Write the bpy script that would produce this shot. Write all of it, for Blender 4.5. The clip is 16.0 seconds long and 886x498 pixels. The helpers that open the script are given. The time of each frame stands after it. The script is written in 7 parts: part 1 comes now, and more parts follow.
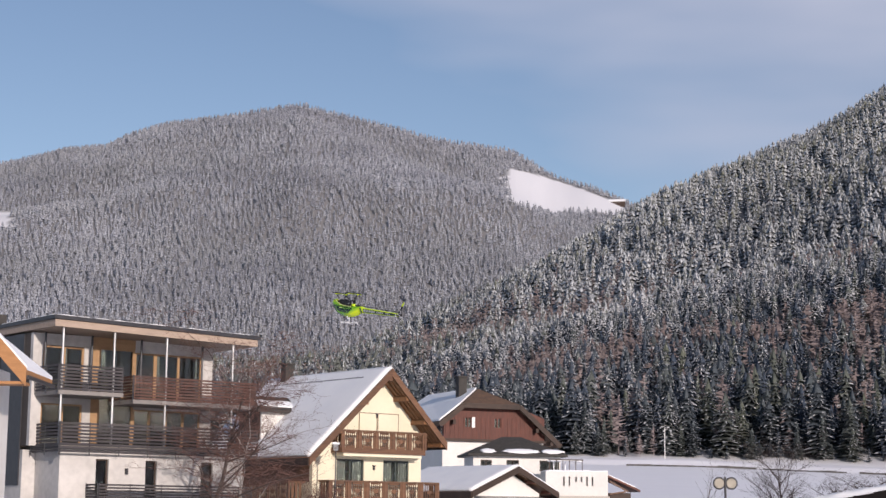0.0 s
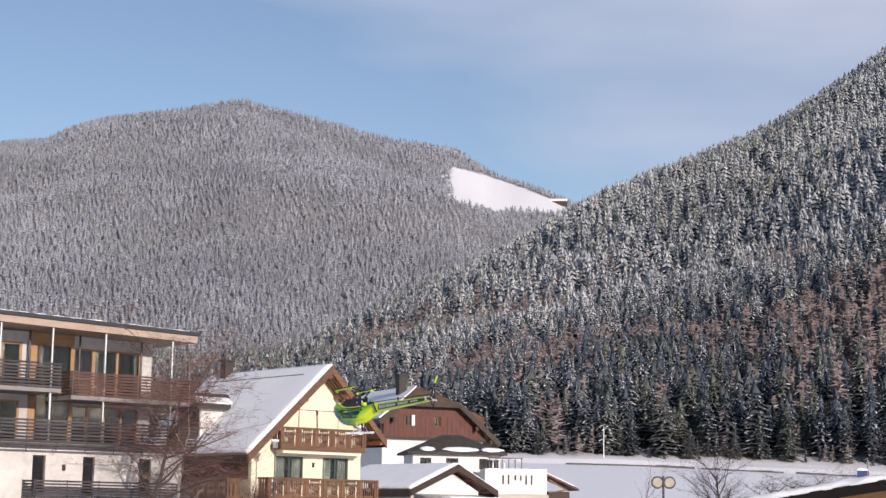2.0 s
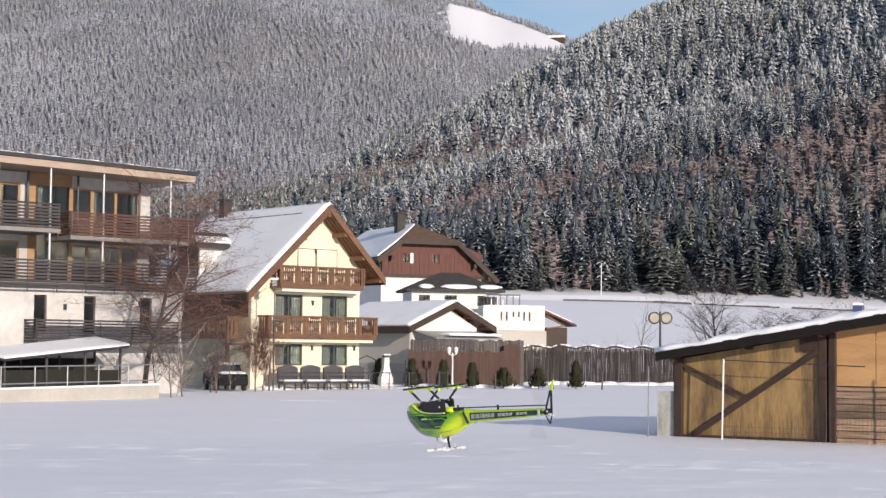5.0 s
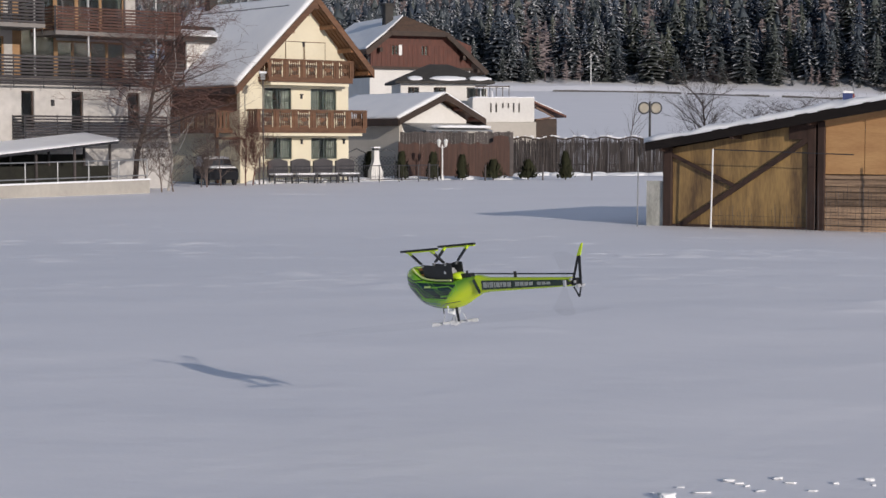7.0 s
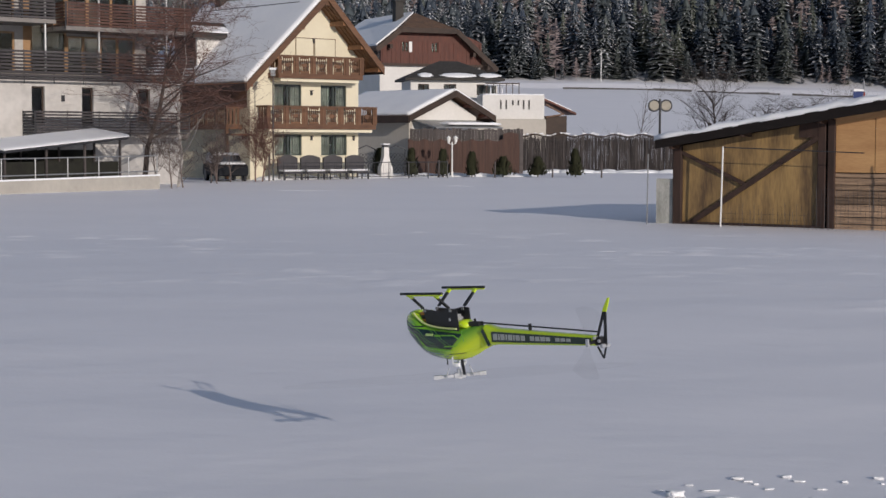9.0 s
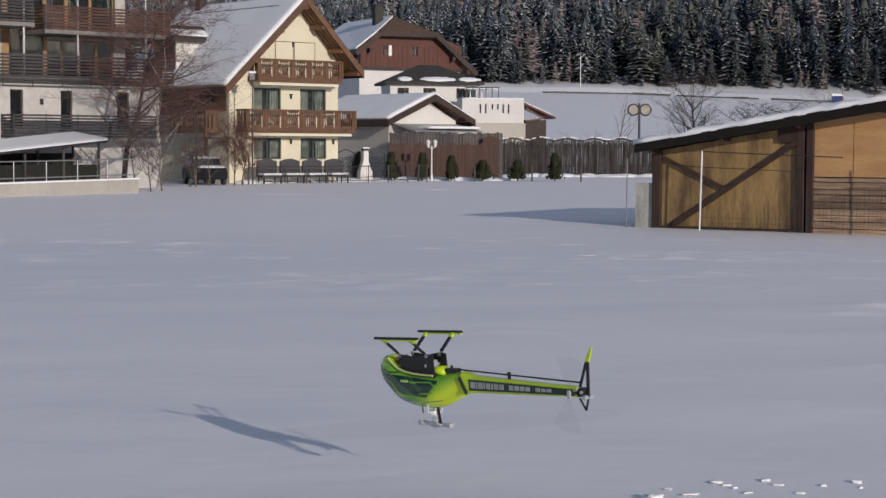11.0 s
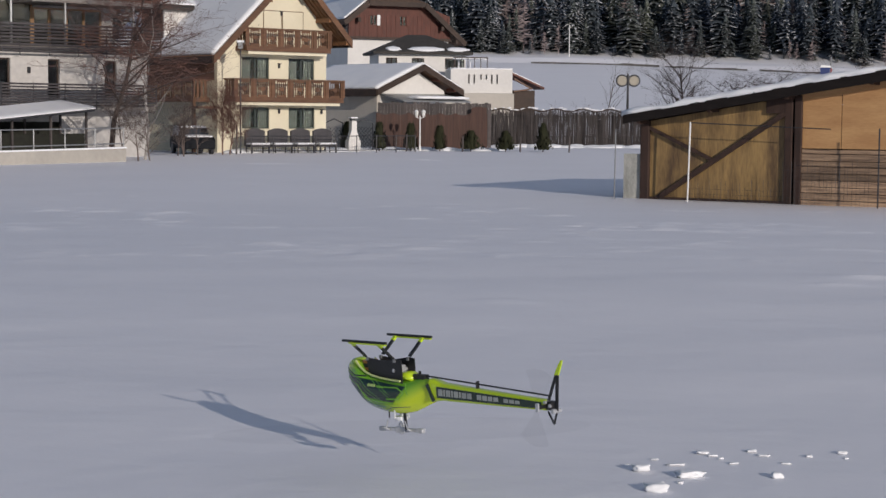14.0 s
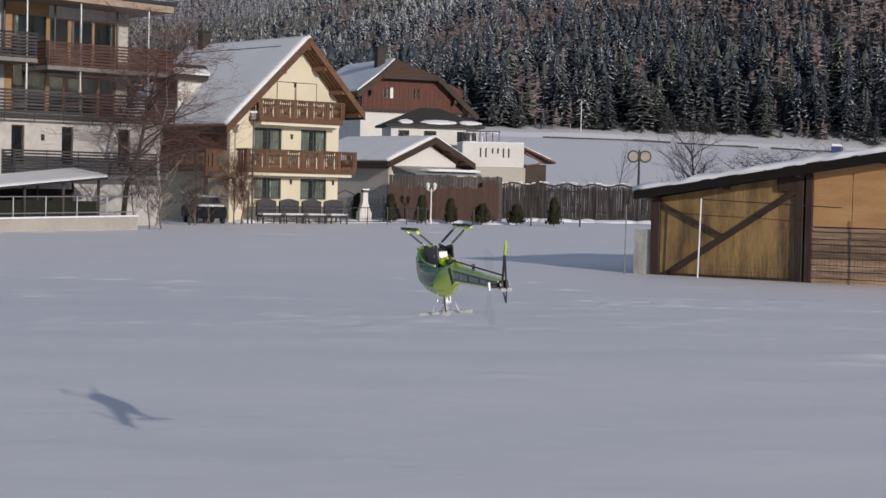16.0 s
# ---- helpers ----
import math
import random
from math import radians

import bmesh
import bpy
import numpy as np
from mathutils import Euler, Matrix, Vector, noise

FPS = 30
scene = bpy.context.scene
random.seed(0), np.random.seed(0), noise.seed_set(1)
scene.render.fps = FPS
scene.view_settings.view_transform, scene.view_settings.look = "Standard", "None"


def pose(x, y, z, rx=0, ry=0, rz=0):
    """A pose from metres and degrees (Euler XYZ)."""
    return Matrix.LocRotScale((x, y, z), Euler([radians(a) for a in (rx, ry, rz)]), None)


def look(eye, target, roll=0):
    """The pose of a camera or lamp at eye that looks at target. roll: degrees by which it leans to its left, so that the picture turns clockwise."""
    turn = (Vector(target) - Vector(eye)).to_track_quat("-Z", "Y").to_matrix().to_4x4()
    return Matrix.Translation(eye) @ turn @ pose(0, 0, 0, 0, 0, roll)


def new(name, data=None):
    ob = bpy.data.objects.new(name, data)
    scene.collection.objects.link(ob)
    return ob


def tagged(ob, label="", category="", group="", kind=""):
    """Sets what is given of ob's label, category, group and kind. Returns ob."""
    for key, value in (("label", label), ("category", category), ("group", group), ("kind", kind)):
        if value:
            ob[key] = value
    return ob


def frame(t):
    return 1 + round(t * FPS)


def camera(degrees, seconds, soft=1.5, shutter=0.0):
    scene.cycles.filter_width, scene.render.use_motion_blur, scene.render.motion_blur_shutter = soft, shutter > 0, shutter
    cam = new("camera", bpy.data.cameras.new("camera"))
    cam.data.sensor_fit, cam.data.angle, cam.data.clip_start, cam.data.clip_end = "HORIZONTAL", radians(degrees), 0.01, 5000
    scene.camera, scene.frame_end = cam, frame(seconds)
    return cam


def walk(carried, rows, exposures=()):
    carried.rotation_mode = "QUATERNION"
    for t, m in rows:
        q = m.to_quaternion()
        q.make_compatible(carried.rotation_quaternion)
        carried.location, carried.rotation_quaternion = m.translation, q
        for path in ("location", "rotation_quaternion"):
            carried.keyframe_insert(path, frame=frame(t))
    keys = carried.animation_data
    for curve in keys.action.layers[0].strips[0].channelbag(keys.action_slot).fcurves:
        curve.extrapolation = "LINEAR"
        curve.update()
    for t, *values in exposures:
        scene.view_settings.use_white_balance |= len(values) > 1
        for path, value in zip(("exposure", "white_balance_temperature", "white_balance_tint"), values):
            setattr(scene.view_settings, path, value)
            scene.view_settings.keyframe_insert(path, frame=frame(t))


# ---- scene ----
# the camera: held by hand on one spot, panning. Seconds, turn to the right, tilt up, lean (degrees)
EYE = 2.3
PAN = [
    (0, -2.462, 8.749, 0.678),
    (0.5, -1.019, 7.801, 0.360),
    (1, -0.436, 8.417, 0.543),
    (1.5, -0.013, 8.571, 0.762),
    (2, -0.515, 8.708, 0.929),
    (2.5, -1.373, 8.104, 1.217),
    (3, -2.236, 5.415, 1.074),
    (3.2, -2.437, 4.638, 1.052),
    (5.3, -0.175, 2.783, 0.475),
    (5.5, -0.110, 1.929, 0.395),
    (6, 0.332, 0.355, 0.176),
    (6.5, 0.194, -2.739, 0.098),
    (7, 0.000, -3.458, 0.000),
    (7.5, 0.010, -3.937, 0.207),
    (8, 0.044, -4.611, 0.122),
    (8.5, -0.101, -3.940, 0.090),
    (9, -0.310, -3.560, 0.194),
    (9.5, -0.113, -3.581, 0.121),
    (10, 0.350, -3.684, 0.282),
    (10.2, 0.363, -3.374, 0.273),
    (12.5, 0.445, -3.790, 0.357),
    (13, 0.655, -3.964, 0.561),
    (13.5, 0.729, -4.134, 0.602),
    (14, 0.771, -4.406, 0.505),
    (14.5, 0.847, -4.977, 0.831),
    (15, 0.852, -4.236, 0.777),
    (15.5, 0.625, -3.486, 0.823),
    (16, 0.409, -2.017, 1.330),
]
cam = camera(28.582, 16.0, soft=1.5)
walk(cam, [(t, pose(0, 0, EYE, 90 + tilt, 0, -turn) @ pose(0, 0, 0, 0, 0, lean)) for t, turn, tilt, lean in PAN],
     exposures=[(0, -0.13, 6680, 20), (1.5, 0.04, 6720, 19), (3.2, 0.10, 6740, 17), (5.5, 0.11, 6790, 16), (6.0, 0.05, 6680, 16), (6.6, -0.41, 6580, 15), (7.0, -0.54, 6570, 15), (9, -0.67, 6560, 15), (16, -0.72, 6560, 15)])

# ---- daylight: a low winter sun behind the camera and to its right ----
SUN_ELEV, SUN_AZ = 14.0, 152.0      # degrees; azimuth clockwise from the way the camera looks (+y)
world = bpy.data.worlds.new("world")
scene.world = world
world.use_nodes = True
wn, wl = world.node_tree.nodes, world.node_tree.links
sky = wn.new("ShaderNodeTexSky")
sky.sky_type, sky.sun_disc = "NISHITA", False
sky.sun_elevation, sky.sun_rotation = radians(SUN_ELEV), radians(SUN_AZ)
sky.altitude, sky.air_density, sky.dust_density, sky.ozone_density = 1200, 1.0, 0.4, 1.6
# thin high cloud drawn out into veils, thicker to the right
wtc = wn.new("ShaderNodeTexCoord")
wmap = wn.new("ShaderNodeMapping")
wmap.inputs["Scale"].default_value = (2.2, 2.2, 9.0)
wmap.inputs["Rotation"].default_value = (0.0, 0.30, 0.0)
wnoise = wn.new("ShaderNodeTexNoise")
wnoise.inputs["Scale"].default_value, wnoise.inputs["Detail"].default_value = 1.3, 3.5
wramp = wn.new("ShaderNodeValToRGB")
wramp.color_ramp.elements[0].position, wramp.color_ramp.elements[1].position = 0.44, 0.80
wramp.color_ramp.elements[1].color = (0.8, 0.8, 0.8, 1)
wmix = wn.new("ShaderNodeMix")
wmix.data_type = "RGBA"
wmix.inputs["B"].default_value = (4.9, 5.5, 6.6, 1)
wl.new(wtc.outputs["Generated"], wmap.inputs["Vector"])
wl.new(wmap.outputs["Vector"], wnoise.inputs["Vector"])
wsep = wn.new("ShaderNodeSeparateXYZ")
wadd = wn.new("ShaderNodeMath")
wadd.operation = "MULTIPLY_ADD"
wadd.inputs[1].default_value = 0.75
wl.new(wtc.outputs["Generated"], wsep.inputs["Vector"])
wl.new(wsep.outputs["X"], wadd.inputs[0])
wl.new(wnoise.outputs["Fac"], wadd.inputs[2])
wl.new(wadd.outputs["Value"], wramp.inputs["Fac"])
wl.new(wramp.outputs["Color"], wmix.inputs["Factor"])
wl.new(sky.outputs["Color"], wmix.inputs["A"])
wl.new(wmix.outputs["Result"], wn["Background"].inputs["Color"])
wn["Background"].inputs["Strength"].default_value = 0.114
sun = new("sun", bpy.data.lights.new("sun", "SUN"))
sun.data.energy, sun.data.angle, sun.data.color = 4.35, radians(0.55), (1.0, 0.93, 0.82)
sa, se = radians(SUN_AZ), radians(SUN_ELEV)
sun.matrix_world = look((math.sin(sa) * math.cos(se) * 50, math.cos(sa) * math.cos(se) * 50, math.sin(se) * 50), (0, 0, 0))

# ---- materials ----
def material(name, color, color2=None, scale=2.0, rough=0.7, metal=0.0, bump=0.0, bump_scale=None, stretch=(1, 1, 1),
             coat=0.0, vary=0.0, fine=0.35, lo=0.35, hi=0.65):
    """A node material: two colours mixed by noise at two scales, with fine relief; vary: brightness differs from object to object."""
    m = bpy.data.materials.new(name)
    m.use_nodes = True
    n, l = m.node_tree.nodes, m.node_tree.links
    b = n["Principled BSDF"]
    b.inputs["Roughness"].default_value, b.inputs["Metallic"].default_value = rough, metal
    b.inputs["Coat Weight"].default_value = coat
    tc, mp = n.new("ShaderNodeTexCoord"), n.new("ShaderNodeMapping")
    mp.inputs["Scale"].default_value = stretch
    l.new(tc.outputs["Object"], mp.inputs["Vector"])
    big, small = n.new("ShaderNodeTexNoise"), n.new("ShaderNodeTexNoise")
    for node, s in ((big, scale), (small, scale * 9)):
        node.inputs["Scale"].default_value, node.inputs["Detail"].default_value = s, 5.0
        l.new(mp.outputs["Vector"], node.inputs["Vector"])
    mixn = n.new("ShaderNodeMix")
    mixn.inputs["Factor"].default_value = fine
    l.new(big.outputs["Fac"], mixn.inputs["A"])
    l.new(small.outputs["Fac"], mixn.inputs["B"])
    ramp = n.new("ShaderNodeMapRange")
    ramp.inputs["From Min"].default_value, ramp.inputs["From Max"].default_value = lo, hi
    l.new(mixn.outputs["Result"], ramp.inputs["Value"])
    mix = n.new("ShaderNodeMix")
    mix.data_type = "RGBA"
    c2 = color2 or tuple(c * 0.72 for c in color)
    mix.inputs["A"].default_value, mix.inputs["B"].default_value = (*color, 1), (*c2, 1)
    l.new(ramp.outputs["Result"], mix.inputs["Factor"])
    out = mix.outputs["Result"]
    if vary:
        info, hsv, mr = n.new("ShaderNodeObjectInfo"), n.new("ShaderNodeHueSaturation"), n.new("ShaderNodeMapRange")
        mr.inputs["To Min"].default_value, mr.inputs["To Max"].default_value = 1 - vary, 1 + vary
        l.new(info.outputs["Random"], mr.inputs["Value"])
        l.new(mr.outputs["Result"], hsv.inputs["Value"])
        l.new(out, hsv.inputs["Color"])
        out = hsv.outputs["Color"]
    l.new(out, b.inputs["Base Color"])
    if bump:
        bn = n.new("ShaderNodeBump")
        bn.inputs["Strength"].default_value, bn.inputs["Distance"].default_value = bump, 0.02
        src = small
        if bump_scale:
            src = n.new("ShaderNodeTexNoise")
            src.inputs["Scale"].default_value, src.inputs["Detail"].default_value = bump_scale, 6.0
            l.new(mp.outputs["Vector"], src.inputs["Vector"])
        l.new(src.outputs["Fac"], bn.inputs["Height"])
        l.new(bn.outputs["Normal"], b.inputs["Normal"])
    return m


def glass_dark(name, tint=(0.02, 0.025, 0.03)):
    m = material(name, tint, tuple(c * 2.2 for c in tint), scale=0.6, rough=0.06)
    m.node_tree.nodes["Principled BSDF"].inputs["Specular IOR Level"].default_value = 0.8
    return m


SNOW = material("snow_roof", (0.88, 0.885, 0.9), (0.82, 0.83, 0.86), scale=0.8, rough=0.6, bump=0.12, bump_scale=5)
PLASTER_CREAM = material("plaster_cream", (0.74, 0.68, 0.52), (0.68, 0.62, 0.47), scale=0.7, rough=0.85, bump=0.1, bump_scale=30)
PLASTER_WHITE = material("plaster_white", (0.74, 0.72, 0.69), (0.64, 0.62, 0.59), scale=0.5, rough=0.85, bump=0.1, bump_scale=30)
PLASTER_STAINED = material("plaster_stained", (0.60, 0.575, 0.55), (0.40, 0.385, 0.37), scale=0.35, rough=0.85, bump=0.1, bump_scale=30)
CONCRETE_DARK = material("concrete_dark", (0.26, 0.24, 0.225), (0.19, 0.175, 0.165), scale=0.8, rough=0.9)
PLASTER_GREY = material("plaster_grey", (0.52, 0.48, 0.43), (0.45, 0.42, 0.37), scale=0.5, rough=0.85, bump=0.1, bump_scale=30)
WOOD_WARM = material("wood_warm", (0.165, 0.08, 0.04), (0.09, 0.042, 0.022), scale=1.5, rough=0.6, stretch=(1, 1, 6), vary=0.15)
WOOD_HONEY = material("wood_honey", (0.42, 0.20, 0.075), (0.31, 0.14, 0.05), scale=1.2, rough=0.6, stretch=(1, 4, 4))
WOOD_ROOF = material("wood_roof", (0.27, 0.125, 0.052), (0.15, 0.068, 0.03), scale=1.3, rough=0.6, stretch=(1, 5, 5), vary=0.12)
WOOD_RED = material("wood_red", (0.130, 0.036, 0.021), (0.075, 0.022, 0.014), scale=1.2, rough=0.65, stretch=(6, 6, 1), vary=0.12)
WOOD_DARK = material("wood_dark", (0.055, 0.032, 0.022), (0.03, 0.018, 0.013), scale=1.5, rough=0.7, vary=0.12)
WOOD_GREY = material("wood_grey", (0.10, 0.085, 0.08), (0.055, 0.045, 0.045), scale=2, rough=0.75, stretch=(0.5, 0.5, 6), vary=0.3)
ROOF_BROWN = material("roof_brown", (0.13, 0.075, 0.045), (0.07, 0.042, 0.028), scale=3, rough=0.8, bump=0.4)
ROOF_DARK = material("roof_dark", (0.05, 0.045, 0.04), (0.028, 0.025, 0.023), scale=3, rough=0.8, bump=0.4)
METAL_DARK = material("metal_dark", (0.03, 0.03, 0.035), (0.05, 0.05, 0.055), scale=3, rough=0.45, metal=0.3)
METAL_GALV = material("metal_galvanised", (0.36, 0.365, 0.37), (0.27, 0.275, 0.28), scale=4, rough=0.45, metal=0.6)
PAINT_WHITE = material("paint_white", (0.8, 0.8, 0.79), (0.7, 0.7, 0.69), scale=4, rough=0.5)
GLASS = glass_dark("window_glass")
GREEN_FRAME = material("green_frame", (0.04, 0.055, 0.048), (0.028, 0.038, 0.034), scale=5, rough=0.5)
BARK = material("bark", (0.13, 0.10, 0.085), (0.07, 0.05, 0.045), scale=5, rough=0.9, bump=0.5)
TWIG = material("twig_red_brown", (0.17, 0.085, 0.065), (0.09, 0.045, 0.035), scale=3, rough=0.9)
SOFFIT = material("soffit_pale", (0.40, 0.305, 0.24), (0.32, 0.24, 0.185), scale=1.2, rough=0.6, stretch=(1, 4, 4))
# walls of the rooms: indoor dimness put into a dark colour
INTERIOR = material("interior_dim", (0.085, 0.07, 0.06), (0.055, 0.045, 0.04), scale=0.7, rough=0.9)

# ---- building helpers ----
def box(bm, x0, y0, z0, x1, y1, z1, m=None):
    """Adds a box to bm, moved by the matrix m."""
    g = bmesh.ops.create_cube(bm, size=1, matrix=(m or Matrix()) @ Matrix.Translation(((x0 + x1) / 2, (y0 + y1) / 2, (z0 + z1) / 2))
                              @ Matrix.Diagonal((x1 - x0, y1 - y0, z1 - z0, 1)))
    return g["verts"]


def rod(bm, a, b, r0, r1=None, seg=6):
    """Adds a round bar from a to b."""
    a, b = Vector(a), Vector(b)
    d = b - a
    m = Matrix.Translation((a + b) / 2) @ d.to_track_quat("Z", "Y").to_matrix().to_4x4()
    return bmesh.ops.create_cone(bm, cap_ends=True, segments=seg, radius1=r0, radius2=r0 if r1 is None else r1, depth=d.length, matrix=m)["verts"]


def beam(bm, a, b, w, h):
    """Adds a square bar of width w and height h from a to b, its height kept upright."""
    a, b = Vector(a), Vector(b)
    d = (b - a).normalized()
    side = d.cross(Vector((0, 0, 1)))
    side = side.normalized() if side.length > 1e-4 else Vector((1, 0, 0))
    up = side.cross(d)
    vs = [bm.verts.new(p + side * (sx * w / 2) + up * (sz * h / 2)) for p in (a, b) for sx, sz in ((-1, -1), (1, -1), (1, 1), (-1, 1))]
    for f in ((0, 1, 2, 3), (7, 6, 5, 4), (0, 4, 5, 1), (1, 5, 6, 2), (2, 6, 7, 3), (3, 7, 4, 0)):
        bm.faces.new([vs[i] for i in f])
    return vs


def prism(bm, profile, axis, depth, m=None):
    """Adds a solid with a flat outline: (a, z) corners, drawn out along 'x' or 'y' over (d0, d1)."""
    m = m or Matrix()
    rings = []
    for d in depth:
        rings.append([bm.verts.new(m @ Vector((d, a, z) if axis == "x" else (a, d, z))) for a, z in profile])
    n = len(profile)
    bm.faces.new(rings[0][::-1])
    bm.faces.new(rings[1])
    for i in range(n):
        bm.faces.new((rings[0][i], rings[0][(i + 1) % n], rings[1][(i + 1) % n], rings[1][i]))


def part(name, bm, mat, parent=None, label="", smooth=False, bevel=0.0):
    """Links bm as one mesh object under its thing."""
    if bevel:
        bmesh.ops.bevel(bm, geom=bm.edges[:], offset=bevel, segments=1, affect="EDGES", clamp_overlap=True)
    bmesh.ops.recalc_face_normals(bm, faces=bm.faces)
    me = bpy.data.meshes.new(name)
    bm.to_mesh(me)
    bm.free()
    me.materials.append(mat)
    if smooth:
        me.polygons.foreach_set("use_smooth", [True] * len(me.polygons))
    ob = new(name, me)
    ob.parent = parent
    return tagged(ob, label)


def bm_box(*a, m=None):
    bm = bmesh.new()
    box(bm, *a, m=m)
    return bm


def empty(name, label, category, m=None, group="", kind=""):
    ob = new(name)
    ob.empty_display_size = 0.3
    if m is not None:
        ob.matrix_world = m
    return tagged(ob, label, category, group, kind)


# ---- ground: a flat snowfield, a rising field behind the village, then mountains ----
def table(pairs):
    xs, ys = zip(*pairs)
    return lambda v: np.interp(v, xs, ys)


CREST = table([(-180, 1), (-60, 2), (-25, 3.2), (-14, 3.6), (-9, 4.2), (-5, 5.2), (-2, 6.6), (1, 8.1), (3.8, 9.75), (4.4, 10.12), (5.35, 10.5), (6.5, 11.08), (7.2, 11.3), (8.1, 11.66),
               (8.9, 11.96), (9.6, 12.2), (10.3, 12.52), (10.9, 12.86), (11.45, 13.2), (12.1, 13.55), (13, 14.1), (13.8, 14.65), (14.7, 15.2), (18, 16.8), (30, 14), (60, 3), (180, 1)])
CREST_R = table([(-14, 1300), (-5, 1500), (3.8, 1850), (14, 1950)])
RIDGE = table([(-180, 2), (-60, 4), (-25, 9.5), (-17.05, 10.96), (-15.99, 11.24), (-14.92, 11.57), (-13.65, 11.73), (-12.93, 12.14), (-11.65, 12.56), (-9.79, 12.88), (-8.48, 13.15), (-7.35, 13.35), (-6.02, 13.08), (-5.07, 12.88), (-4.11, 12.68), (-3.35, 12.45), (-2.20, 12.22), (-1.06, 12.10), (-0.20, 11.97), (0.56, 11.55), (0.94, 11.27), (1.60, 10.99), (2.35, 10.81), (3.29, 10.43),
               (6, 9.2), (12, 7), (60, 3), (180, 2)])
RIDGE_R, FOOT_R = 3600.0, 430.0


def wavy(x, y, s):
    return np.sin(x / s + 1.3 * np.sin(y / s * 0.7)) * np.cos(y / s * 0.9 + np.sin(x / s * 0.6 + 1))


def height(x, y):
    """The ground's height over the snowfield."""
    x, y = np.asarray(x, float), np.asarray(y, float)
    r, az = np.hypot(x, y), np.degrees(np.arctan2(x, y))
    foot = EYE + FOOT_R * np.tan(np.radians(np.interp(az, (0, 6, 14), (2.0, 1.93, 1.62))))
    front = np.interp(np.abs(az), (30, 60), (1, 0.1))
    foot = foot * front - 1.1 * front
    f = np.clip((r - 150) / (FOOT_R - 150), 0, 1)
    z = foot * f ** 1.15
    z = z + front * (1.1 * np.clip((r - 409) / 6, 0, 1) + 0.35 * wavy(x, y, 9) * np.clip((r - 411) / 8, 0, 1) * np.clip((436 - r) / 12, 0, 1))      # snowy bank above the far field
    k = np.clip((r - 13) / 34, 0, 1)
    z = z + 0.77 * (1 - k * k * (3 - 2 * k))      # the near snow lies higher
    rc = CREST_R(az)
    zc = EYE + rc * np.tan(np.radians(CREST(az)))
    s = np.clip((r - FOOT_R) / (rc - FOOT_R), 0, 1)
    bumpy = (wavy(x, y, 90) * 10 + wavy(x + 300, y, 210) * 18 + wavy(x, y + 80, 38) * 4) * front
    z = np.where(r > FOOT_R, foot + 1.1 * front + (zc - foot - 1.1 * front) * s + bumpy * np.sin(np.pi * s), z)
    zv = zc * 0.80
    zr = EYE + RIDGE_R * np.tan(np.radians(RIDGE(az)))
    s2 = np.clip((r - rc) / 350, 0, 1)
    z = np.where(r > rc, zc + (np.minimum(zv, zr) - zc) * s2, z)
    r2 = rc + 350
    s3 = np.clip((r - r2) / (RIDGE_R - r2), 0, 1)
    bumpy2 = (wavy(x, y, 330) * 36 + wavy(x, y + 500, 140) * 17 + wavy(x + 60, y * 0.6, 70) * 8) * front
    z = np.where(r > r2, np.minimum(zv, zr) + (zr - np.minimum(zv, zr)) * s3 ** 0.9 + bumpy2 * np.sin(np.pi * s3), z)
    z = np.where(r > RIDGE_R, zr * np.clip(1 - (r - RIDGE_R) / 1100, 0, 1), z)
    return z


def clearing(az, el, r):
    """The snowy alp below the ridge, free of trees."""
    left_alp = (r > 2300) & (az < -16.55 + 0.1 * np.sin(el * 30)) & (el > 8.95 + 0.15 * (az + 17)) & (el < 9.5)
    inside = (r > 2300) & (az > -0.45 + 0.25 * np.sin(el * 40)) & (az < 3.6)
    top = np.interp(az, (-0.54, -0.2, 0.84, 2.35, 3.5), (11.15, 11.39, 11.17, 10.68, 10.22))
    low = np.interp(az, (-0.5, -0.3, 1.2, 1.7, 2.6, 3.5), (10.6, 10.35, 9.86, 10.0, 9.95, 9.9)) + 0.05 * np.sin(az * 25)
    farm = (r > 1330) & (r < 1480) & (np.abs(az + 7.2) < 0.6)
    return (inside & (el < top) & (el > low)) | left_alp | farm


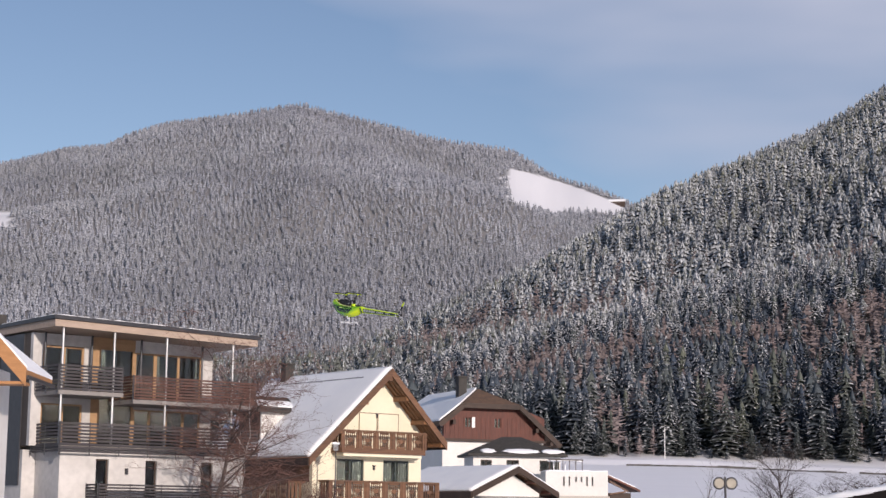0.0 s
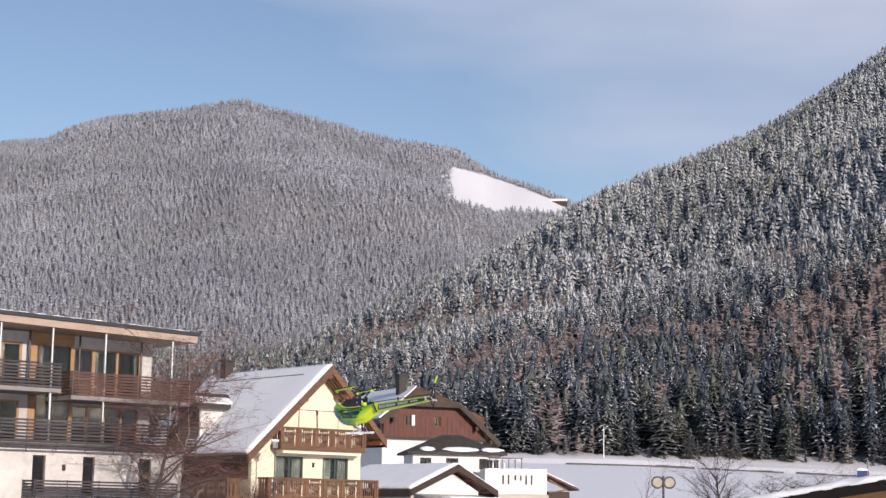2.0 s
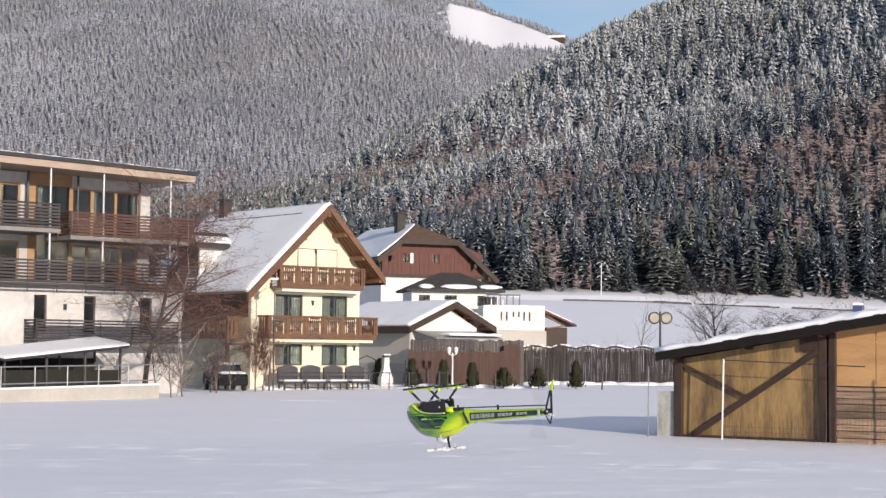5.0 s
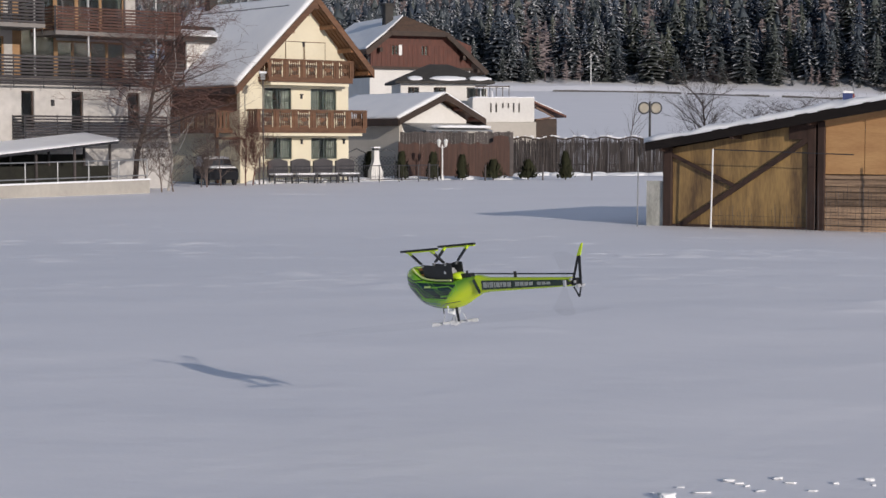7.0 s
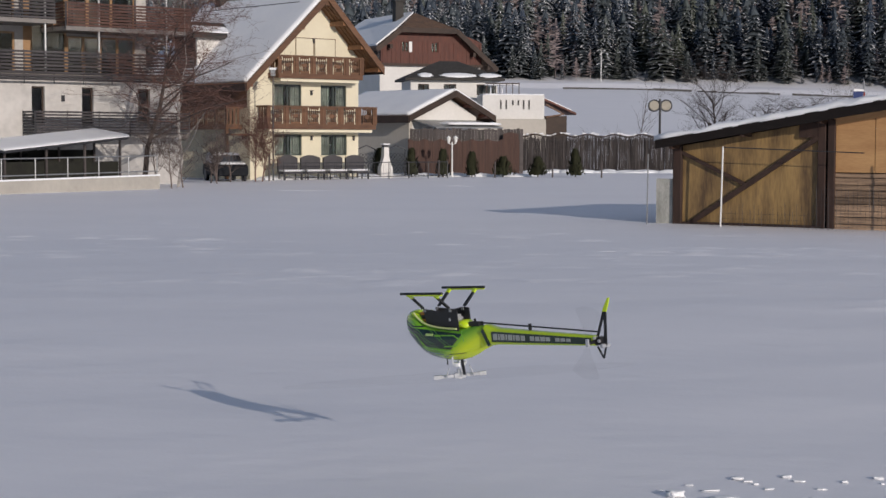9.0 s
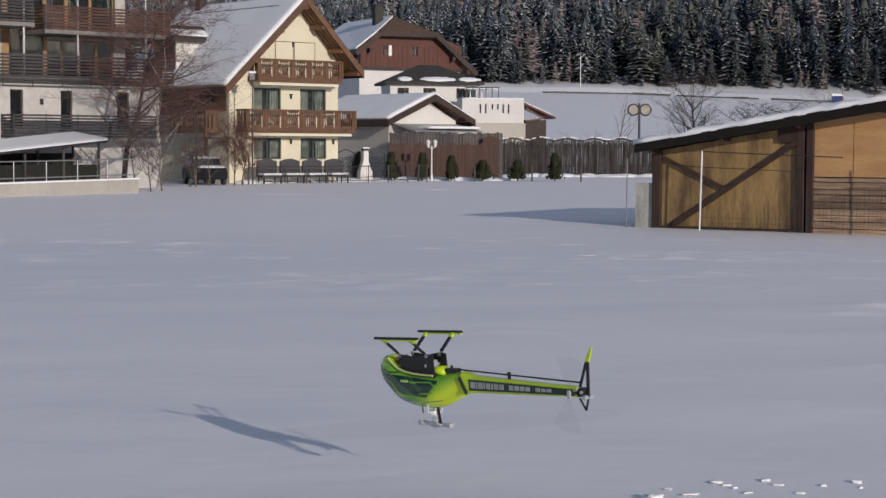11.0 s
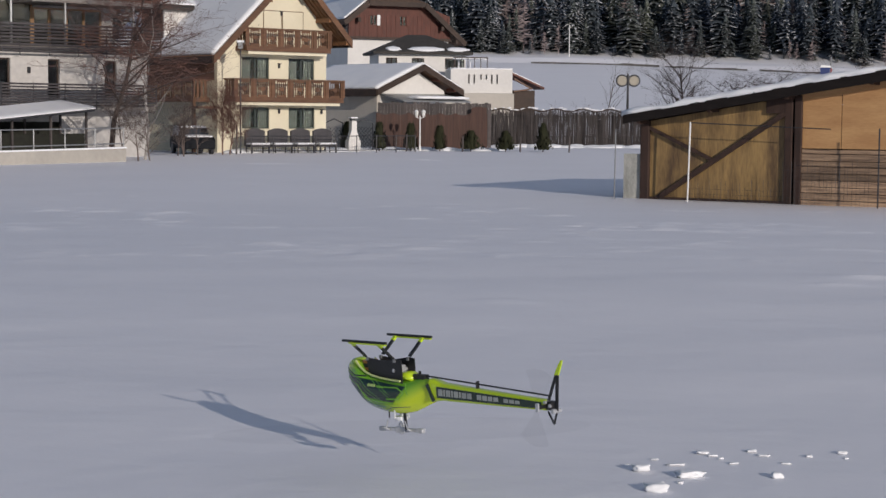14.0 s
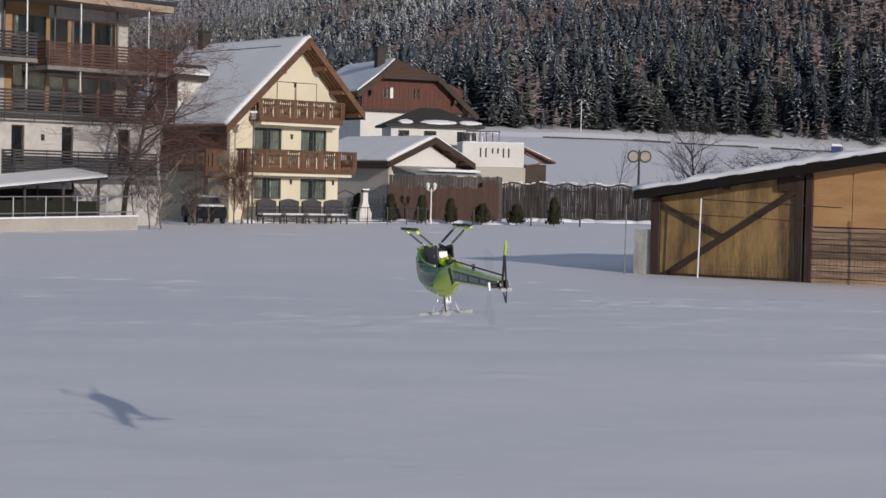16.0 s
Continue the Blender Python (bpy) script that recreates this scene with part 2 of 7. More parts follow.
def ground_material():
    m = material("snow_ground", (0.88, 0.875, 0.91), (0.84, 0.838, 0.875), scale=0.16, rough=0.6)
    n, l = m.node_tree.nodes, m.node_tree.links
    b = n["Principled BSDF"]
    tc, mp = n.new("ShaderNodeTexCoord"), n.new("ShaderNodeMapping")
    mp.inputs["Scale"].default_value = (0.85, 1.1, 1)
    mp.inputs["Rotation"].default_value = (0, 0, radians(8))
    l.new(tc.outputs["Object"], mp.inputs["Vector"])
    prev = None
    for s, d, k in ((0.9, 0.045, 0.5), (5.0, 0.012, 0.4), (40.0, 0.003, 0.35)):
        t, bp = n.new("ShaderNodeTexNoise"), n.new("ShaderNodeBump")
        t.inputs["Scale"].default_value, t.inputs["Detail"].default_value = s, 4.0
        l.new(mp.outputs["Vector"], t.inputs["Vector"])
        bp.inputs["Strength"].default_value, bp.inputs["Distance"].default_value = k, d
        l.new(t.outputs["Fac"], bp.inputs["Height"])
        if prev:
            l.new(prev.outputs["Normal"], bp.inputs["Normal"])
        prev = bp
    l.new(prev.outputs["Normal"], b.inputs["Normal"])
    # greys the snow by a mask: painted shade under trees, painted haze on the alp
    ground_dim, dim_mix = n.new("ShaderNodeAttribute"), n.new("ShaderNodeMix")
    ground_dim.attribute_name, dim_mix.data_type = "ground_dim", "RGBA"
    dim_mix.inputs["B"].default_value = (0.20, 0.195, 0.195, 1)
    l.new(ground_dim.outputs["Fac"], dim_mix.inputs["Factor"])
    l.new(b.inputs["Base Color"].links[0].from_socket, dim_mix.inputs["A"])
    l.new(dim_mix.outputs["Result"], b.inputs["Base Color"])
    return m


def build_ground():
    rings = np.concatenate([[0.5], np.linspace(4, 44, 320), np.linspace(44.3, 90, 110), np.linspace(91, 150, 40), np.linspace(155, 395, 34), np.linspace(398, 430, 33), np.linspace(445, 2300, 90), np.linspace(2320, 3600, 60), np.linspace(3640, 4700, 12)])
    azs = np.radians(np.concatenate([np.arange(-180, -22, 6), np.arange(-22, 22.01, 0.2), np.arange(26, 180, 6)]))
    R, A = np.meshgrid(rings, azs, indexing="ij")
    X, Y = R * np.sin(A), R * np.cos(A)
    Z = height(X, Y)
    # soft wind ripples and shallow dents in the snowfield
    near = np.clip(1 - R / 140, 0, 1)
    Z = Z + near * 0.008 * (wavy(X * 2, Y * 3, 2.3) + wavy(X, Y * 2, 1.1))
    # low wind-heaped mounds, some in clusters, and an old track across the field
    rng = np.random.default_rng(17)
    mounds = []
    for k in range(75):
        y = 19 + 46 * rng.uniform() ** 1.3
        x = rng.uniform(-0.27, 0.27) * y
        for q in range(rng.integers(2, 9)):
            mounds.append((x + rng.normal(0, 0.9), y + rng.normal(0, 0.5), rng.uniform(0.06, 0.30) * (0.7 + y / 60), rng.uniform(0.08, 0.16), rng.uniform(0.012, 0.048) * min(1.0, y / 34)))
    for k in range(26):
        x = -5.0 + 0.52 * k + rng.normal(0, 0.12)
        mounds.append((x, 28.6 + 0.03 * x + rng.normal(0, 0.12), rng.uniform(0.12, 0.4), 0.11, rng.uniform(0.010, 0.03)))
    mounds += [(4.35, 17.2, 0.26, 0.14, 0.035), (3.95, 16.2, 0.24, 0.12, 0.018), (0.75, 14.2, 0.3, 0.12, 0.018), (-3.6, 11.9, 0.24, 0.10, 0.010)]
    for x, y, a, b, hh in mounds:
        rr, ph = math.hypot(x, y), math.degrees(math.atan2(x, y))
        i0, i1 = np.searchsorted(rings, (rr - 1.6, rr + 1.6))
        j = np.where(np.abs(np.degrees(azs) - ph) < 90 / max(rr, 2))[0]
        if len(j) and i1 > i0:
            sl = np.ix_(range(i0, i1), j)
            dx, dy = X[sl] - x, Y[sl] - y + 0.12 * np.sin(X[sl] * 5 + y)
            Z[sl] += hh * np.exp(-(dx / a) ** 2 - (dy / b) ** 2)
    nr, na = R.shape
    verts = np.stack([X, Y, Z], -1).reshape(-1, 3)
    faces = [(i * na + j, i * na + (j + 1) % na, (i + 1) * na + (j + 1) % na, (i + 1) * na + j) for i in range(nr - 1) for j in range(na)]
    faces.append(tuple(range(na))[::-1])
    me = bpy.data.meshes.new("ground")
    me.from_pydata(verts.tolist(), [], faces)
    me.polygons.foreach_set("use_smooth", [True] * len(me.polygons))
    # under the trees: the forest's shade put into the snow's colour as grey
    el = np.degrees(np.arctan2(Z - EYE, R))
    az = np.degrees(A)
    ground_dim = ((R > 434) & (R < 3590) & ~clearing(az, el, R) & (np.abs(az) < 19)).astype(float)
    ground_dim = np.where(clearing(az, el, R), 0.22, ground_dim)      # alp snow greyed a little, haze put into its colour
    me.attributes.new("ground_dim", "FLOAT", "POINT").data.foreach_set("value", ground_dim.ravel())
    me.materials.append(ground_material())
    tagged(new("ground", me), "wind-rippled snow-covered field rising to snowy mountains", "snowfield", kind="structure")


build_ground()


# ---- forest: every conifer is a trunk with ragged tiers of drooping boughs ----
def conifer(rng, tiers, spokes, trunk=True):
    """Corner points (x, y, z, snow load) and triangles of one spruce, 1 m high: snow weighs on the bough tips."""
    v, t = [], []
    fat, blunt = rng.uniform(0.9, 1.15), rng.uniform(0.5, 0.85)
    for k in range(tiers):
        f = k / tiers
        z0 = 0.06 + 0.82 * f
        r = 0.205 * fat * (1 - f) ** blunt * rng.uniform(0.86, 1.12) + 0.02
        h = 0.95 / tiers * 1.0
        a0 = rng.uniform(0, 6.28)
        base = len(v)
        v.append((rng.normal(0, 0.008), rng.normal(0, 0.008), min(z0 + h, 1.0) if k < tiers - 1 else 1.0, -0.16))
        for s in range(spokes):
            a = a0 + 6.283 * s / spokes + rng.normal(0, 0.14)
            tip = s % 2 == 0
            rr = r * (rng.uniform(0.72, 1.28) if tip else rng.uniform(0.40, 0.66))
            v.append((rr * math.cos(a), rr * math.sin(a), z0 - (0.012 if tip else -0.02) + rng.normal(0, 0.010), rng.uniform(-0.02, 0.30) if tip else -0.22))
        for s in range(spokes):
            t.append((base, base + 1 + s, base + 1 + (s + 1) % spokes))
    if trunk:
        base = len(v)
        for s in range(3):
            v.append((0.012 * math.cos(s * 2.1), 0.012 * math.sin(s * 2.1), -0.06, -0.5))
        v.append((0, 0, 0.4, -0.5))
        t += [(base, base + 1, base + 3), (base + 1, base + 2, base + 3), (base + 2, base, base + 3)]
    return np.array(v), np.array(t)


def larch(rng, limbs):
    """A bare larch, 1 m high: a trunk and many thin drooping limbs."""
    v, t = [], []

    def blade(p, q, w):
        base = len(v)
        side = np.array([-(q[1] - p[1]), q[0] - p[0], 0]) + 1e-6
        side = side / np.linalg.norm(side) * w
        v.extend([(*(p - side), 0), (*(p + side), 0), (*q, 0), (*(p + np.array([0, 0, 2 * w])), 0)])
        t.extend([(base, base + 1, base + 2), (base, base + 3, base + 2), (base + 1, base + 3, base + 2)])

    blade(np.array([0, 0, -0.05]), np.array([0.004, 0, 1.0]), 0.014)
    for k in range(limbs):
        f = (k + rng.uniform(0, 1)) / limbs
        z = 0.12 + 0.85 * f
        a, ln = rng.uniform(0, 6.28), 0.2 * (1 - f) ** 0.7 + 0.03
        blade(np.array([0, 0, z]), np.array([ln * math.cos(a), ln * math.sin(a), z + rng.uniform(-0.02, 0.07)]), 0.019)
    return np.array(v), np.array(t)


def plant(name, spots, kinds, mat, label, category):
    """Joins one tree per spot (x, y, height, width, snow, tone) into one mesh."""
    rng = np.random.default_rng(7)
    V, T, S, C, base = [], [], [], [], 0
    pick = rng.integers(0, len(kinds), len(spots))
    for (x, y, h, w, snow, tone), k in zip(spots, pick):
        v, t = kinds[k]
        a = rng.uniform(0, 6.283)
        ca, sa_ = math.cos(a), math.sin(a)
        p = np.stack([(v[:, 0] * ca - v[:, 1] * sa_) * h * w, (v[:, 0] * sa_ + v[:, 1] * ca) * h * w, v[:, 2] * h], -1)
        p += (x, y, float(height(x, y)))
        V.append(p)
        T.append(t + base)
        S.append(snow + v[:, 3])
        C.append(np.full(len(v), tone))
        base += len(v)
    V, T = np.concatenate(V), np.concatenate(T)
    me = bpy.data.meshes.new(name)
    me.vertices.add(len(V))
    me.vertices.foreach_set("co", V.ravel())
    me.loops.add(T.size)
    me.loops.foreach_set("vertex_index", T.ravel())
    me.polygons.add(len(T))
    me.polygons.foreach_set("loop_start", np.arange(0, T.size, 3))
    for key, val in (("snow", S), ("tone", C)):
        me.attributes.new(key, "FLOAT", "POINT").data.foreach_set("value", np.concatenate(val))
    me.update()
    me.validate()
    me.materials.append(mat)
    return tagged(new(name, me), label, category, kind="stuff")


def foliage_material(name, dark, light, frost, patch, lo=0.98, hi=1.16):
    """Needles with snow lying on the boughs: more where they face up, broken by noise."""
    m = bpy.data.materials.new(name)
    m.use_nodes = True
    n, l = m.node_tree.nodes, m.node_tree.links
    b = n["Principled BSDF"]
    b.inputs["Roughness"].default_value = 0.85
    b.inputs["Specular IOR Level"].default_value = 0.2
    snow, tone, geo, tc = n.new("ShaderNodeAttribute"), n.new("ShaderNodeAttribute"), n.new("ShaderNodeNewGeometry"), n.new("ShaderNodeTexCoord")
    snow.attribute_name, tone.attribute_name = "snow", "tone"
    big = n.new("ShaderNodeTexNoise")
    big.inputs["Scale"].default_value, big.inputs["Detail"].default_value = patch, 3.0
    flat = n.new("ShaderNodeMapping")
    flat.inputs["Scale"].default_value = (1, 1, 3.6)
    l.new(tc.outputs["Object"], flat.inputs["Vector"])
    l.new(flat.outputs["Vector"], big.inputs["Vector"])
    sep = n.new("ShaderNodeSeparateXYZ")
    l.new(geo.outputs["Normal"], sep.inputs["Vector"])
    up = n.new("ShaderNodeMath")
    up.operation = "MULTIPLY_ADD"
    l.new(sep.outputs["Z"], up.inputs[0])
    up.inputs[1].default_value = 0.35
    l.new(big.outputs["Fac"], up.inputs[2])
    add = n.new("ShaderNodeMath")
    l.new(up.outputs["Value"], add.inputs[0])
    l.new(snow.outputs["Fac"], add.inputs[1])
    mr = n.new("ShaderNodeMapRange")
    mr.inputs["From Min"].default_value, mr.inputs["From Max"].default_value = lo, hi
    l.new(add.outputs["Value"], mr.inputs["Value"])
    needles = n.new("ShaderNodeMix")
    needles.data_type = "RGBA"
    needles.inputs["A"].default_value, needles.inputs["B"].default_value = (*dark, 1), (*light, 1)
    l.new(tone.outputs["Fac"], needles.inputs["Factor"])
    mix = n.new("ShaderNodeMix")
    mix.data_type = "RGBA"
    mix.inputs["B"].default_value = (*frost, 1)
    l.new(mr.outputs["Result"], mix.inputs["Factor"])
    l.new(needles.outputs["Result"], mix.inputs["A"])
    l.new(mix.outputs["Result"], b.inputs["Base Color"])
    return m


def build_forest():
    rng = np.random.default_rng(3)
    near_k = [conifer(rng, 16, 16) for _ in range(9)]
    mid_k = [conifer(rng, 5, 8, False) for _ in range(12)]
    far_k = [conifer(rng, 3, 6, False) for _ in range(10)]
    bare_k = [larch(rng, 56) for _ in range(5)]
    bare_far = [larch(rng, 20) for _ in range(5)]
    # bluish dark needle tones: blue shade and haze put into the base colour
    spruce = foliage_material("spruce_snowy", (0.078, 0.088, 0.104), (0.150, 0.158, 0.122), (0.60, 0.62, 0.64), 0.6, 0.72, 0.94)
    near_spruce = foliage_material("spruce_near", (0.050, 0.066, 0.092), (0.118, 0.130, 0.102), (0.66, 0.67, 0.69), 1.0, 0.71, 0.88)
    # far needles paler and bluer: distance haze put into the colour, beside frost
    far_hazed = foliage_material("spruce_hazed", (0.170, 0.180, 0.215), (0.255, 0.263, 0.270), (0.56, 0.58, 0.64), 0.4, 0.68, 1.06)
    brown = foliage_material("larch_bare", (0.215, 0.178, 0.18), (0.29, 0.242, 0.24), (0.44, 0.42, 0.43), 0.4, 0.85, 1.25)

    def scatter(r0, r1, spacing, grow):
        """Spots spread evenly over a sector of the slopes, with spacing growing outwards."""
        out, r = [], r0
        while r < r1:
            s = spacing * (1 + grow * (r - r0) / (r1 - r0))
            n = int(radians(36) * r / s)
            az = np.radians(np.linspace(-19, 17, n) + rng.uniform(-0.5, 0.5, n) * 36 / n * 1.3)
            rr = r + rng.uniform(-0.6, 0.6, n) * s
            out.append(np.stack([rr * np.sin(az), rr * np.cos(az)], -1))
            r += s * 0.95
        return np.concatenate(out)

    def split(p, brown_share):
        x, y = p[:, 0], p[:, 1]
        r, az = np.hypot(x, y), np.degrees(np.arctan2(x, y))
        el = np.degrees(np.arctan2(height(x, y) - EYE, r))
        keep = ~clearing(az, el, r)
        grove = wavy(x + 40, y, 75) + 0.6 * wavy(x, y, 31)
        band = np.exp(-((el - 4.3 - 0.12 * (az - 2)) / 1.9) ** 2)
        is_brown = (rng.uniform(0, 1, len(x)) < brown_share * band * np.clip(0.55 + 1.1 * grove, 0, 1.6)) & (r < 1500)
        return r, az, el, keep, is_brown

    def spots(p, r, el, h0, h1, snow, mask):
        n = len(p)
        h = rng.uniform(h0, h1, n) * np.where(rng.uniform(0, 1, n) < 0.18, 0.62, 1)
        w = rng.uniform(0.85, 1.4, n)
        patchy = 0.05 * wavy(p[:, 0], p[:, 1], 60) + 0.05 * wavy(p[:, 0] + 70, p[:, 1], 170) + 0.03 * wavy(p[:, 0], p[:, 1], 23)
        shady = 0.08 * np.clip((np.degrees(np.arctan2(p[:, 0], p[:, 1])) - 4) / 6, 0, 1)      # shading of the right-hand spur, put in as less snow colour
        s = np.clip(snow(r, el) + rng.normal(0, 0.05, n) + patchy - shady, -0.2, 0.75)
        c = np.clip(rng.normal(0.4, 0.3, n) + 0.25 * wavy(p[:, 0], p[:, 1] + 99, 110) + 0.15 * wavy(p[:, 0], p[:, 1], 260), 0, 1)
        return np.stack([p[:, 0], p[:, 1], h, w, s, c], -1)[mask]

    low_snow = lambda r, el: np.interp(el, (1.6, 2.4, 4, 8, 14), (-0.12, -0.02, 0.06, 0.15, 0.22))
    p = scatter(436, 760, 4.6, 0.25)
    r, az, el, keep, br = split(p, 0.85)
    plant("near_forest", spots(p, r, el, 10.5, 20, low_snow, keep & ~br), near_k, near_spruce, "dark green spruce forest with snow on the boughs", "forest")
    plant("larch_grove", spots(p, r, el, 11, 18, lambda r, e: -0.05, keep & br), bare_k, brown, "bare red-brown larches among the spruces", "larches")
    p = scatter(433, 456, 3.4, 0.0)
    r, az, el, keep, br = split(p, 0.0)
    bare = rng.uniform(0, 1, len(p)) < 0.22
    plant("forest_edge", spots(p, r, el, 2.5, 9.5, low_snow, keep & ~bare), near_k[:4], near_spruce, "young snow-dusted spruces along the forest's foot", "young spruces")
    plant("edge_thicket", spots(p, r, el, 3.0, 9.0, lambda r, e: -0.05, keep & bare), bare_k, brown, "bare grey-brown thicket along the forest's foot", "thicket")
    p = scatter(764, 2000, 5.9, 0.25)
    r, az, el, keep, br = split(p, 1.0)
    vis = keep & (r < CREST_R(az) + 60)
    plant("slope_forest", spots(p, r, el, 9.5, 16.5, low_snow, vis & ~br), mid_k, spruce, "snow-dusted spruce forest on a steep mountainside", "forest")
    plant("slope_larches", spots(p, r, el, 12, 18, lambda r, e: 0.0, vis & br), bare_far, brown, "bare brown larches on the mountainside", "larches")
    # far mountain, its haze painted into the needle and snow colours
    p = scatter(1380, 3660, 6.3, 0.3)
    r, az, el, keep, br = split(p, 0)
    plant("far_forest", spots(p, r, el, 8, 13, lambda r, e: np.interp(e, (4, 13), (0.10, 0.13)), keep & (az < 9) & (r > CREST_R(az) + 50)), far_k, far_hazed, "frost-grey spruce forest covering a far rounded mountain, paled for haze", "forest")


build_forest()


# ---- parts shared by the houses ----
def holed_wall(bm, u0, u1, z0, z1, v0, v1, holes=()):
    """A wall standing along u, cut through by holes (u0, u1, z0, z1)."""
    us = sorted({u0, u1, *[h[0] for h in holes], *[h[1] for h in holes]})
    zs = sorted({z0, z1, *[h[2] for h in holes], *[h[3] for h in holes]})
    full = {(i, j) for i in range(len(us) - 1) for j in range(len(zs) - 1)
            if not any(h[0] < (us[i] + us[i + 1]) / 2 < h[1] and h[2] < (zs[j] + zs[j + 1]) / 2 < h[3] for h in holes)}
    made = {}

    def corner(i, j, v):
        if (i, j, v) not in made:
            made[i, j, v] = bm.verts.new((us[i], v, zs[j]))
        return made[i, j, v]

    for i, j in full:
        ring = ((i, j), (i + 1, j), (i + 1, j + 1), (i, j + 1))
        bm.faces.new([corner(*c, v0) for c in ring])
        bm.faces.new([corner(*c, v1) for c in ring[::-1]])
        for k, (di, dj) in enumerate(((0, -1), (1, 0), (0, 1), (-1, 0))):
            if (i + di, j + dj) not in full:
                a, b = ring[k], ring[(k + 1) % 4]
                bm.faces.new((corner(*a, v0), corner(*a, v1), corner(*b, v1), corner(*b, v0)))


PANE = bpy.data.materials.new("clear_glass")
PANE.use_nodes = True
pb = PANE.node_tree.nodes["Principled BSDF"]
pb.inputs["Base Color"].default_value = (0.75, 0.85, 0.82, 1)
pb.inputs["Transmission Weight"].default_value, pb.inputs["Roughness"].default_value, pb.inputs["IOR"].default_value = 1.0, 0.02, 1.45
CURTAIN = material("curtain", (0.10, 0.098, 0.085), (0.045, 0.045, 0.04), scale=6, rough=0.9, stretch=(8, 1, 0.3))


def window(parent, u0, u1, z0, z1, v, frame_mat, wings=2, bars=1, curtain=0.6, name="window", fw=0.07):
    """A window in a hole of a wall that stands along u with its face at v: frame, panes and curtains."""
    bm = bmesh.new()
    y0, y1 = v + 0.06, v + 0.14
    box(bm, u0, y0, z0, u0 + fw, y1, z1)
    box(bm, u1 - fw, y0, z0, u1, y1, z1)
    box(bm, u0 + fw, y0, z1 - fw, u1 - fw, y1, z1)
    box(bm, u0 + fw, y0, z0, u1 - fw, y1, z0 + fw)
    step = (u1 - u0) / wings
    for i in range(1, wings):
        box(bm, u0 + step * i - fw * 0.7, y0 - 0.01, z0 + fw, u0 + step * i + fw * 0.7, y1, z1 - fw)
    for i in range(wings):
        for k in range(bars):
            zz = z0 + (z1 - z0) * (k + 1) / (bars + 1)
            box(bm, u0 + step * i + fw, y0 + 0.015, zz - 0.02, u0 + step * (i + 1) - fw, y1 - 0.015, zz + 0.02)
    w = part(name, bm, frame_mat, parent)
    for i in range(wings):
        p = part("pane", bm_box(u0 + step * i + 0.03, v + 0.09, z0 + 0.03, u0 + step * (i + 1) - 0.03, v + 0.105, z1 - 0.03), PANE, w)
        p.visible_shadow = False
        if curtain:
            bm = bmesh.new()
            a = u0 + step * i + (0.05 if i % 2 == 0 else step * (1 - curtain))
            n = 8
            for k in range(n):
                box(bm, a + step * curtain * k / n, v + 0.20 + 0.02 * (k % 2), z0, a + step * curtain * (k + 1) / n, v + 0.225 + 0.02 * (k % 2), z1)
            part("curtain", bm, CURTAIN, w)
    return w


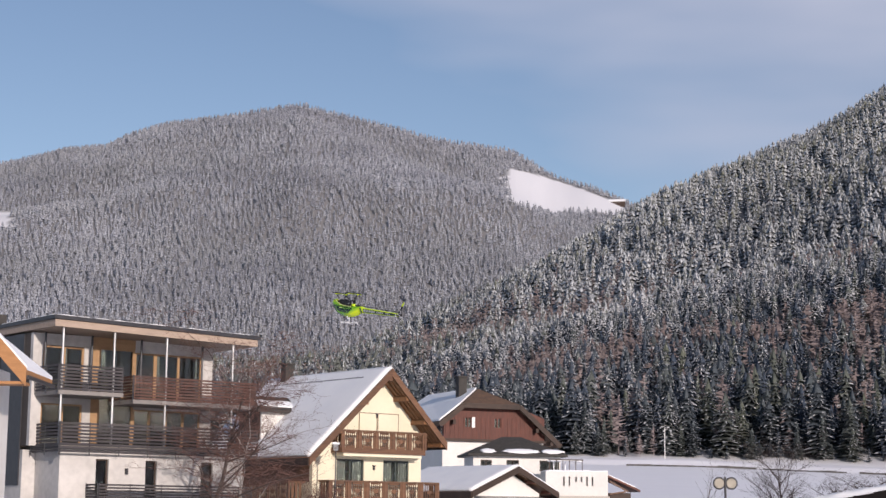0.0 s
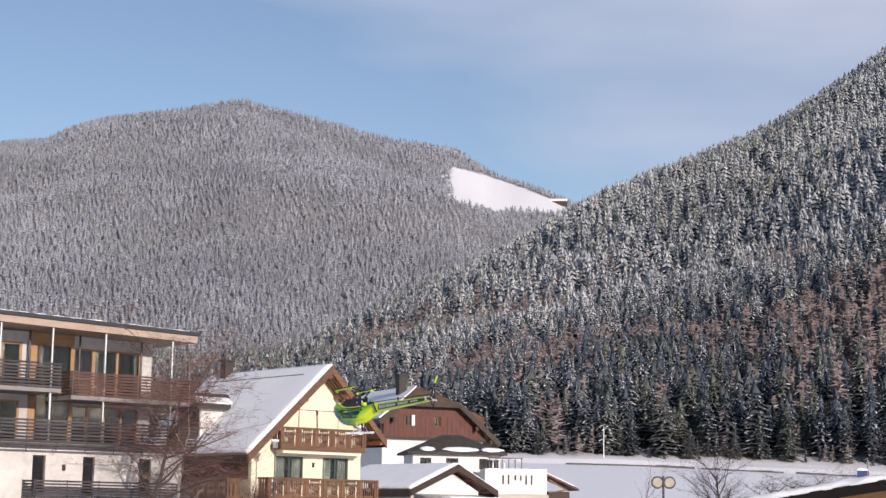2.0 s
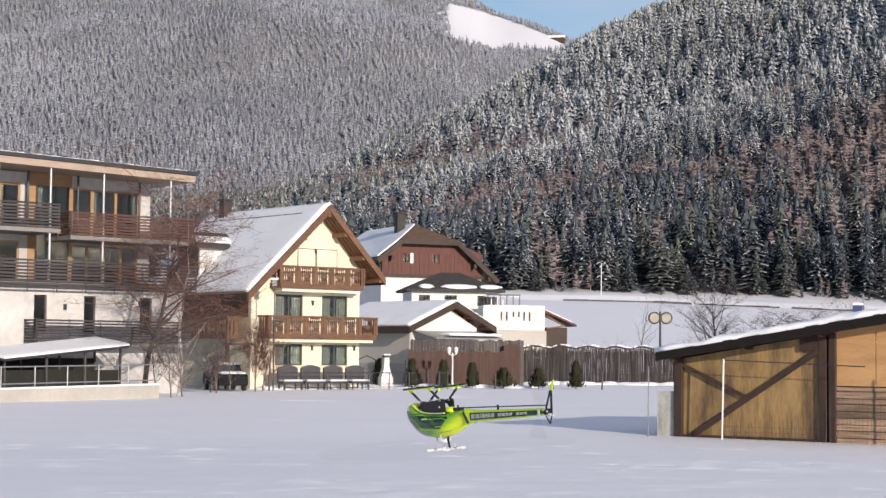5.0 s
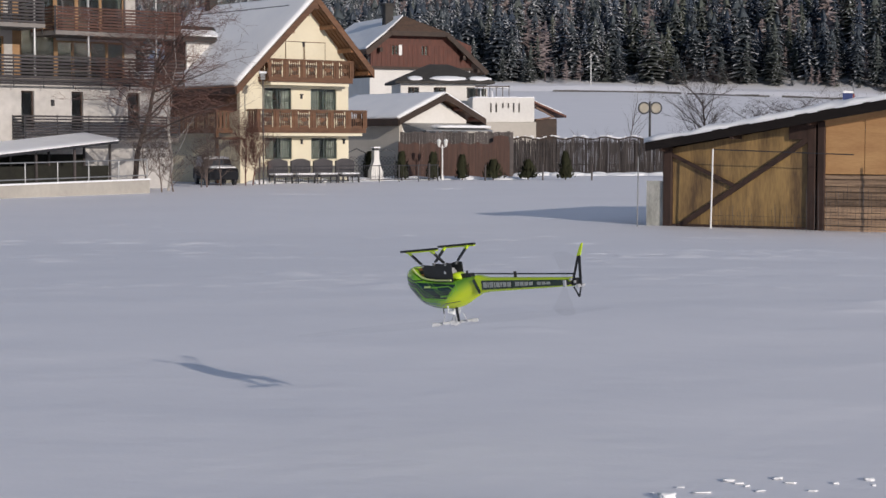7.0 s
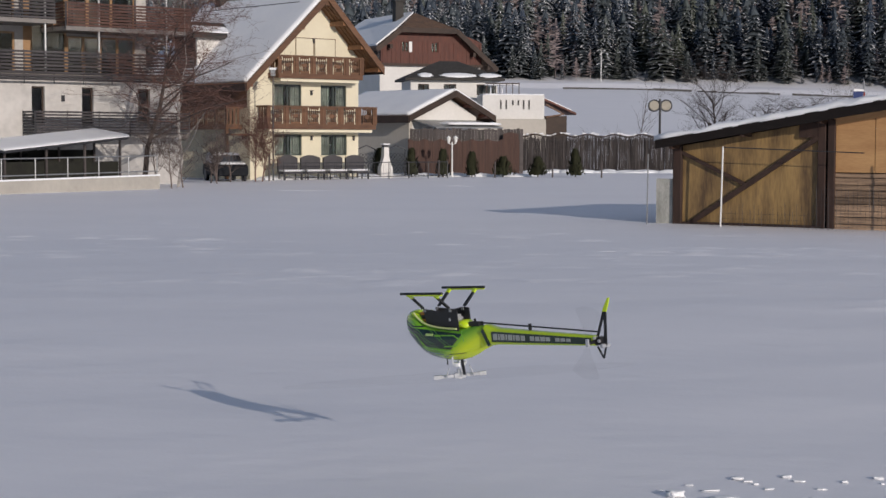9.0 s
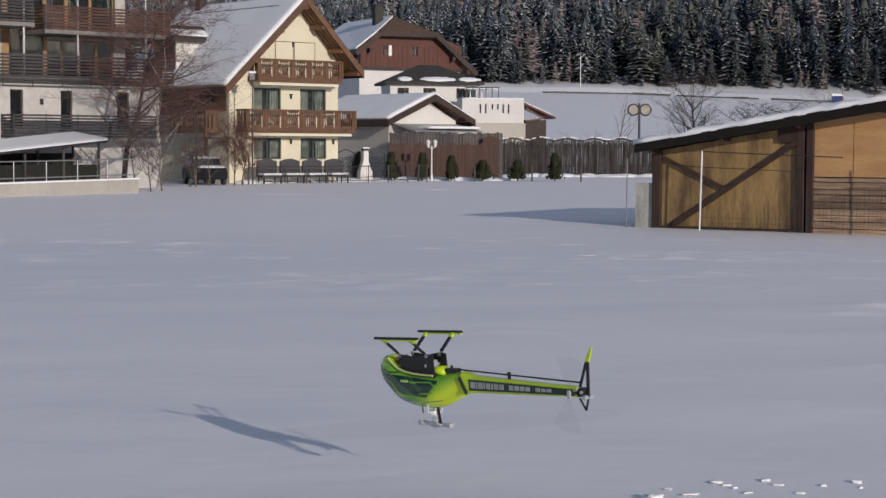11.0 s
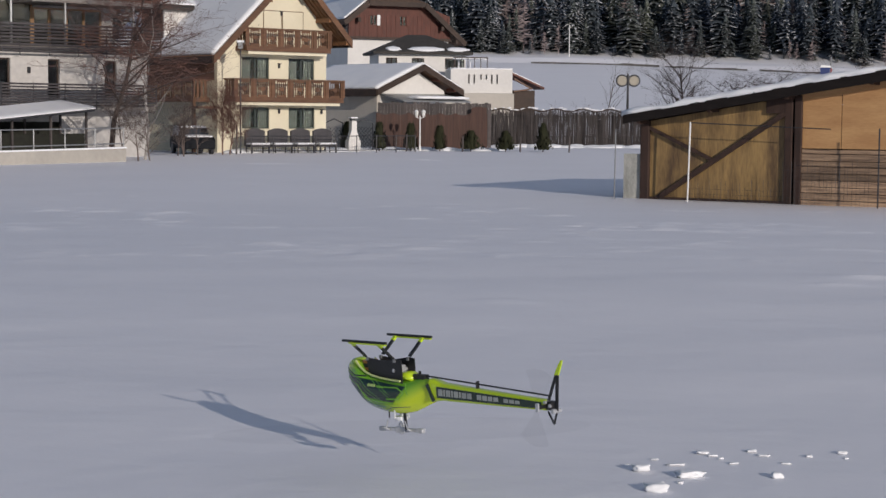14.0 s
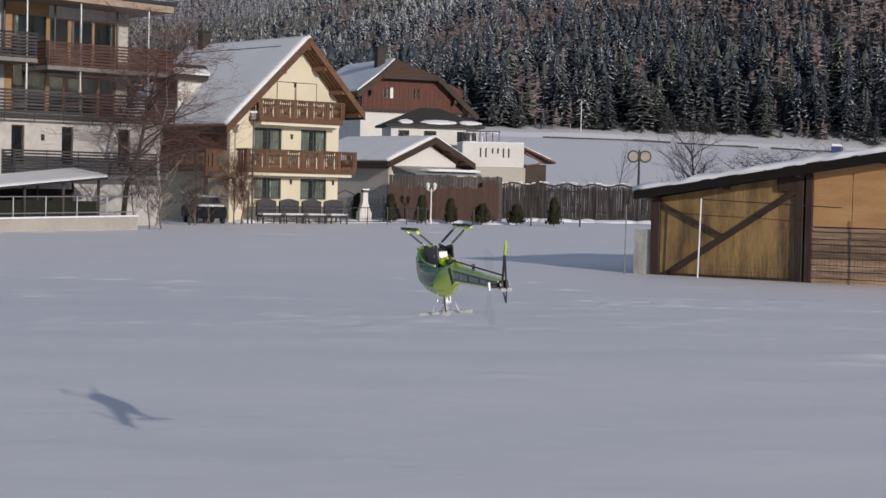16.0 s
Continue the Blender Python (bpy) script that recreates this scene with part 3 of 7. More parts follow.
def ornate_balcony(parent, u0, u1, v0, v1, z0, z1, mat, ends=(True, True)):
    """A carved wooden balcony: floor slab, boxed rail with posts, and boards with gaps between them."""
    b = part("balcony", bm_box(u0 + 0.05, v0 + 0.05, z0, u1 - 0.05, v1, z0 + 0.16), mat, parent, "dark wooden balcony with carved boards")
    bm = bmesh.new()
    box(bm, u0 - 0.06, v0 - 0.06, z1 - 0.11, u1 + 0.06, v0 + 0.09, z1)
    part("handrail", bm, mat, b)
    part("bottom_rail", bm_box(u0, v0 - 0.02, z0 - 0.12, u1, v0 + 0.05, z0 + 0.18), mat, b)
    n = max(2, round((u1 - u0) / 1.25))
    for i in range(n + 1):
        u = u0 + (u1 - u0) * i / n
        part("post", bm_box(u - 0.07, v0 - 0.035, z0 + 0.18, u + 0.07, v0 + 0.07, z1 - 0.11), mat, b)
    for i in range(n):
        a, w = u0 + (u1 - u0) * i / n + 0.07, (u1 - u0) / n - 0.14
        for k, (s, e, cut) in enumerate(((0.0, 0.13, 0), (0.2, 0.8, 1), (0.87, 1.0, 0))):
            bm = bmesh.new()
            if cut:      # carved middle board: a pierced band between two rows of fretted balusters
                box(bm, a + w * s, v0, z0 + 0.18, a + w * e, v0 + 0.03, z0 + 0.31)
                box(bm, a + w * s, v0, z1 - 0.2, a + w * e, v0 + 0.03, z1 - 0.11)
                zm = (z0 + z1) / 2 + 0.05
                for f in (0.08, 0.29, 0.5, 0.71, 0.92):
                    c = a + w * (s + (e - s) * f)
                    prism(bm, [(c - 0.028, z0 + 0.31), (c + 0.028, z0 + 0.31), (c + 0.018, zm - 0.13), (c + 0.052, zm), (c + 0.018, zm + 0.11), (c + 0.03, z1 - 0.2),
                               (c - 0.03, z1 - 0.2), (c - 0.018, zm + 0.11), (c - 0.052, zm), (c - 0.018, zm - 0.13)], "y", (v0, v0 + 0.03))
                prism(bm, [(a + w * 0.34, zm - 0.03), (a + w * 0.5, zm - 0.19), (a + w * 0.66, zm - 0.03), (a + w * 0.5, zm + 0.15)], "y", (v0 - 0.004, v0 + 0.034))
            else:
                box(bm, a + w * s, v0, z0 + 0.18, a + w * e, v0 + 0.03, z1 - 0.11)
            part("board", bm, mat, b)
    for u, on in ((u0, ends[0]), (u1, ends[1])):
        if on:
            bm = bmesh.new()
            box(bm, u - 0.05, v0 + 0.09, z1 - 0.11, u + 0.05, v1, z1)
            box(bm, u - 0.03, v0 + 0.05, z0 - 0.1, u + 0.03, v1, z0 + 0.18)
            k = v0 + 0.2
            while k < v1 - 0.15:
                box(bm, u - 0.015, k, z0 + 0.18, u + 0.015, k + 0.17, z1 - 0.11)
                k += 0.26
            part("side_rail", bm, mat, b)
    return b


def slab(bm, p, q, v0, v1, t0, t1):
    """A sloping roof layer between the section points p and q (u, z), from v0 to v1, t0 to t1 above the line."""
    (a, b), (c, d) = p, q
    prism(bm, [(a, b + t0), (c, d + t0), (c, d + t1), (a, b + t1)], "y", (v0, v1))


def snow_slab(name, parent, p, q, v0, v1, t0, t1, lumps=0.05, seed=1, mat=None):
    """A snow blanket on a roof plane: soft uneven top and rounded rim."""
    rng = np.random.default_rng(seed)
    (a, b), (c, d) = p, q
    ln = math.hypot(c - a, d - b)
    nu, nv = max(4, int(ln / 0.35)), max(4, int(abs(v1 - v0) / 0.35))
    bm = bmesh.new()
    top, bot = {}, {}
    for i in range(nu + 1):
        for j in range(nv + 1):
            f, g = i / nu, j / nv
            rim = min(f, 1 - f) * nu, min(g, 1 - g) * nv
            e = min(1.0, 0.72 + 0.28 * min(rim))
            h = t0 + (t1 - t0) * e + lumps * rng.normal() * e
            uu, vv = a + (c - a) * f, v0 + (v1 - v0) * g
            if g in (0, 1):
                vv += rng.normal() * lumps * 0.7
            if f in (0, 1):
                uu += rng.normal() * lumps * 0.5
            top[i, j] = bm.verts.new((uu, vv, b + (d - b) * f + max(h, t0 + 0.02)))
            bot[i, j] = bm.verts.new((uu, vv, b + (d - b) * f + t0))
    for i in range(nu):
        for j in range(nv):
            bm.faces.new((top[i, j], top[i + 1, j], top[i + 1, j + 1], top[i, j + 1]))
            bm.faces.new((bot[i, j], bot[i, j + 1], bot[i + 1, j + 1], bot[i + 1, j]))
    for i in range(nu):
        for j, jn in ((0, 0), (nv, nv)):
            bm.faces.new((top[i, j], top[i + 1, j], bot[i + 1, j], bot[i, j]))
    for j in range(nv):
        for i in (0, nu):
            bm.faces.new((top[i, j], top[i, j + 1], bot[i, j + 1], bot[i, j]))
    return part(name, bm, mat or SNOW, parent, "thick white snow blanket", smooth=True)


# ---- cream chalet with carved balconies ----
def build_chalet():
    h = empty("chalet", "cream three-storey chalet with snowy gable roof and carved brown balconies", "house", pose(-11.84, 101.66, 0, 0, 0, 40))
    W, DEPTH = 7.9, 11.5
    apex, eL, eR = (4.6, 11.0), (-1.18, 5.55), (8.78, 6.75)
    sl, sr = (apex[1] - eL[1]) / (apex[0] - eL[0]), (apex[1] - eR[1]) / (eR[0] - apex[0])
    zl, zr = apex[1] - sl * apex[0] - 0.32, apex[1] - sr * (W - apex[0]) - 0.32
    wins = [(1.72, 3.68, 1.4, 2.65), (5.1, 7.02, 1.4, 2.65), (1.7, 3.66, 4.1, 5.6), (5.08, 6.98, 4.1, 5.6)]
    # front wall, its gable, and the other walls
    bm = bmesh.new()
    holed_wall(bm, 0, W, -0.3, 5.9, 0, 0.3, [(a, b, c, d) for a, b, c, d in wins])
    prism(bm, [(0, 5.9), (W, 5.9), (W, zr), (apex[0], apex[1] - 0.32), (0, zl)], "y", (0, 0.3))
    part("front_wall", bm, PLASTER_CREAM, h, "cream rendered gable wall")
    bm = bmesh.new()
    box(bm, 0, 0.3, -0.3, 0.3, DEPTH, 4.2)
    box(bm, W - 0.3, 0.3, -0.3, W, DEPTH, zr - 0.4)
    box(bm, 0.3, DEPTH - 0.3, -0.3, W - 0.3, DEPTH, zl - 0.1)
    part("side_wall", bm, PLASTER_CREAM, h)
    part("wood_cladding", bm_box(0.02, 0.3, 4.2, 0.3, DEPTH, zl - 0.02), WOOD_WARM, h, "brown stained timber cladding under the eaves")
    for z in (2.9, 5.85):
        part("floor_slab", bm_box(0.3, 0.3, z - 0.1, W - 0.3, DEPTH - 0.3, z + 0.1), PLASTER_CREAM, h)
    for a, b, c, d in wins:
        window(h, a, b, c, d, 0, GREEN_FRAME, wings=2, bars=1, curtain=0.72, fw=0.085)
        part("window_sill", bm_box(a - 0.06, -0.08, c - 0.06, b + 0.06, 0.0, c), PLASTER_CREAM, h)
    # upper balcony doors with cream shutters
    for a, b in ((3.25, 4.5), (4.62, 6.1)):
        bm = bmesh.new()
        box(bm, a, -0.05, 6.25, b, 0, 8.38)
        s = part("shutter", bm, PLASTER_CREAM, h, "closed cream door shutters")
        bm = bmesh.new()
        for x in (a - 0.03, b):
            box(bm, x, -0.065, 6.25, x + 0.03, -0.05, 8.4)
        box(bm, a, -0.065, 8.36, b, -0.05, 8.4)
        part("joint", bm, WOOD_WARM, s)
    # roof: two boarded slabs, bargeboards, purlins under the overhang
    ov = -1.4
    for nm, e, i in (("left", eL, 0), ("right", eR, 1)):
        bm = bmesh.new()
        slab(bm, apex, e, ov, DEPTH + 0.8, -0.3, -0.06)
        r = part("roof", bm, WOOD_ROOF, h, "boarded timber roof slope")
        bm = bmesh.new()
        slab(bm, apex, e, ov - 0.09, ov, -0.46, 0.02)
        part("bargeboard", bm, WOOD_WARM, r)
        bm = bmesh.new()
        d = Vector((e[0] - apex[0], 0, e[1] - apex[1])).normalized()
        box(bm, e[0] - 0.05, ov, e[1] - 0.42, e[0] + 0.05, DEPTH + 0.8, e[1] + 0.0)
        part("fascia", bm, WOOD_DARK, r)
        for f in (0.30, 0.62, 0.93):
            u, z = apex[0] + (e[0] - apex[0]) * f, apex[1] + (e[1] - apex[1]) * f - 0.30
            part("purlin", bm_box(u - 0.11, ov + 0.05, z - 0.28, u + 0.11, 0, z + 0.0), WOOD_ROOF, r)
        n = 4
        for k in range(n):
            v = ov + 0.18 + k * 0.36
            if v < -0.05:
                bm = bmesh.new()
                slab(bm, apex, e, v, v + 0.07, -0.38, -0.3)
                part("rafter", bm, WOOD_ROOF, r)
    bm = bmesh.new()
    box(bm, apex[0] - 0.13, ov + 0.03, apex[1] - 0.72, apex[0] + 0.13, 0, apex[1] - 0.42)
    part("ridge_purlin", bm, WOOD_WARM, h)
    snow_slab("roof_snow", h, apex, (eL[0] + 0.12, eL[1] + 0.11), ov + 0.12, DEPTH + 0.7, -0.06, 0.24, 0.007, 2)
    snow_slab("roof_snow", h, (apex[0] + 0.05, apex[1]), (eR[0] - 0.1, eR[1] + 0.1), ov + 0.12, DEPTH + 0.7, -0.06, 0.22, 0.007, 3)
    part("snow_guard", bm_box(apex[0] - 0.75, 0.5, apex[1] - 0.52, apex[0] - 0.71, DEPTH, apex[1] - 0.42), METAL_DARK, h)
    bm = bmesh.new()
    box(bm, 4.1, 9.6, 10.2, 4.7, 10.2, 11.9)
    box(bm, 4.0, 9.5, 11.9, 4.8, 10.3, 12.0)
    part("chimney", bm, ROOF_DARK, h, "dark chimney with a cap")
    # balconies
    ornate_balcony(h, 1.3, 7.4, -1.1, 0, 6.05, 7.28, WOOD_WARM)
    ornate_balcony(h, 0.5, 8.4, -1.1, 0, 3.08, 4.33, WOOD_WARM)
    for u0, u1, z in ((1.5, 7.2, 6.05), (0.7, 8.2, 3.08)):
        part("balcony_soffit", bm_box(u0, -1.0, z - 0.3, u1, -0.003, z - 0.002), PLASTER_CREAM, h)
    # balcony on the side wall, turned a quarter
    sb = ornate_balcony(h, 0, 6.9, -1.1, -0.002, 3.04, 4.25, WOOD_WARM)
    sb.matrix_local = pose(0, 7.7, 0, 0, 0, -90)
    part("corner_post", bm_box(-1.1, 0.85, -0.2, -0.92, 1.03, 3.05), WOOD_WARM, h)
    part("corner_post", bm_box(-1.1, 7.4, -0.2, -0.92, 7.58, 3.05), WOOD_WARM, h)
    part("porch_roof", bm_box(-1.5, -0.35, 2.55, 0.0, 0.7, 2.68), WOOD_WARM, h)
    # dormer on the left slope
    bm = bmesh.new()
    box(bm, -0.1, 5.6, 6.6, 1.9, 8.3, 8.5)
    dm = part("dormer", bm, PLASTER_WHITE, h, "white dormer with a dark snowy roof")
    bm = bmesh.new()
    prism(bm, [(5.2, 8.45), (6.95, 9.35), (8.7, 8.45), (8.7, 8.62), (6.95, 9.55), (5.2, 8.62)], "x", (-0.6, 2.6))
    part("dormer_roof", bm, ROOF_DARK, dm)
    part("dormer_gable", bm_box(-0.13, 5.75, 6.7, -0.1, 8.15, 8.9), WOOD_DARK, dm)
    bm = bmesh.new()
    prism(bm, [(5.6, 8.84), (6.3, 9.19), (6.3, 9.28), (5.6, 8.93)], "x", (-0.3, 2.3))
    part("dormer_snow", bm, SNOW, dm)
    # wall lamps
    for u, z in ((4.35, 5.0), (4.35, 2.3), (7.5, 2.3), (4.5, 8.1)):
        bm = bmesh.new()
        box(bm, u - 0.05, -0.12, z, u + 0.05, -0.02, z + 0.24)
        box(bm, u - 0.09, -0.16, z + 0.24, u + 0.09, 0.0, z + 0.28)
        part("wall_lamp", bm, METAL_DARK, h)


build_chalet()


# ---- white apartment house with slatted balconies ----
WOOD_PALE = material("wood_pale", (0.40, 0.24, 0.12), (0.30, 0.17, 0.08), scale=1.2, rough=0.6, stretch=(1, 4, 4))
SLAT = material("slat_weathered", (0.062, 0.055, 0.058), (0.026, 0.023, 0.026), scale=1.5, rough=0.75, stretch=(0.4, 4, 4), vary=0.25)
SLAT_RED = material("slat_reddish", (0.14, 0.062, 0.044), (0.07, 0.034, 0.028), scale=1.5, rough=0.7, stretch=(0.4, 4, 4), vary=0.25)


def slat_rail(parent, runs, z0, z1, mat, n=8, name="balcony_rail"):
    """A railing of level slats on posts along the runs ((u, v), (u, v))."""
    r = part(name, bm_box(runs[0][0][0] - 0.03, runs[0][0][1] - 0.03, z0 - 0.15, runs[0][0][0] + 0.03, runs[0][0][1] + 0.03, z1), METAL_DARK, parent)
    for a, b in runs:
        a, b = Vector((*a, 0)), Vector((*b, 0))
        d = b - a
        for k in range(n):
            z = z0 + (z1 - z0) * (k + 0.5) / n
            bm = bmesh.new()
            beam(bm, a + Vector((0, 0, z)), b + Vector((0, 0, z)), 0.035, (z1 - z0) / n * 0.62)
            part("slat", bm, mat, r)
        m = max(1, round(d.length / 1.6))
        for k in range(m + 1):
            p = a + d * (k / m)
            side = Vector((-d.y, d.x, 0)).normalized() * 0.05
            bm = bmesh.new()
            rod(bm, p + side + Vector((0, 0, z0 - 0.12)), p + side + Vector((0, 0, z1)), 0.025)
            part("rail_post", bm, METAL_DARK, r)
    return r


def build_apartments():
    h = empty("apartment_house", "white flat-roofed apartment house with wooden slat balconies", "house", pose(-22.58, 86.0, 0, 0, 0, 40))
    holes = [(1.35, 2.05, 3.0, 4.92), (4.1, 4.75, 3.0, 4.92), (7.3, 8.0, 3.0, 4.92)]
    bm = bmesh.new()
    holed_wall(bm, -0.6, 9.8, -0.6, 5.37, -1.2, -0.85, holes)
    part("lower_wall", bm, PLASTER_STAINED, h, "stained white rendered wall")
    for q in ((-0.6, -0.85, -0.6, -0.25, 10, 5.37), (9.45, -0.85, -0.6, 9.8, 10, 5.37), (-0.25, 9.65, -0.6, 9.45, 10, 5.37), (-1.3, 1.6, -0.6, -0.602, 10, 5.37)):
        part("side_wall", bm_box(*q), PLASTER_STAINED, h)
    for a, b, c, d in holes:
        window(h, a, b, c, d, -1.12, WOOD_DARK, wings=1, bars=0, curtain=0)
    # storey slabs
    part("terrace_slab", bm_box(-0.88, -1.72, 5.374, 10.25, 10, 5.55), CONCRETE_DARK, h)
    bm = bmesh.new()
    box(bm, -1.1, -1.8, 8.0, 2.4, 0.9, 8.2)
    box(bm, 2.95, -1.8, 7.72, 10.2, 0.9, 7.92)
    part("balcony_slab", bm, CONCRETE_DARK, h)
    # recessed upper storeys
    v = 0.9
    z0, z1 = 5.56, 11.2
    bm = bmesh.new()
    for a, b in ((-1.3, -0.75), (1.5, 1.95), (8.35, 9.0)):
        box(bm, a, v, z0, b, v + 0.3, z1)
    box(bm, -0.75, v, 10.62, 1.5, v + 0.3, z1)
    box(bm, 4.4, v, 10.55, 8.35, v + 0.3, z1)
    box(bm, -0.75, v, 7.7, 1.5, v + 0.3, 8.2)
    box(bm, 4.4, v, 7.6, 8.35, v + 0.3, 8.0)
    part("upper_wall", bm, PLASTER_STAINED, h, "white rendered piers and lintels")
    # walls behind the upper windows, coloured dark for the dimness indoors
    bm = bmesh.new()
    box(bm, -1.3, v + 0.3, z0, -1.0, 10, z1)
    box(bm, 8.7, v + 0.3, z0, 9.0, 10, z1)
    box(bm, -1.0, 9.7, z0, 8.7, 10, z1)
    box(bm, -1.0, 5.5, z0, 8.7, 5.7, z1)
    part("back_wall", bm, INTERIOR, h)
    part("dark_cladding", bm_box(-1.36, 1.9, 3.6, -1.302, 4.6, 11.2), METAL_DARK, h, "tall dark cladding panel")
    part("wood_panel", bm_box(1.95, v + 0.02, z0, 2.35, v + 0.25, z1), WOOD_PALE, h)
    part("wood_panel", bm_box(2.35, v + 0.02, 10.7, 4.4, v + 0.25, z1), WOOD_PALE, h)
    for a, b, c, d, w in ((-0.75, 0.4, 8.2, 10.6, 1), (0.4, 1.5, 8.2, 10.6, 1), (2.35, 4.4, 8.3, 10.7, 1), (4.4, 5.6, 8.0, 10.55, 1), (5.6, 8.35, 8.0, 10.55, 2),
                          (-0.75, 0.4, 5.56, 7.7, 1), (0.4, 1.5, 5.56, 7.7, 1), (2.35, 4.4, 5.56, 8.2, 1), (4.4, 6.3, 5.56, 7.6, 2), (6.3, 8.35, 5.56, 7.6, 2)):
        window(h, a, b, c, d, v, WOOD_PALE, wings=w, bars=0, curtain=0.2 if d > 9 else 0, fw=0.12 if b - a > 1.9 and w == 1 else 0.09)
    # roof with a boarded soffit and dark edge, falling slightly to one side
    bm = bmesh.new()
    prism(bm, [(-1.45, 11.30), (10.1, 11.05), (10.1, 11.40), (-1.45, 11.65)], "y", (-1.85, 10.6))
    rf = part("roof", bm, SOFFIT, h, "flat roof with a pale wooden soffit")
    bm = bmesh.new()
    prism(bm, [(-1.55, 11.66), (10.2, 11.41), (10.2, 11.60), (-1.55, 11.85)], "y", (-1.98, 10.7))
    part("roof_edge", bm, METAL_DARK, rf, "dark metal roof edge")
    snow_slab("roof_snow", rf, (-1.3, 11.85), (9.9, 11.61), -1.4, 10.4, 0.0, 0.12, 0.02, 5)
    bm = bmesh.new()
    box(bm, 2.9, 1.2, 11.8, 3.1, 2.6, 12.1)
    box(bm, 2.4, 1.0, 12.1, 4.2, 2.8, 12.2)
    box(bm, 3.6, 1.2, 11.8, 3.8, 2.6, 12.1)
    part("roof_hatch", bm, METAL_DARK, rf)
    bm = bmesh.new()
    box(bm, -1.0, 6.4, 11.85, -0.4, 7.0, 12.6)
    part("chimney", bm, ROOF_DARK, rf)
    for u in (-0.88, 1.9, 4.85, 8.75):
        for za, zb in ((5.55, 8.0 if u < 2.5 else 7.72), (8.2 if u < 2.5 else 7.92, 11.35 - (u + 1.45) * 0.0216)):
            bm = bmesh.new()
            rod(bm, (u, -1.62, za), (u, -1.62, zb), 0.065, seg=10)
            part("column", bm, METAL_GALV, h, "galvanised steel column")
    for u in (-0.85, 1.7, 4.5, 8.1):
        bm = bmesh.new()
        rod(bm, (u, 0.45, 8.0), (u, 0.45, 11.2), 0.06, seg=8)
        part("column", bm, METAL_DARK, h)
    slat_rail(h, [((-1.08, -1.75), (2.38, -1.75)), ((-1.08, -1.75), (-1.08, 0.9)), ((2.38, -1.75), (2.38, 0.9))], 8.2, 9.5, SLAT, 8)
    slat_rail(h, [((2.98, -1.75), (10.15, -1.75)), ((2.98, -1.75), (2.98, 0.9)), ((10.15, -1.75), (10.15, 0.9))], 7.92, 9.15, SLAT_RED, 8)
    slat_rail(h, [((-0.92, -1.82), (10.3, -1.82)), ((-0.92, -1.82), (-0.92, 1.4)), ((10.3, -1.82), (10.3, 4))], 5.18, 6.68, SLAT, 9)
    slat_rail(h, [((0.9, -2.5), (9.6, -2.5)), ((0.9, -2.5), (0.9, -1.25)), ((9.6, -2.5), (9.6, -1.25))], 2.55, 3.72, SLAT, 8)
    part("balcony_slab", bm_box(0.95, -2.44, 2.38, 9.55, -1.204, 2.54), CONCRETE_DARK, h)
    bm = bmesh.new()
    box(bm, 2.95, -1.3, 4.2, 3.1, -1.2, 4.5)
    part("wall_lamp", bm, METAL_DARK, h)


build_apartments()


# ---- carport, retaining wall and railing before the apartment house ----
HEDGE = material("hedge_dark", (0.020, 0.021, 0.013), (0.010, 0.009, 0.007), scale=3, rough=0.9, bump=0.6)


def build_carport():
    h = empty("carport", "low carport with a snow-covered sloping roof", "carport", pose(-20.6, 79.2, 0, 0, 0, 52))
    bm = bmesh.new()
    prism(bm, [(-0.3, 2.25), (2.2, 2.55), (2.2, 2.67), (-0.3, 2.37)], "x", (0.0, 7.4))
    for q in bm.verts:
        q.co.z += 0.09 * q.co.x - 0.59
    part("roof", bm, METAL_DARK, h)
    bm = bmesh.new()
    prism(bm, [(-0.35, 2.374), (2.2, 2.674), (2.2, 2.80), (-0.2, 2.5), (-0.36, 2.43)], "x", (-0.05, 7.4))
    for q in bm.verts:
        q.co.z += 0.09 * q.co.x - 0.59
    part("roof_snow", bm, SNOW, h)
    for u in (0.3, 2.7, 5.0, 7.2):
        for vv, z in ((0.1, 1.70 + 0.09 * u), (2.0, 1.93 + 0.09 * u)):
            bm = bmesh.new()
            box(bm, u - 0.045, vv - 0.045, -0.2, u + 0.045, vv + 0.045, z)
            part("post", bm, WOOD_GREY, h)
    part("back_panel", bm_box(0.2, 2.1, -0.2, 7.3, 2.15, 1.8), HEDGE, h)
    bm = bmesh.new()
    box(bm, 0.2, 0.22, -0.2, 7.2, 0.3, 1.25)
    part("hedge_screen", bm, HEDGE, h, "dark brushwood screen")


build_carport()


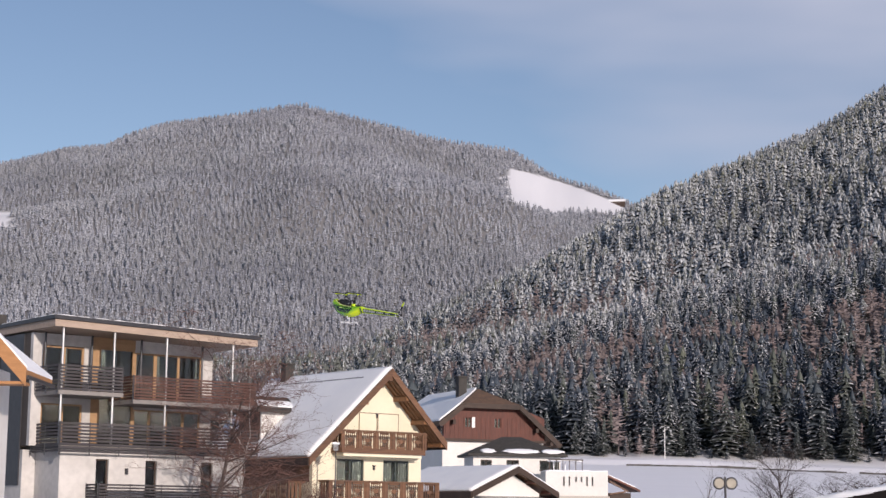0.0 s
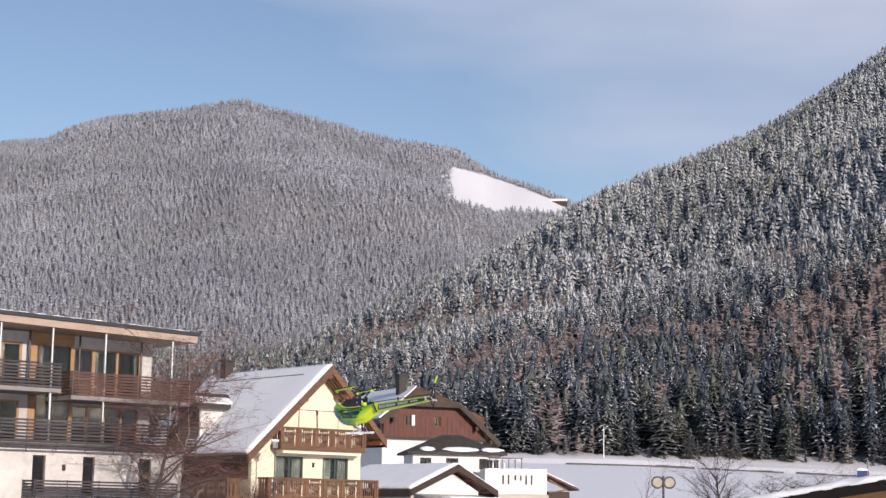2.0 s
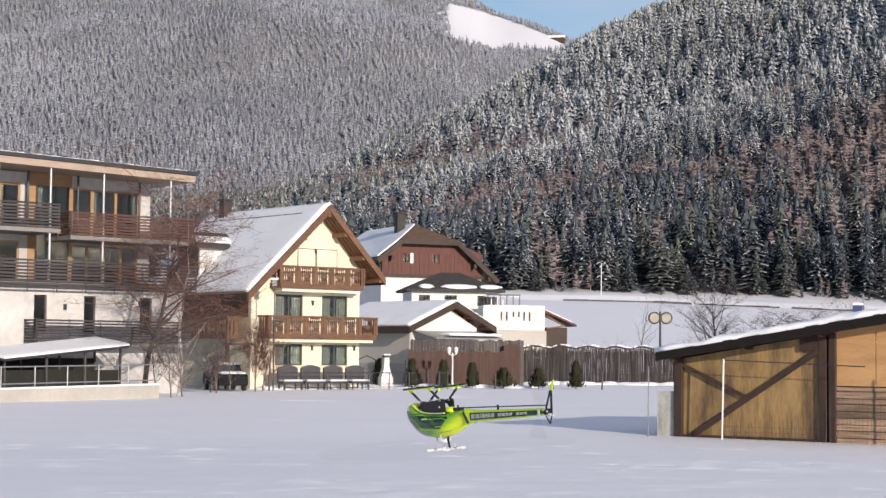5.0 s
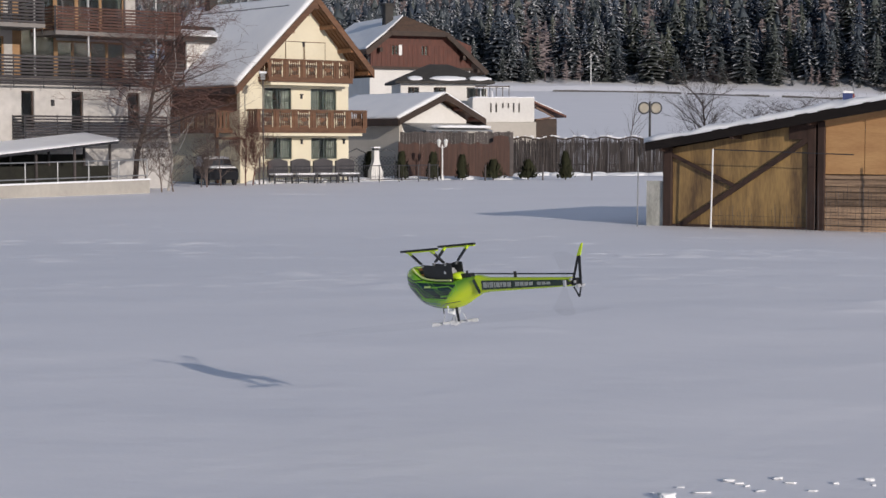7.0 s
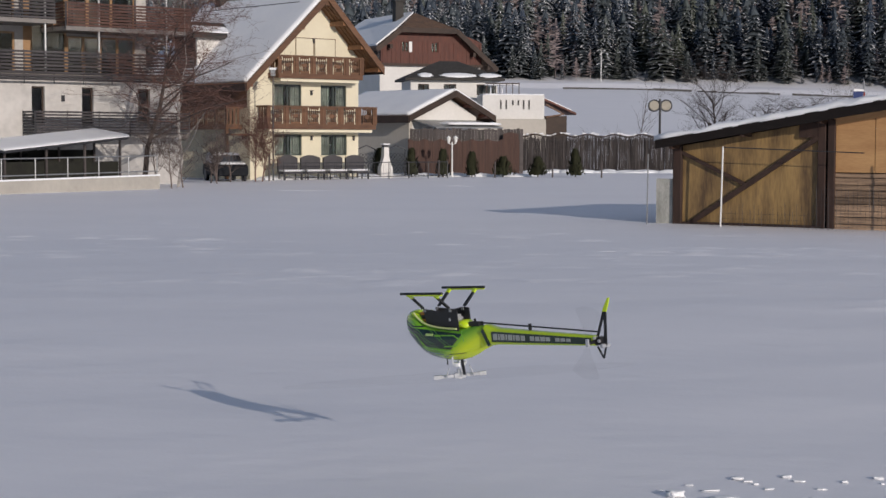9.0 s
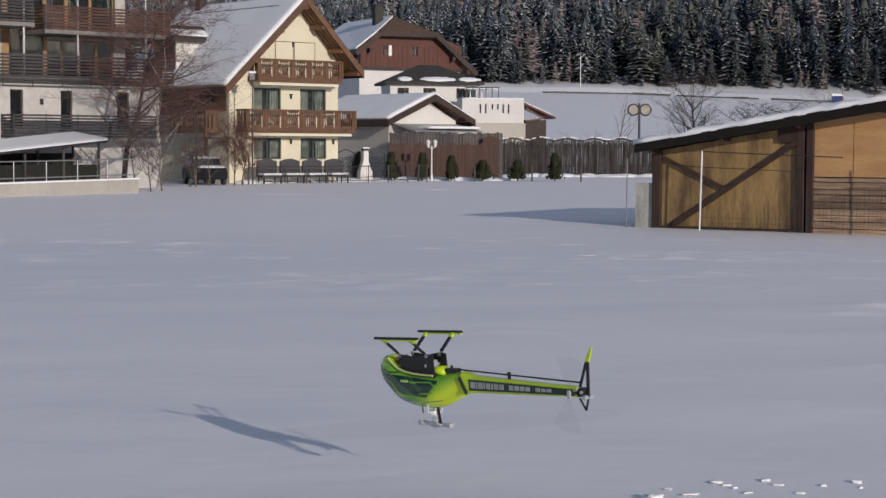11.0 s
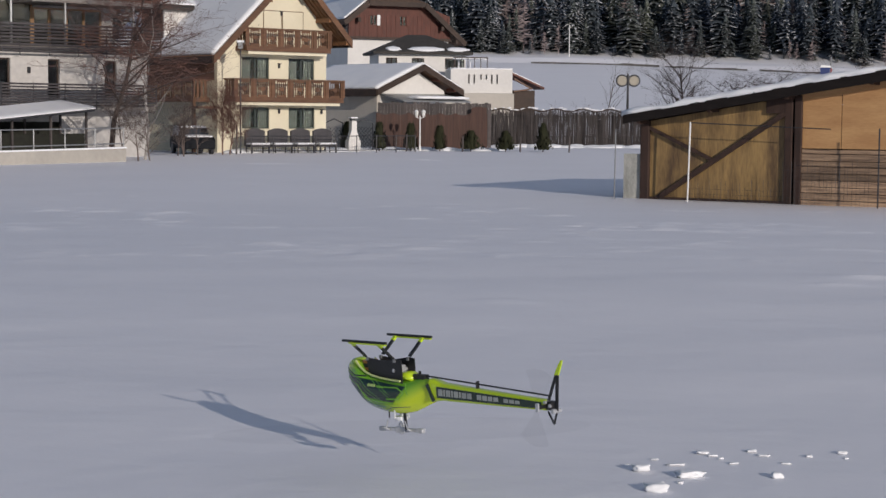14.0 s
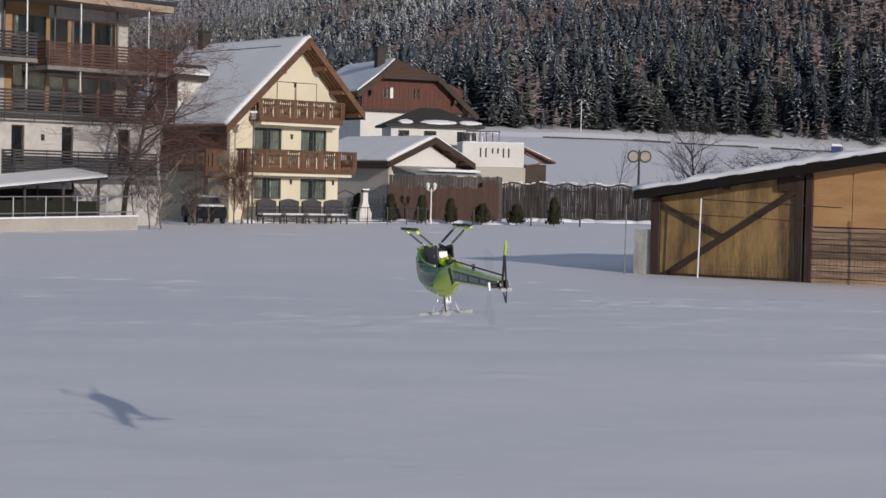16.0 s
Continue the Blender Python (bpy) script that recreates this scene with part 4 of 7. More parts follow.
def build_terrace_wall():
    a, b = Vector((-22.0, 67.8, -0.28)), Vector((-13.87, 81.6, -0.14))
    w = empty("retaining_wall", "low beige rendered retaining wall with a snowy crown", "wall")
    bm = bmesh.new()
    beam(bm, a + Vector((0, 0, 0.2)), b + Vector((0, 0, 0.2)), 0.3, 1.1)
    part("wall_body", bm, material("wall_beige", (0.46, 0.43, 0.38), (0.36, 0.335, 0.30), scale=0.5, rough=0.9, bump=0.1), w)
    bm = bmesh.new()
    beam(bm, a + Vector((0.05, 0, 0.79)), b + Vector((0.05, 0, 0.79)), 0.26, 0.07)
    part("snow_crown", bm, SNOW, w)
    rl = empty("metal_railing", "galvanised two-bar railing on the low wall", "railing")
    n = 8
    for k in range(n + 1):
        p = a + (b - a) * (k / n)
        bm = bmesh.new()
        rod(bm, p + Vector((0, 0, 0.75)), p + Vector((0, 0, 1.72)), 0.03, seg=8)
        part("post", bm, METAL_GALV, rl)
    for z in (0.98, 1.70):
        bm = bmesh.new()
        rod(bm, a + Vector((0, 0, z)), b + Vector((0, 0, z)), 0.028, seg=8)
        part("rail", bm, METAL_GALV, rl)


build_terrace_wall()


# ---- honey-coloured chalet at the edge of the village ----
def build_edge_chalet():
    h = empty("wooden_chalet", "white chalet with honey-coloured timber roof edge and balcony", "house", pose(-22.05, 72.0, 0.75, 0, 0, 4))
    bm = bmesh.new()
    holed_wall(bm, -8.5, 0, -1.3, 7.6, 0, 0.3, [(-2.3, -0.9, 5.2, 6.5), (-2.3, -0.9, 0.9, 2.4)])
    prism(bm, [(-8.5, 7.6), (0, 7.6), (0, 9.0), (-4.25, 13.5), (-8.5, 9.0)], "y", (0, 0.3))
    box(bm, -0.3, 0.3, -1.3, 0, 3.9, 7.6)
    box(bm, -8.5, 0.3, -1.3, -8.2, 3.9, 7.6)
    box(bm, -8.2, 3.6, -1.3, -0.3, 3.9, 7.6)
    part("wall", bm, PLASTER_WHITE, h)
    for z0, z1 in ((5.2, 6.5), (0.9, 2.4)):
        window(h, -2.3, -0.9, z0, z1, 0, WOOD_HONEY)
    ap, er, el = (-4.25, 13.96), (1.78, 7.39), (-10.28, 7.39)
    for e in (er, el):
        k = (e[1] - ap[1]) / (e[0] - ap[0])
        hip = e[0] + 1.15 * (-1 if e[0] > ap[0] else 1)
        outline = [(ap[0], -1.2), (e[0], -1.2), (e[0], 4.3), (hip, -0.5), (ap[0], -0.5)]

        def sheet(lo, hi, edge=0.0):
            bm = bmesh.new()
            rows = [[bm.verts.new((u, v + (edge if v < -1 else 0), ap[1] + k * (u - ap[0]) + t)) for u, v in outline] for t in (lo, hi)]
            bm.faces.new(rows[0])
            bm.faces.new(rows[1][::-1])
            for q in range(5):
                bm.faces.new((rows[0][q], rows[0][(q + 1) % 5], rows[1][(q + 1) % 5], rows[1][q]))
            return bm

        r = part("roof", sheet(-0.28, -0.05), WOOD_HONEY, h, "honey-coloured boarded roof slope")
        part("roof_snow", sheet(-0.046, 0.10, 0.12), SNOW, h, "thick white snow blanket")
        bm = bmesh.new()
        slab(bm, ap, e, -1.29, -1.2, -0.72, 0.02)
        part("bargeboard", bm, WOOD_HONEY, r)
        for f in (0.45, 0.9):
            u, z = ap[0] + (e[0] - ap[0]) * f, ap[1] + (e[1] - ap[1]) * f - 0.29
            part("purlin", bm_box(u - 0.11, -1.15, z - 0.28, u + 0.11, 0, z), WOOD_HONEY, r)
    part("eave_soffit", bm_box(-1.2, -1.18, 6.75, 1.7, -0.002, 6.87), WOOD_HONEY, h)
    part("gutter", bm_box(1.76, -1.2, 6.98, 1.91, 4.3, 7.12), METAL_DARK, h)
    bm = bmesh.new()
    rod(bm, (-0.15, -0.1, 0), (-0.15, -0.1, 7.5), 0.05, seg=8)
    part("downpipe", bm, METAL_DARK, h)
    ornate_balcony(h, -8.0, 0.2, -1.2, 0, 2.95, 4.25, WOOD_HONEY)


build_edge_chalet()


# ---- red-brown house with a half-hipped roof, behind the chalet ----
def build_red_house():
    h = empty("timber_house", "white house with red-brown timber upper floor and half-hipped roof", "house", pose(-6.85, 150, 0, 0, 0, 25))
    W, D = 11.0, 13.0
    bm = bmesh.new()
    holed_wall(bm, 0.6, 10.2, 0, 8.9, 0, 0.4, [(4.2, 5.5, 6.3, 7.9)])
    box(bm, 0.6, 0.4, 0, 1.0, D, 8.9)
    box(bm, 9.8, 0.4, 0, 10.2, D, 8.9)
    box(bm, 1.0, D - 0.4, 0, 9.8, D, 8.9)
    part("lower_wall", bm, PLASTER_WHITE, h, "white rendered ground storeys")
    window(h, 4.2, 5.5, 6.3, 7.9, 0, WOOD_DARK)
    bm = bmesh.new()
    wn = [(2.55, 3.2, 9.95, 10.85), (5.35, 6.0, 9.95, 10.85)]
    holed_wall(bm, 0.6, 10.2, 8.9, 10.9, -0.25, 0.1, wn)
    prism(bm, [(0.6, 10.9), (10.2, 10.9), (7.5, 11.9), (2.2, 11.9)], "y", (-0.25, 0.1))
    g = part("timber_wall", bm, WOOD_RED, h, "red-brown vertical boarding")
    for a, b, c, d in wn:
        window(h, a, b, c, d, -0.25, WOOD_RED, wings=2, bars=0, curtain=0.6)
        part("shutter", bm_box(b + 0.02, -0.3, c, b + 0.3, -0.26, d), PAINT_WHITE if a < 3 else WOOD_RED, h)
    x = 0.75
    while x < 10.1:
        if not any(a - 0.05 < x < b + 0.05 for a, b, _, _ in wn):
            part("batten", bm_box(x, -0.285, 8.9, x + 0.06, -0.25, 10.85), WOOD_RED, g)
        x += 0.42
    part("band_beam", bm_box(0.5, -0.32, 8.75, 10.3, -0.25, 8.98), WOOD_DARK, h)
    # roof planes
    R0, R1 = (4.8, 2.0, 13.5), (4.8, D + 0.6, 13.5)
    HL, HR = (2.15, -1.0, 12.0), (7.5, -1.0, 12.0)
    EL0, EL1 = (-0.1, -1.0, 10.25), (-0.1, D + 0.6, 10.25)
    ER0, ER1 = (11.4, -1.0, 8.7), (11.4, D + 0.6, 8.7)

    def plane(name, pts, th, mat, lift=0.0, label=""):
        bm = bmesh.new()
        top = [bm.verts.new(Vector(p) + Vector((0, 0, lift))) for p in pts]
        low = [bm.verts.new(Vector(p) + Vector((0, 0, lift - th))) for p in pts]
        bm.faces.new(top)
        bm.faces.new(low[::-1])
        for i in range(len(pts)):
            k = (i + 1) % len(pts)
            bm.faces.new((top[i], low[i], low[k], top[k]))
        return part(name, bm, mat, h, label)

    plane("roof", [R0, R1, EL1, EL0, HL], 0.3, ROOF_BROWN, label="brown roof slope under snow")
    plane("roof_snow", [(4.7, 2.2, 13.45), (4.7, D + 0.5, 13.45), (0.1, D + 0.5, 10.4), (0.1, -0.4, 10.4), (2.0, -0.4, 11.85)], 0.16, SNOW, 0.2, "thick snow on the shaded slope")
    plane("roof", [R0, HR, ER0, ER1, R1], 0.3, ROOF_BROWN, label="bare brown tiled slope")
    plane("roof", [R0, HL, HR], 0.3, ROOF_BROWN, label="small brown half hip")
    for a, b in ((HL, EL0), (HR, ER0), (HL, HR)):
        bm = bmesh.new()
        beam(bm, Vector(a) + Vector((0, -0.03, -0.2)), Vector(b) + Vector((0, -0.03, -0.2)), 0.1, 0.42)
        part("eave_board", bm, WOOD_DARK, h)
    for u, z in ((1.3, 10.55), (9.2, 10.0), (10.6, 8.9)):
        part("purlin", bm_box(u - 0.13, -0.95, z - 0.35, u + 0.13, -0.25, z), WOOD_DARK, h)
    bm = bmesh.new()
    box(bm, 3.2, 2.6, 12.0, 3.95, 3.35, 14.5)
    box(bm, 3.1, 2.5, 14.5, 4.05, 3.45, 14.62)
    part("chimney", bm, ROOF_DARK, h)


build_red_house()


def build_annex():
    h = empty("annex", "low white annex with a snow-covered gable roof", "outbuilding", pose(-2.97, 118, 0, 0, 0, 40))
    W, D = 6.0, 9.0
    bm = bmesh.new()
    box(bm, 0, 0, -0.2, 0.3, D, 4.0)
    box(bm, W - 0.3, 0.3, -0.2, W, D, 4.0)
    box(bm, 0.3, D - 0.3, -0.2, W - 0.3, D, 4.0)
    part("side_wall", bm, PLASTER_GREY, h, "beige-grey rendered side wall")
    bm = bmesh.new()
    prism(bm, [(0.3, -0.2), (W, -0.2), (W, 3.95), (3.35, 5.35), (0.3, 3.95)], "y", (0.004, 0.3))
    part("gable_wall", bm, PLASTER_WHITE, h)
    ap, el, er = (3.4, 5.75), (-0.7, 4.0), (7.0, 4.05)
    for e in (el, er):
        bm = bmesh.new()
        slab(bm, ap, e, -0.9, D + 0.5, -0.25, -0.03)
        r = part("roof", bm, WOOD_WARM, h)
        bm = bmesh.new()
        slab(bm, ap, e, -0.98, -0.9, -0.42, 0.0)
        part("bargeboard", bm, WOOD_DARK, r)
        part("fascia", bm_box(e[0] - 0.06, -0.9, e[1] - 0.5, e[0] + 0.06, D + 0.5, e[1] - 0.02), WOOD_DARK, r)
        for f in (0.4, 0.8):
            u, z = ap[0] + (e[0] - ap[0]) * f, ap[1] + (e[1] - ap[1]) * f - 0.26
            part("purlin", bm_box(u - 0.09, -0.85, z - 0.2, u + 0.09, 0, z), WOOD_RED, r)
        snow_slab("roof_snow", h, ap, (e[0] * 0.98 + ap[0] * 0.02, e[1] + 0.02), -0.8, D + 0.4, -0.03, 0.2, 0.02, 11)
    # glazed lean-to with patches of snow
    bm = bmesh.new()
    prism(bm, [(-2.6, 3.15), (0.0, 3.65), (0.0, 3.73), (-2.6, 3.23)], "x", (0.2, 6.2))
    lt = part("lean_to_roof", bm, METAL_GALV, h, "glazed lean-to roof half under snow")
    snow_slab("lean_to_snow", lt, (1.6, 3.46), (6.1, 3.46), -2.55, -0.9, -0.08, 0.12, 0.02, 12)
    for u in (0.3, 3.2, 6.1):
        part("post", bm_box(u - 0.06, -2.55, -0.2, u + 0.06, -2.43, 3.16), METAL_DARK, lt)


build_annex()


def build_pavilion():
    h = empty("pavilion", "white pavilion with a dark hipped roof partly under snow", "outbuilding", pose(-3.4, 140, 0, 0, 0, 10))
    bm = bmesh.new()
    wn = [(0.6, 1.5, 6.35, 6.85), (2.7, 3.7, 6.35, 6.85), (5.4, 7.0, 6.0, 6.85)]
    holed_wall(bm, 0, 7.1, 0, 7.25, 0, 0.3, wn)
    box(bm, 0, 0.3, 0, 0.3, 5, 7.25)
    box(bm, 6.8, 0.3, 0, 7.1, 5, 7.25)
    box(bm, 0.3, 4.7, 0, 6.8, 5, 7.25)
    part("wall", bm, PLASTER_WHITE, h)
    for w in wn:
        window(h, *w, 0, WOOD_DARK, wings=2, bars=0, curtain=0)
    bm = bmesh.new()
    base = [(-0.5, -0.6, 7.32), (7.6, -0.6, 7.32), (7.6, 5.6, 7.32), (-0.5, 5.6, 7.32)]
    lo = [bm.verts.new(p) for p in base]
    lo2 = [bm.verts.new((x, y, z - 0.18)) for x, y, z in base]
    a, b = bm.verts.new((2.7, 2.4, 8.8)), bm.verts.new((4.3, 2.4, 8.8))
    bm.faces.new((lo[0], lo[1], b, a))
    bm.faces.new((lo[1], lo[2], b))
    bm.faces.new((lo[2], lo[3], a, b))
    bm.faces.new((lo[3], lo[0], a))
    bm.faces.new(lo2[::-1])
    for i in range(4):
        bm.faces.new((lo[i], lo2[i], lo2[(i + 1) % 4], lo[(i + 1) % 4]))
    part("roof", bm, ROOF_DARK, h, "dark shingled hipped roof")
    rng = np.random.default_rng(31)
    for u0, u1 in ((0.55, 1.75), (2.45, 5.3), (5.5, 7.3)):
        bm = bmesh.new()
        bmesh.ops.create_icosphere(bm, subdivisions=3, radius=1)
        off = Vector(rng.uniform(0, 40, 3))
        for v in bm.verts:
            p = v.co * (1 + 0.35 * noise.noise(v.co * 2.5 + off))
            v.co = Vector(((u0 + u1) / 2 + p.x * (u1 - u0) / 2, -0.12 + 0.36 * p.y, 7.56 + 0.36 * p.y * 0.49 + 0.09 * p.z))
        part("snow_patch", bm, SNOW, h, smooth=True)


build_pavilion()


def build_terrace_house():
    h = empty("terrace_building", "white flat terrace building with slit openings and railing", "outbuilding", pose(2.3, 135, 0, 0, 0, 4))
    bm = bmesh.new()
    slits = [(1.35 + 0.42 * i + (0.1 if i > 1 else 0), 1.47 + 0.42 * i + (0.1 if i > 1 else 0), 4.75 if i not in (2, 3) else 5.05, 5.45) for i in range(6)]
    holed_wall(bm, 0, 4.8, 4.0, 5.85, 0, 0.25, slits)
    box(bm, 0, 0.25, 4.0, 0.25, 5, 5.85)
    box(bm, 4.55, 0.25, 4.0, 4.8, 5, 5.85)
    box(bm, 0.25, 4.75, 4.0, 4.55, 5, 5.85)
    part("upper_wall", bm, PLASTER_WHITE, h)
    part("lower_wall", bm_box(-4.5, -0.3, -0.2, 4.9, 4.6, 3.98), PLASTER_GREY, h, "beige rendered plinth")
    snow_slab("roof_snow", h, (0.0, 5.85), (4.8, 5.85), 0.0, 5.0, 0.0, 0.12, 0.02, 14)
    for u in (0.4, 0.9, 1.4, 1.9, 2.4, 2.9):
        part("rail_post", bm_box(u, 1.0, 5.9, u + 0.06, 1.06, 6.75), WOOD_GREY, h)
    part("hand_rail", bm_box(0.3, 0.98, 6.72, 3.0, 1.1, 6.82), WOOD_GREY, h)
    for u in (0.8, 1.7, 2.5):
        bm = bmesh.new()
        rod(bm, (u, 2.0, 5.95), (u, 2.0, 6.65), 0.05)
        box(bm, u - 0.45, 1.6, 6.65, u + 0.45, 2.4, 6.75)
        part("terrace_table", bm, SNOW, h)
    s = empty("small_shed", "small brown shed with a snowy pent roof", "shed", pose(7.3, 138, 0, 0, 0, 15))
    part("wall", bm_box(0.1, 0.3, -0.2, 1.9, 2.3, 4.3), WOOD_DARK, s)
    bm = bmesh.new()
    slab(bm, (-0.1, 5.7), (2.6, 4.55), 0, 2.6, -0.16, 0)
    part("roof", bm, WOOD_RED, s)
    snow_slab("roof_snow", s, (0.0, 5.7), (2.4, 4.7), 0.5, 2.6, 0.0, 0.13, 0.02, 15)
    bm = bmesh.new()
    beam(bm, (0.1, 0.05, 5.2), (1.6, 0.05, 4.4), 0.08, 0.12)
    beam(bm, (0.1, 0.05, 4.2), (1.4, 0.05, 4.4), 0.08, 0.12)
    part("brace", bm, WOOD_WARM, s)


build_terrace_house()


# ---- barn at the field's edge ----
PLY = material("ply_honey", (0.55, 0.32, 0.14), (0.40, 0.205, 0.085), scale=1.1, rough=0.6, stretch=(0.6, 3, 3))
SHEET = material("sheet_yellowed", (0.37, 0.235, 0.09), (0.10, 0.06, 0.03), scale=0.9, rough=0.6, stretch=(2.5, 1, 0.45), bump=0.15, fine=0.3)
PLANK = material("plank_weathered", (0.46, 0.31, 0.20), (0.13, 0.085, 0.058), scale=2.4, rough=0.8, stretch=(0.35, 4, 6), vary=0.45, bump=0.3)
# eaves board: shade under the snow put into a near-black colour
FASCIA_SHADED = material("fascia_shaded", (0.020, 0.016, 0.015), (0.010, 0.008, 0.008), scale=2.5, rough=0.85, stretch=(0.6, 3, 6), bump=0.3)
FASCIA_SHADED.node_tree.nodes["Principled BSDF"].inputs["Specular IOR Level"].default_value = 0.15
BEAM_OLD = material("beam_old", (0.055, 0.028, 0.02), (0.026, 0.014, 0.010), scale=2.5, rough=0.8, stretch=(3, 3, 0.6), bump=0.3)


def build_barn():
    h = empty("barn", "wooden field barn with yellowed sheeting and snow on its pent roof", "barn", pose(6.35, 48.79, 0, 0, 0, -32.94))
    D, U1 = 7.0, 11.0
    roof = lambda u: 2.32 + 0.164 * (u + 0.44)
    bm = bmesh.new()
    box(bm, -0.16, -0.1, -0.1, 0.1, 0.12, roof(0) - 0.2)
    part("corner_post", bm, BEAM_OLD, h, bevel=0.015)
    for a, b in ((4.08, 4.3), (4.36, 4.56)):
        part("post", bm_box(a, -0.09, -0.1, b, 0.12, roof(a) - 0.2), BEAM_OLD, h, bevel=0.015)
    part("post", bm_box(9.3, -0.09, -0.1, 9.55, 0.12, roof(9.3) - 0.2), BEAM_OLD, h)
    # yellowed sheeting in four strips, each slightly bowed
    us = (0.1, 1.25, 2.35, 3.3, 4.08)
    for a, b in zip(us, us[1:]):
        bm = bmesh.new()
        n = 6
        pts = [(a + (b - a) * k / n, 0.02 + 0.010 * math.sin(math.pi * k / n)) for k in range(n + 1)]
        for (x0, y0), (x1, y1) in zip(pts, pts[1:]):
            vs = [bm.verts.new(p) for p in ((x0, y0, -0.1), (x1, y1, -0.1), (x1, y1, roof(x1) - 0.22), (x0, y0, roof(x0) - 0.22))]
            ws = [bm.verts.new(v.co + Vector((0, 0.02, 0))) for v in vs]
            bm.faces.new(vs)
            bm.faces.new(ws[::-1])
        part("sheet", bm, SHEET, h, "yellowed translucent sheeting with brown stains")
    bm = bmesh.new()
    beam(bm, (0.1, -0.05, 2.0), (2.0, -0.05, 1.14), 0.06, 0.10)
    part("brace", bm, BEAM_OLD, h)
    bm = bmesh.new()
    beam(bm, (0.33, -0.06, 0.0), (4.08, -0.06, 2.42), 0.07, 0.14)
    part("brace", bm, BEAM_OLD, h)
    part("bracket", bm_box(3.55, -0.08, 2.42, 4.2, 0.0, 2.82), BEAM_OLD, h)
    part("sole_plate", bm_box(-0.1, -0.07, -0.1, 4.1, 0.1, 0.07), BEAM_OLD, h)
    # plywood over rough planks
    for a, b in ((4.56, 5.62), (5.64, 7.4), (7.42, 9.3)):
        bm = bmesh.new()
        prism(bm, [(a, 1.5), (b, 1.5), (b, roof(b) - 0.36), (a, roof(a) - 0.36)], "y", (0.0, 0.03))
        part("plywood_panel", bm, PLY, h, "honey-coloured plywood panel")
    bm = bmesh.new()
    prism(bm, [(4.5, roof(4.5) - 0.38), (U1, roof(U1) - 0.38), (U1, roof(U1) - 0.2), (4.5, roof(4.5) - 0.2)], "y", (-0.06, 0.03))
    part("header_beam", bm, PLY, h)
    rng = np.random.default_rng(4)
    z = -0.05
    while z < 1.48:
        t = min(rng.uniform(0.12, 0.19), 1.49 - z)
        dy = rng.uniform(-0.02, 0.015)
        part("plank", bm_box(4.56, -0.02 + dy, z, 9.3, 0.02 + dy, z + t - 0.02), PLANK, h)
        z += t
    # the other walls
    bm = bmesh.new()
    box(bm, -0.12, 0.12, -0.1, -0.06, D, roof(0) - 0.2)
    prism(bm, [(-0.06, -0.1), (U1, -0.1), (U1, roof(U1) - 0.2), (-0.06, roof(0) - 0.2)], "y", (D - 0.06, D))
    box(bm, U1 - 0.06, 0.1, -0.1, U1, D - 0.06, roof(U1) - 0.2)
    box(bm, 9.55, 0, -0.1, U1 - 0.06, 0.05, roof(9.5) - 0.2)
    part("board_wall", bm, PLANK, h)
    # roof
    bm = bmesh.new()
    prism(bm, [(-0.42, roof(-0.42) - 0.14), (U1 + 0.5, roof(U1 + 0.5) - 0.14), (U1 + 0.5, roof(U1 + 0.5)), (-0.42, roof(-0.42))], "y", (-0.62, D + 0.4))
    rf = part("roof", bm, ROOF_DARK, h, "dark boarded pent roof")
    # board deepened to the right to take in the shadow below it
    bm = bmesh.new()
    prism(bm, [(-0.44, roof(-0.44) - 0.22), (U1 + 0.5, roof(U1 + 0.5) - 0.30), (U1 + 0.5, roof(U1 + 0.5) + 0.02), (-0.44, roof(-0.44) + 0.02)], "y", (-0.66, -0.62))
    part("fascia", bm, FASCIA_SHADED, rf, "eaves board painted nearly black for shade")
    for u in (0.0, 2.1, 4.3, 6.6, 9.4):
        part("rafter", bm_box(u - 0.05, -0.58, roof(u) - 0.3, u + 0.05, D, roof(u) - 0.15), BEAM_OLD, rf)
    snow_slab("roof_snow", rf, (-0.46, roof(-0.46)), (U1 + 0.5, roof(U1 + 0.5)), -0.67, D + 0.4, 0.0, 0.17, 0.042, 21)
    # white board, leaning pole and wire mesh before the front
    w = part("white_board", bm_box(-0.70, -0.02, 0.0, -0.19, 0.02, 1.26), material("board_scuffed", (0.52, 0.51, 0.47), (0.26, 0.26, 0.23), scale=2.2, rough=0.8, stretch=(2, 1, 0.7), bump=0.2))
    w.matrix_world = h.matrix_world
    tagged(w, "scuffed white board standing beside the barn", "board")
    f = empty("wire_fence", "rusty wire mesh fence on thin poles before the barn", "fence", pose(6.35, 48.79, 0, 0, 0, -32.94))
    for u, z, lean, r, mt in ((-0.62, 1.95, 0.02, 0.018, METAL_GALV), (1.60, 2.17, 0.05, 0.024, PAINT_WHITE), (6.9, 2.05, 0.0, 0.022, METAL_DARK)):
        bm = bmesh.new()
        rod(bm, (u, -0.75, -0.1), (u + lean, -0.75, z), r, seg=8)
        part("pole", bm, mt, f)
    bm = bmesh.new()
    rod(bm, (1.65, -0.75, 2.15), (5.6, -0.75, 2.02), 0.014)
    part("top_wire", bm, METAL_DARK, f)
    bm = bmesh.new()
    for k in range(46):
        u = 1.7 + k * 0.11
        rod(bm, (u, -0.75, -0.05), (u + 0.02 * math.sin(k * 2.3), -0.75, (0.55 if u < 4.3 else 1.15) + 0.12 * math.sin(k * 1.7)), 0.0042, seg=3)
    for k in range(8):
        rod(bm, (1.65 if k < 3 else 4.3, -0.75, 0.08 + 0.14 * k), (6.75, -0.75, 0.08 + 0.14 * k), 0.0038, seg=3)
    part("mesh", bm, METAL_DARK, f)


build_barn()


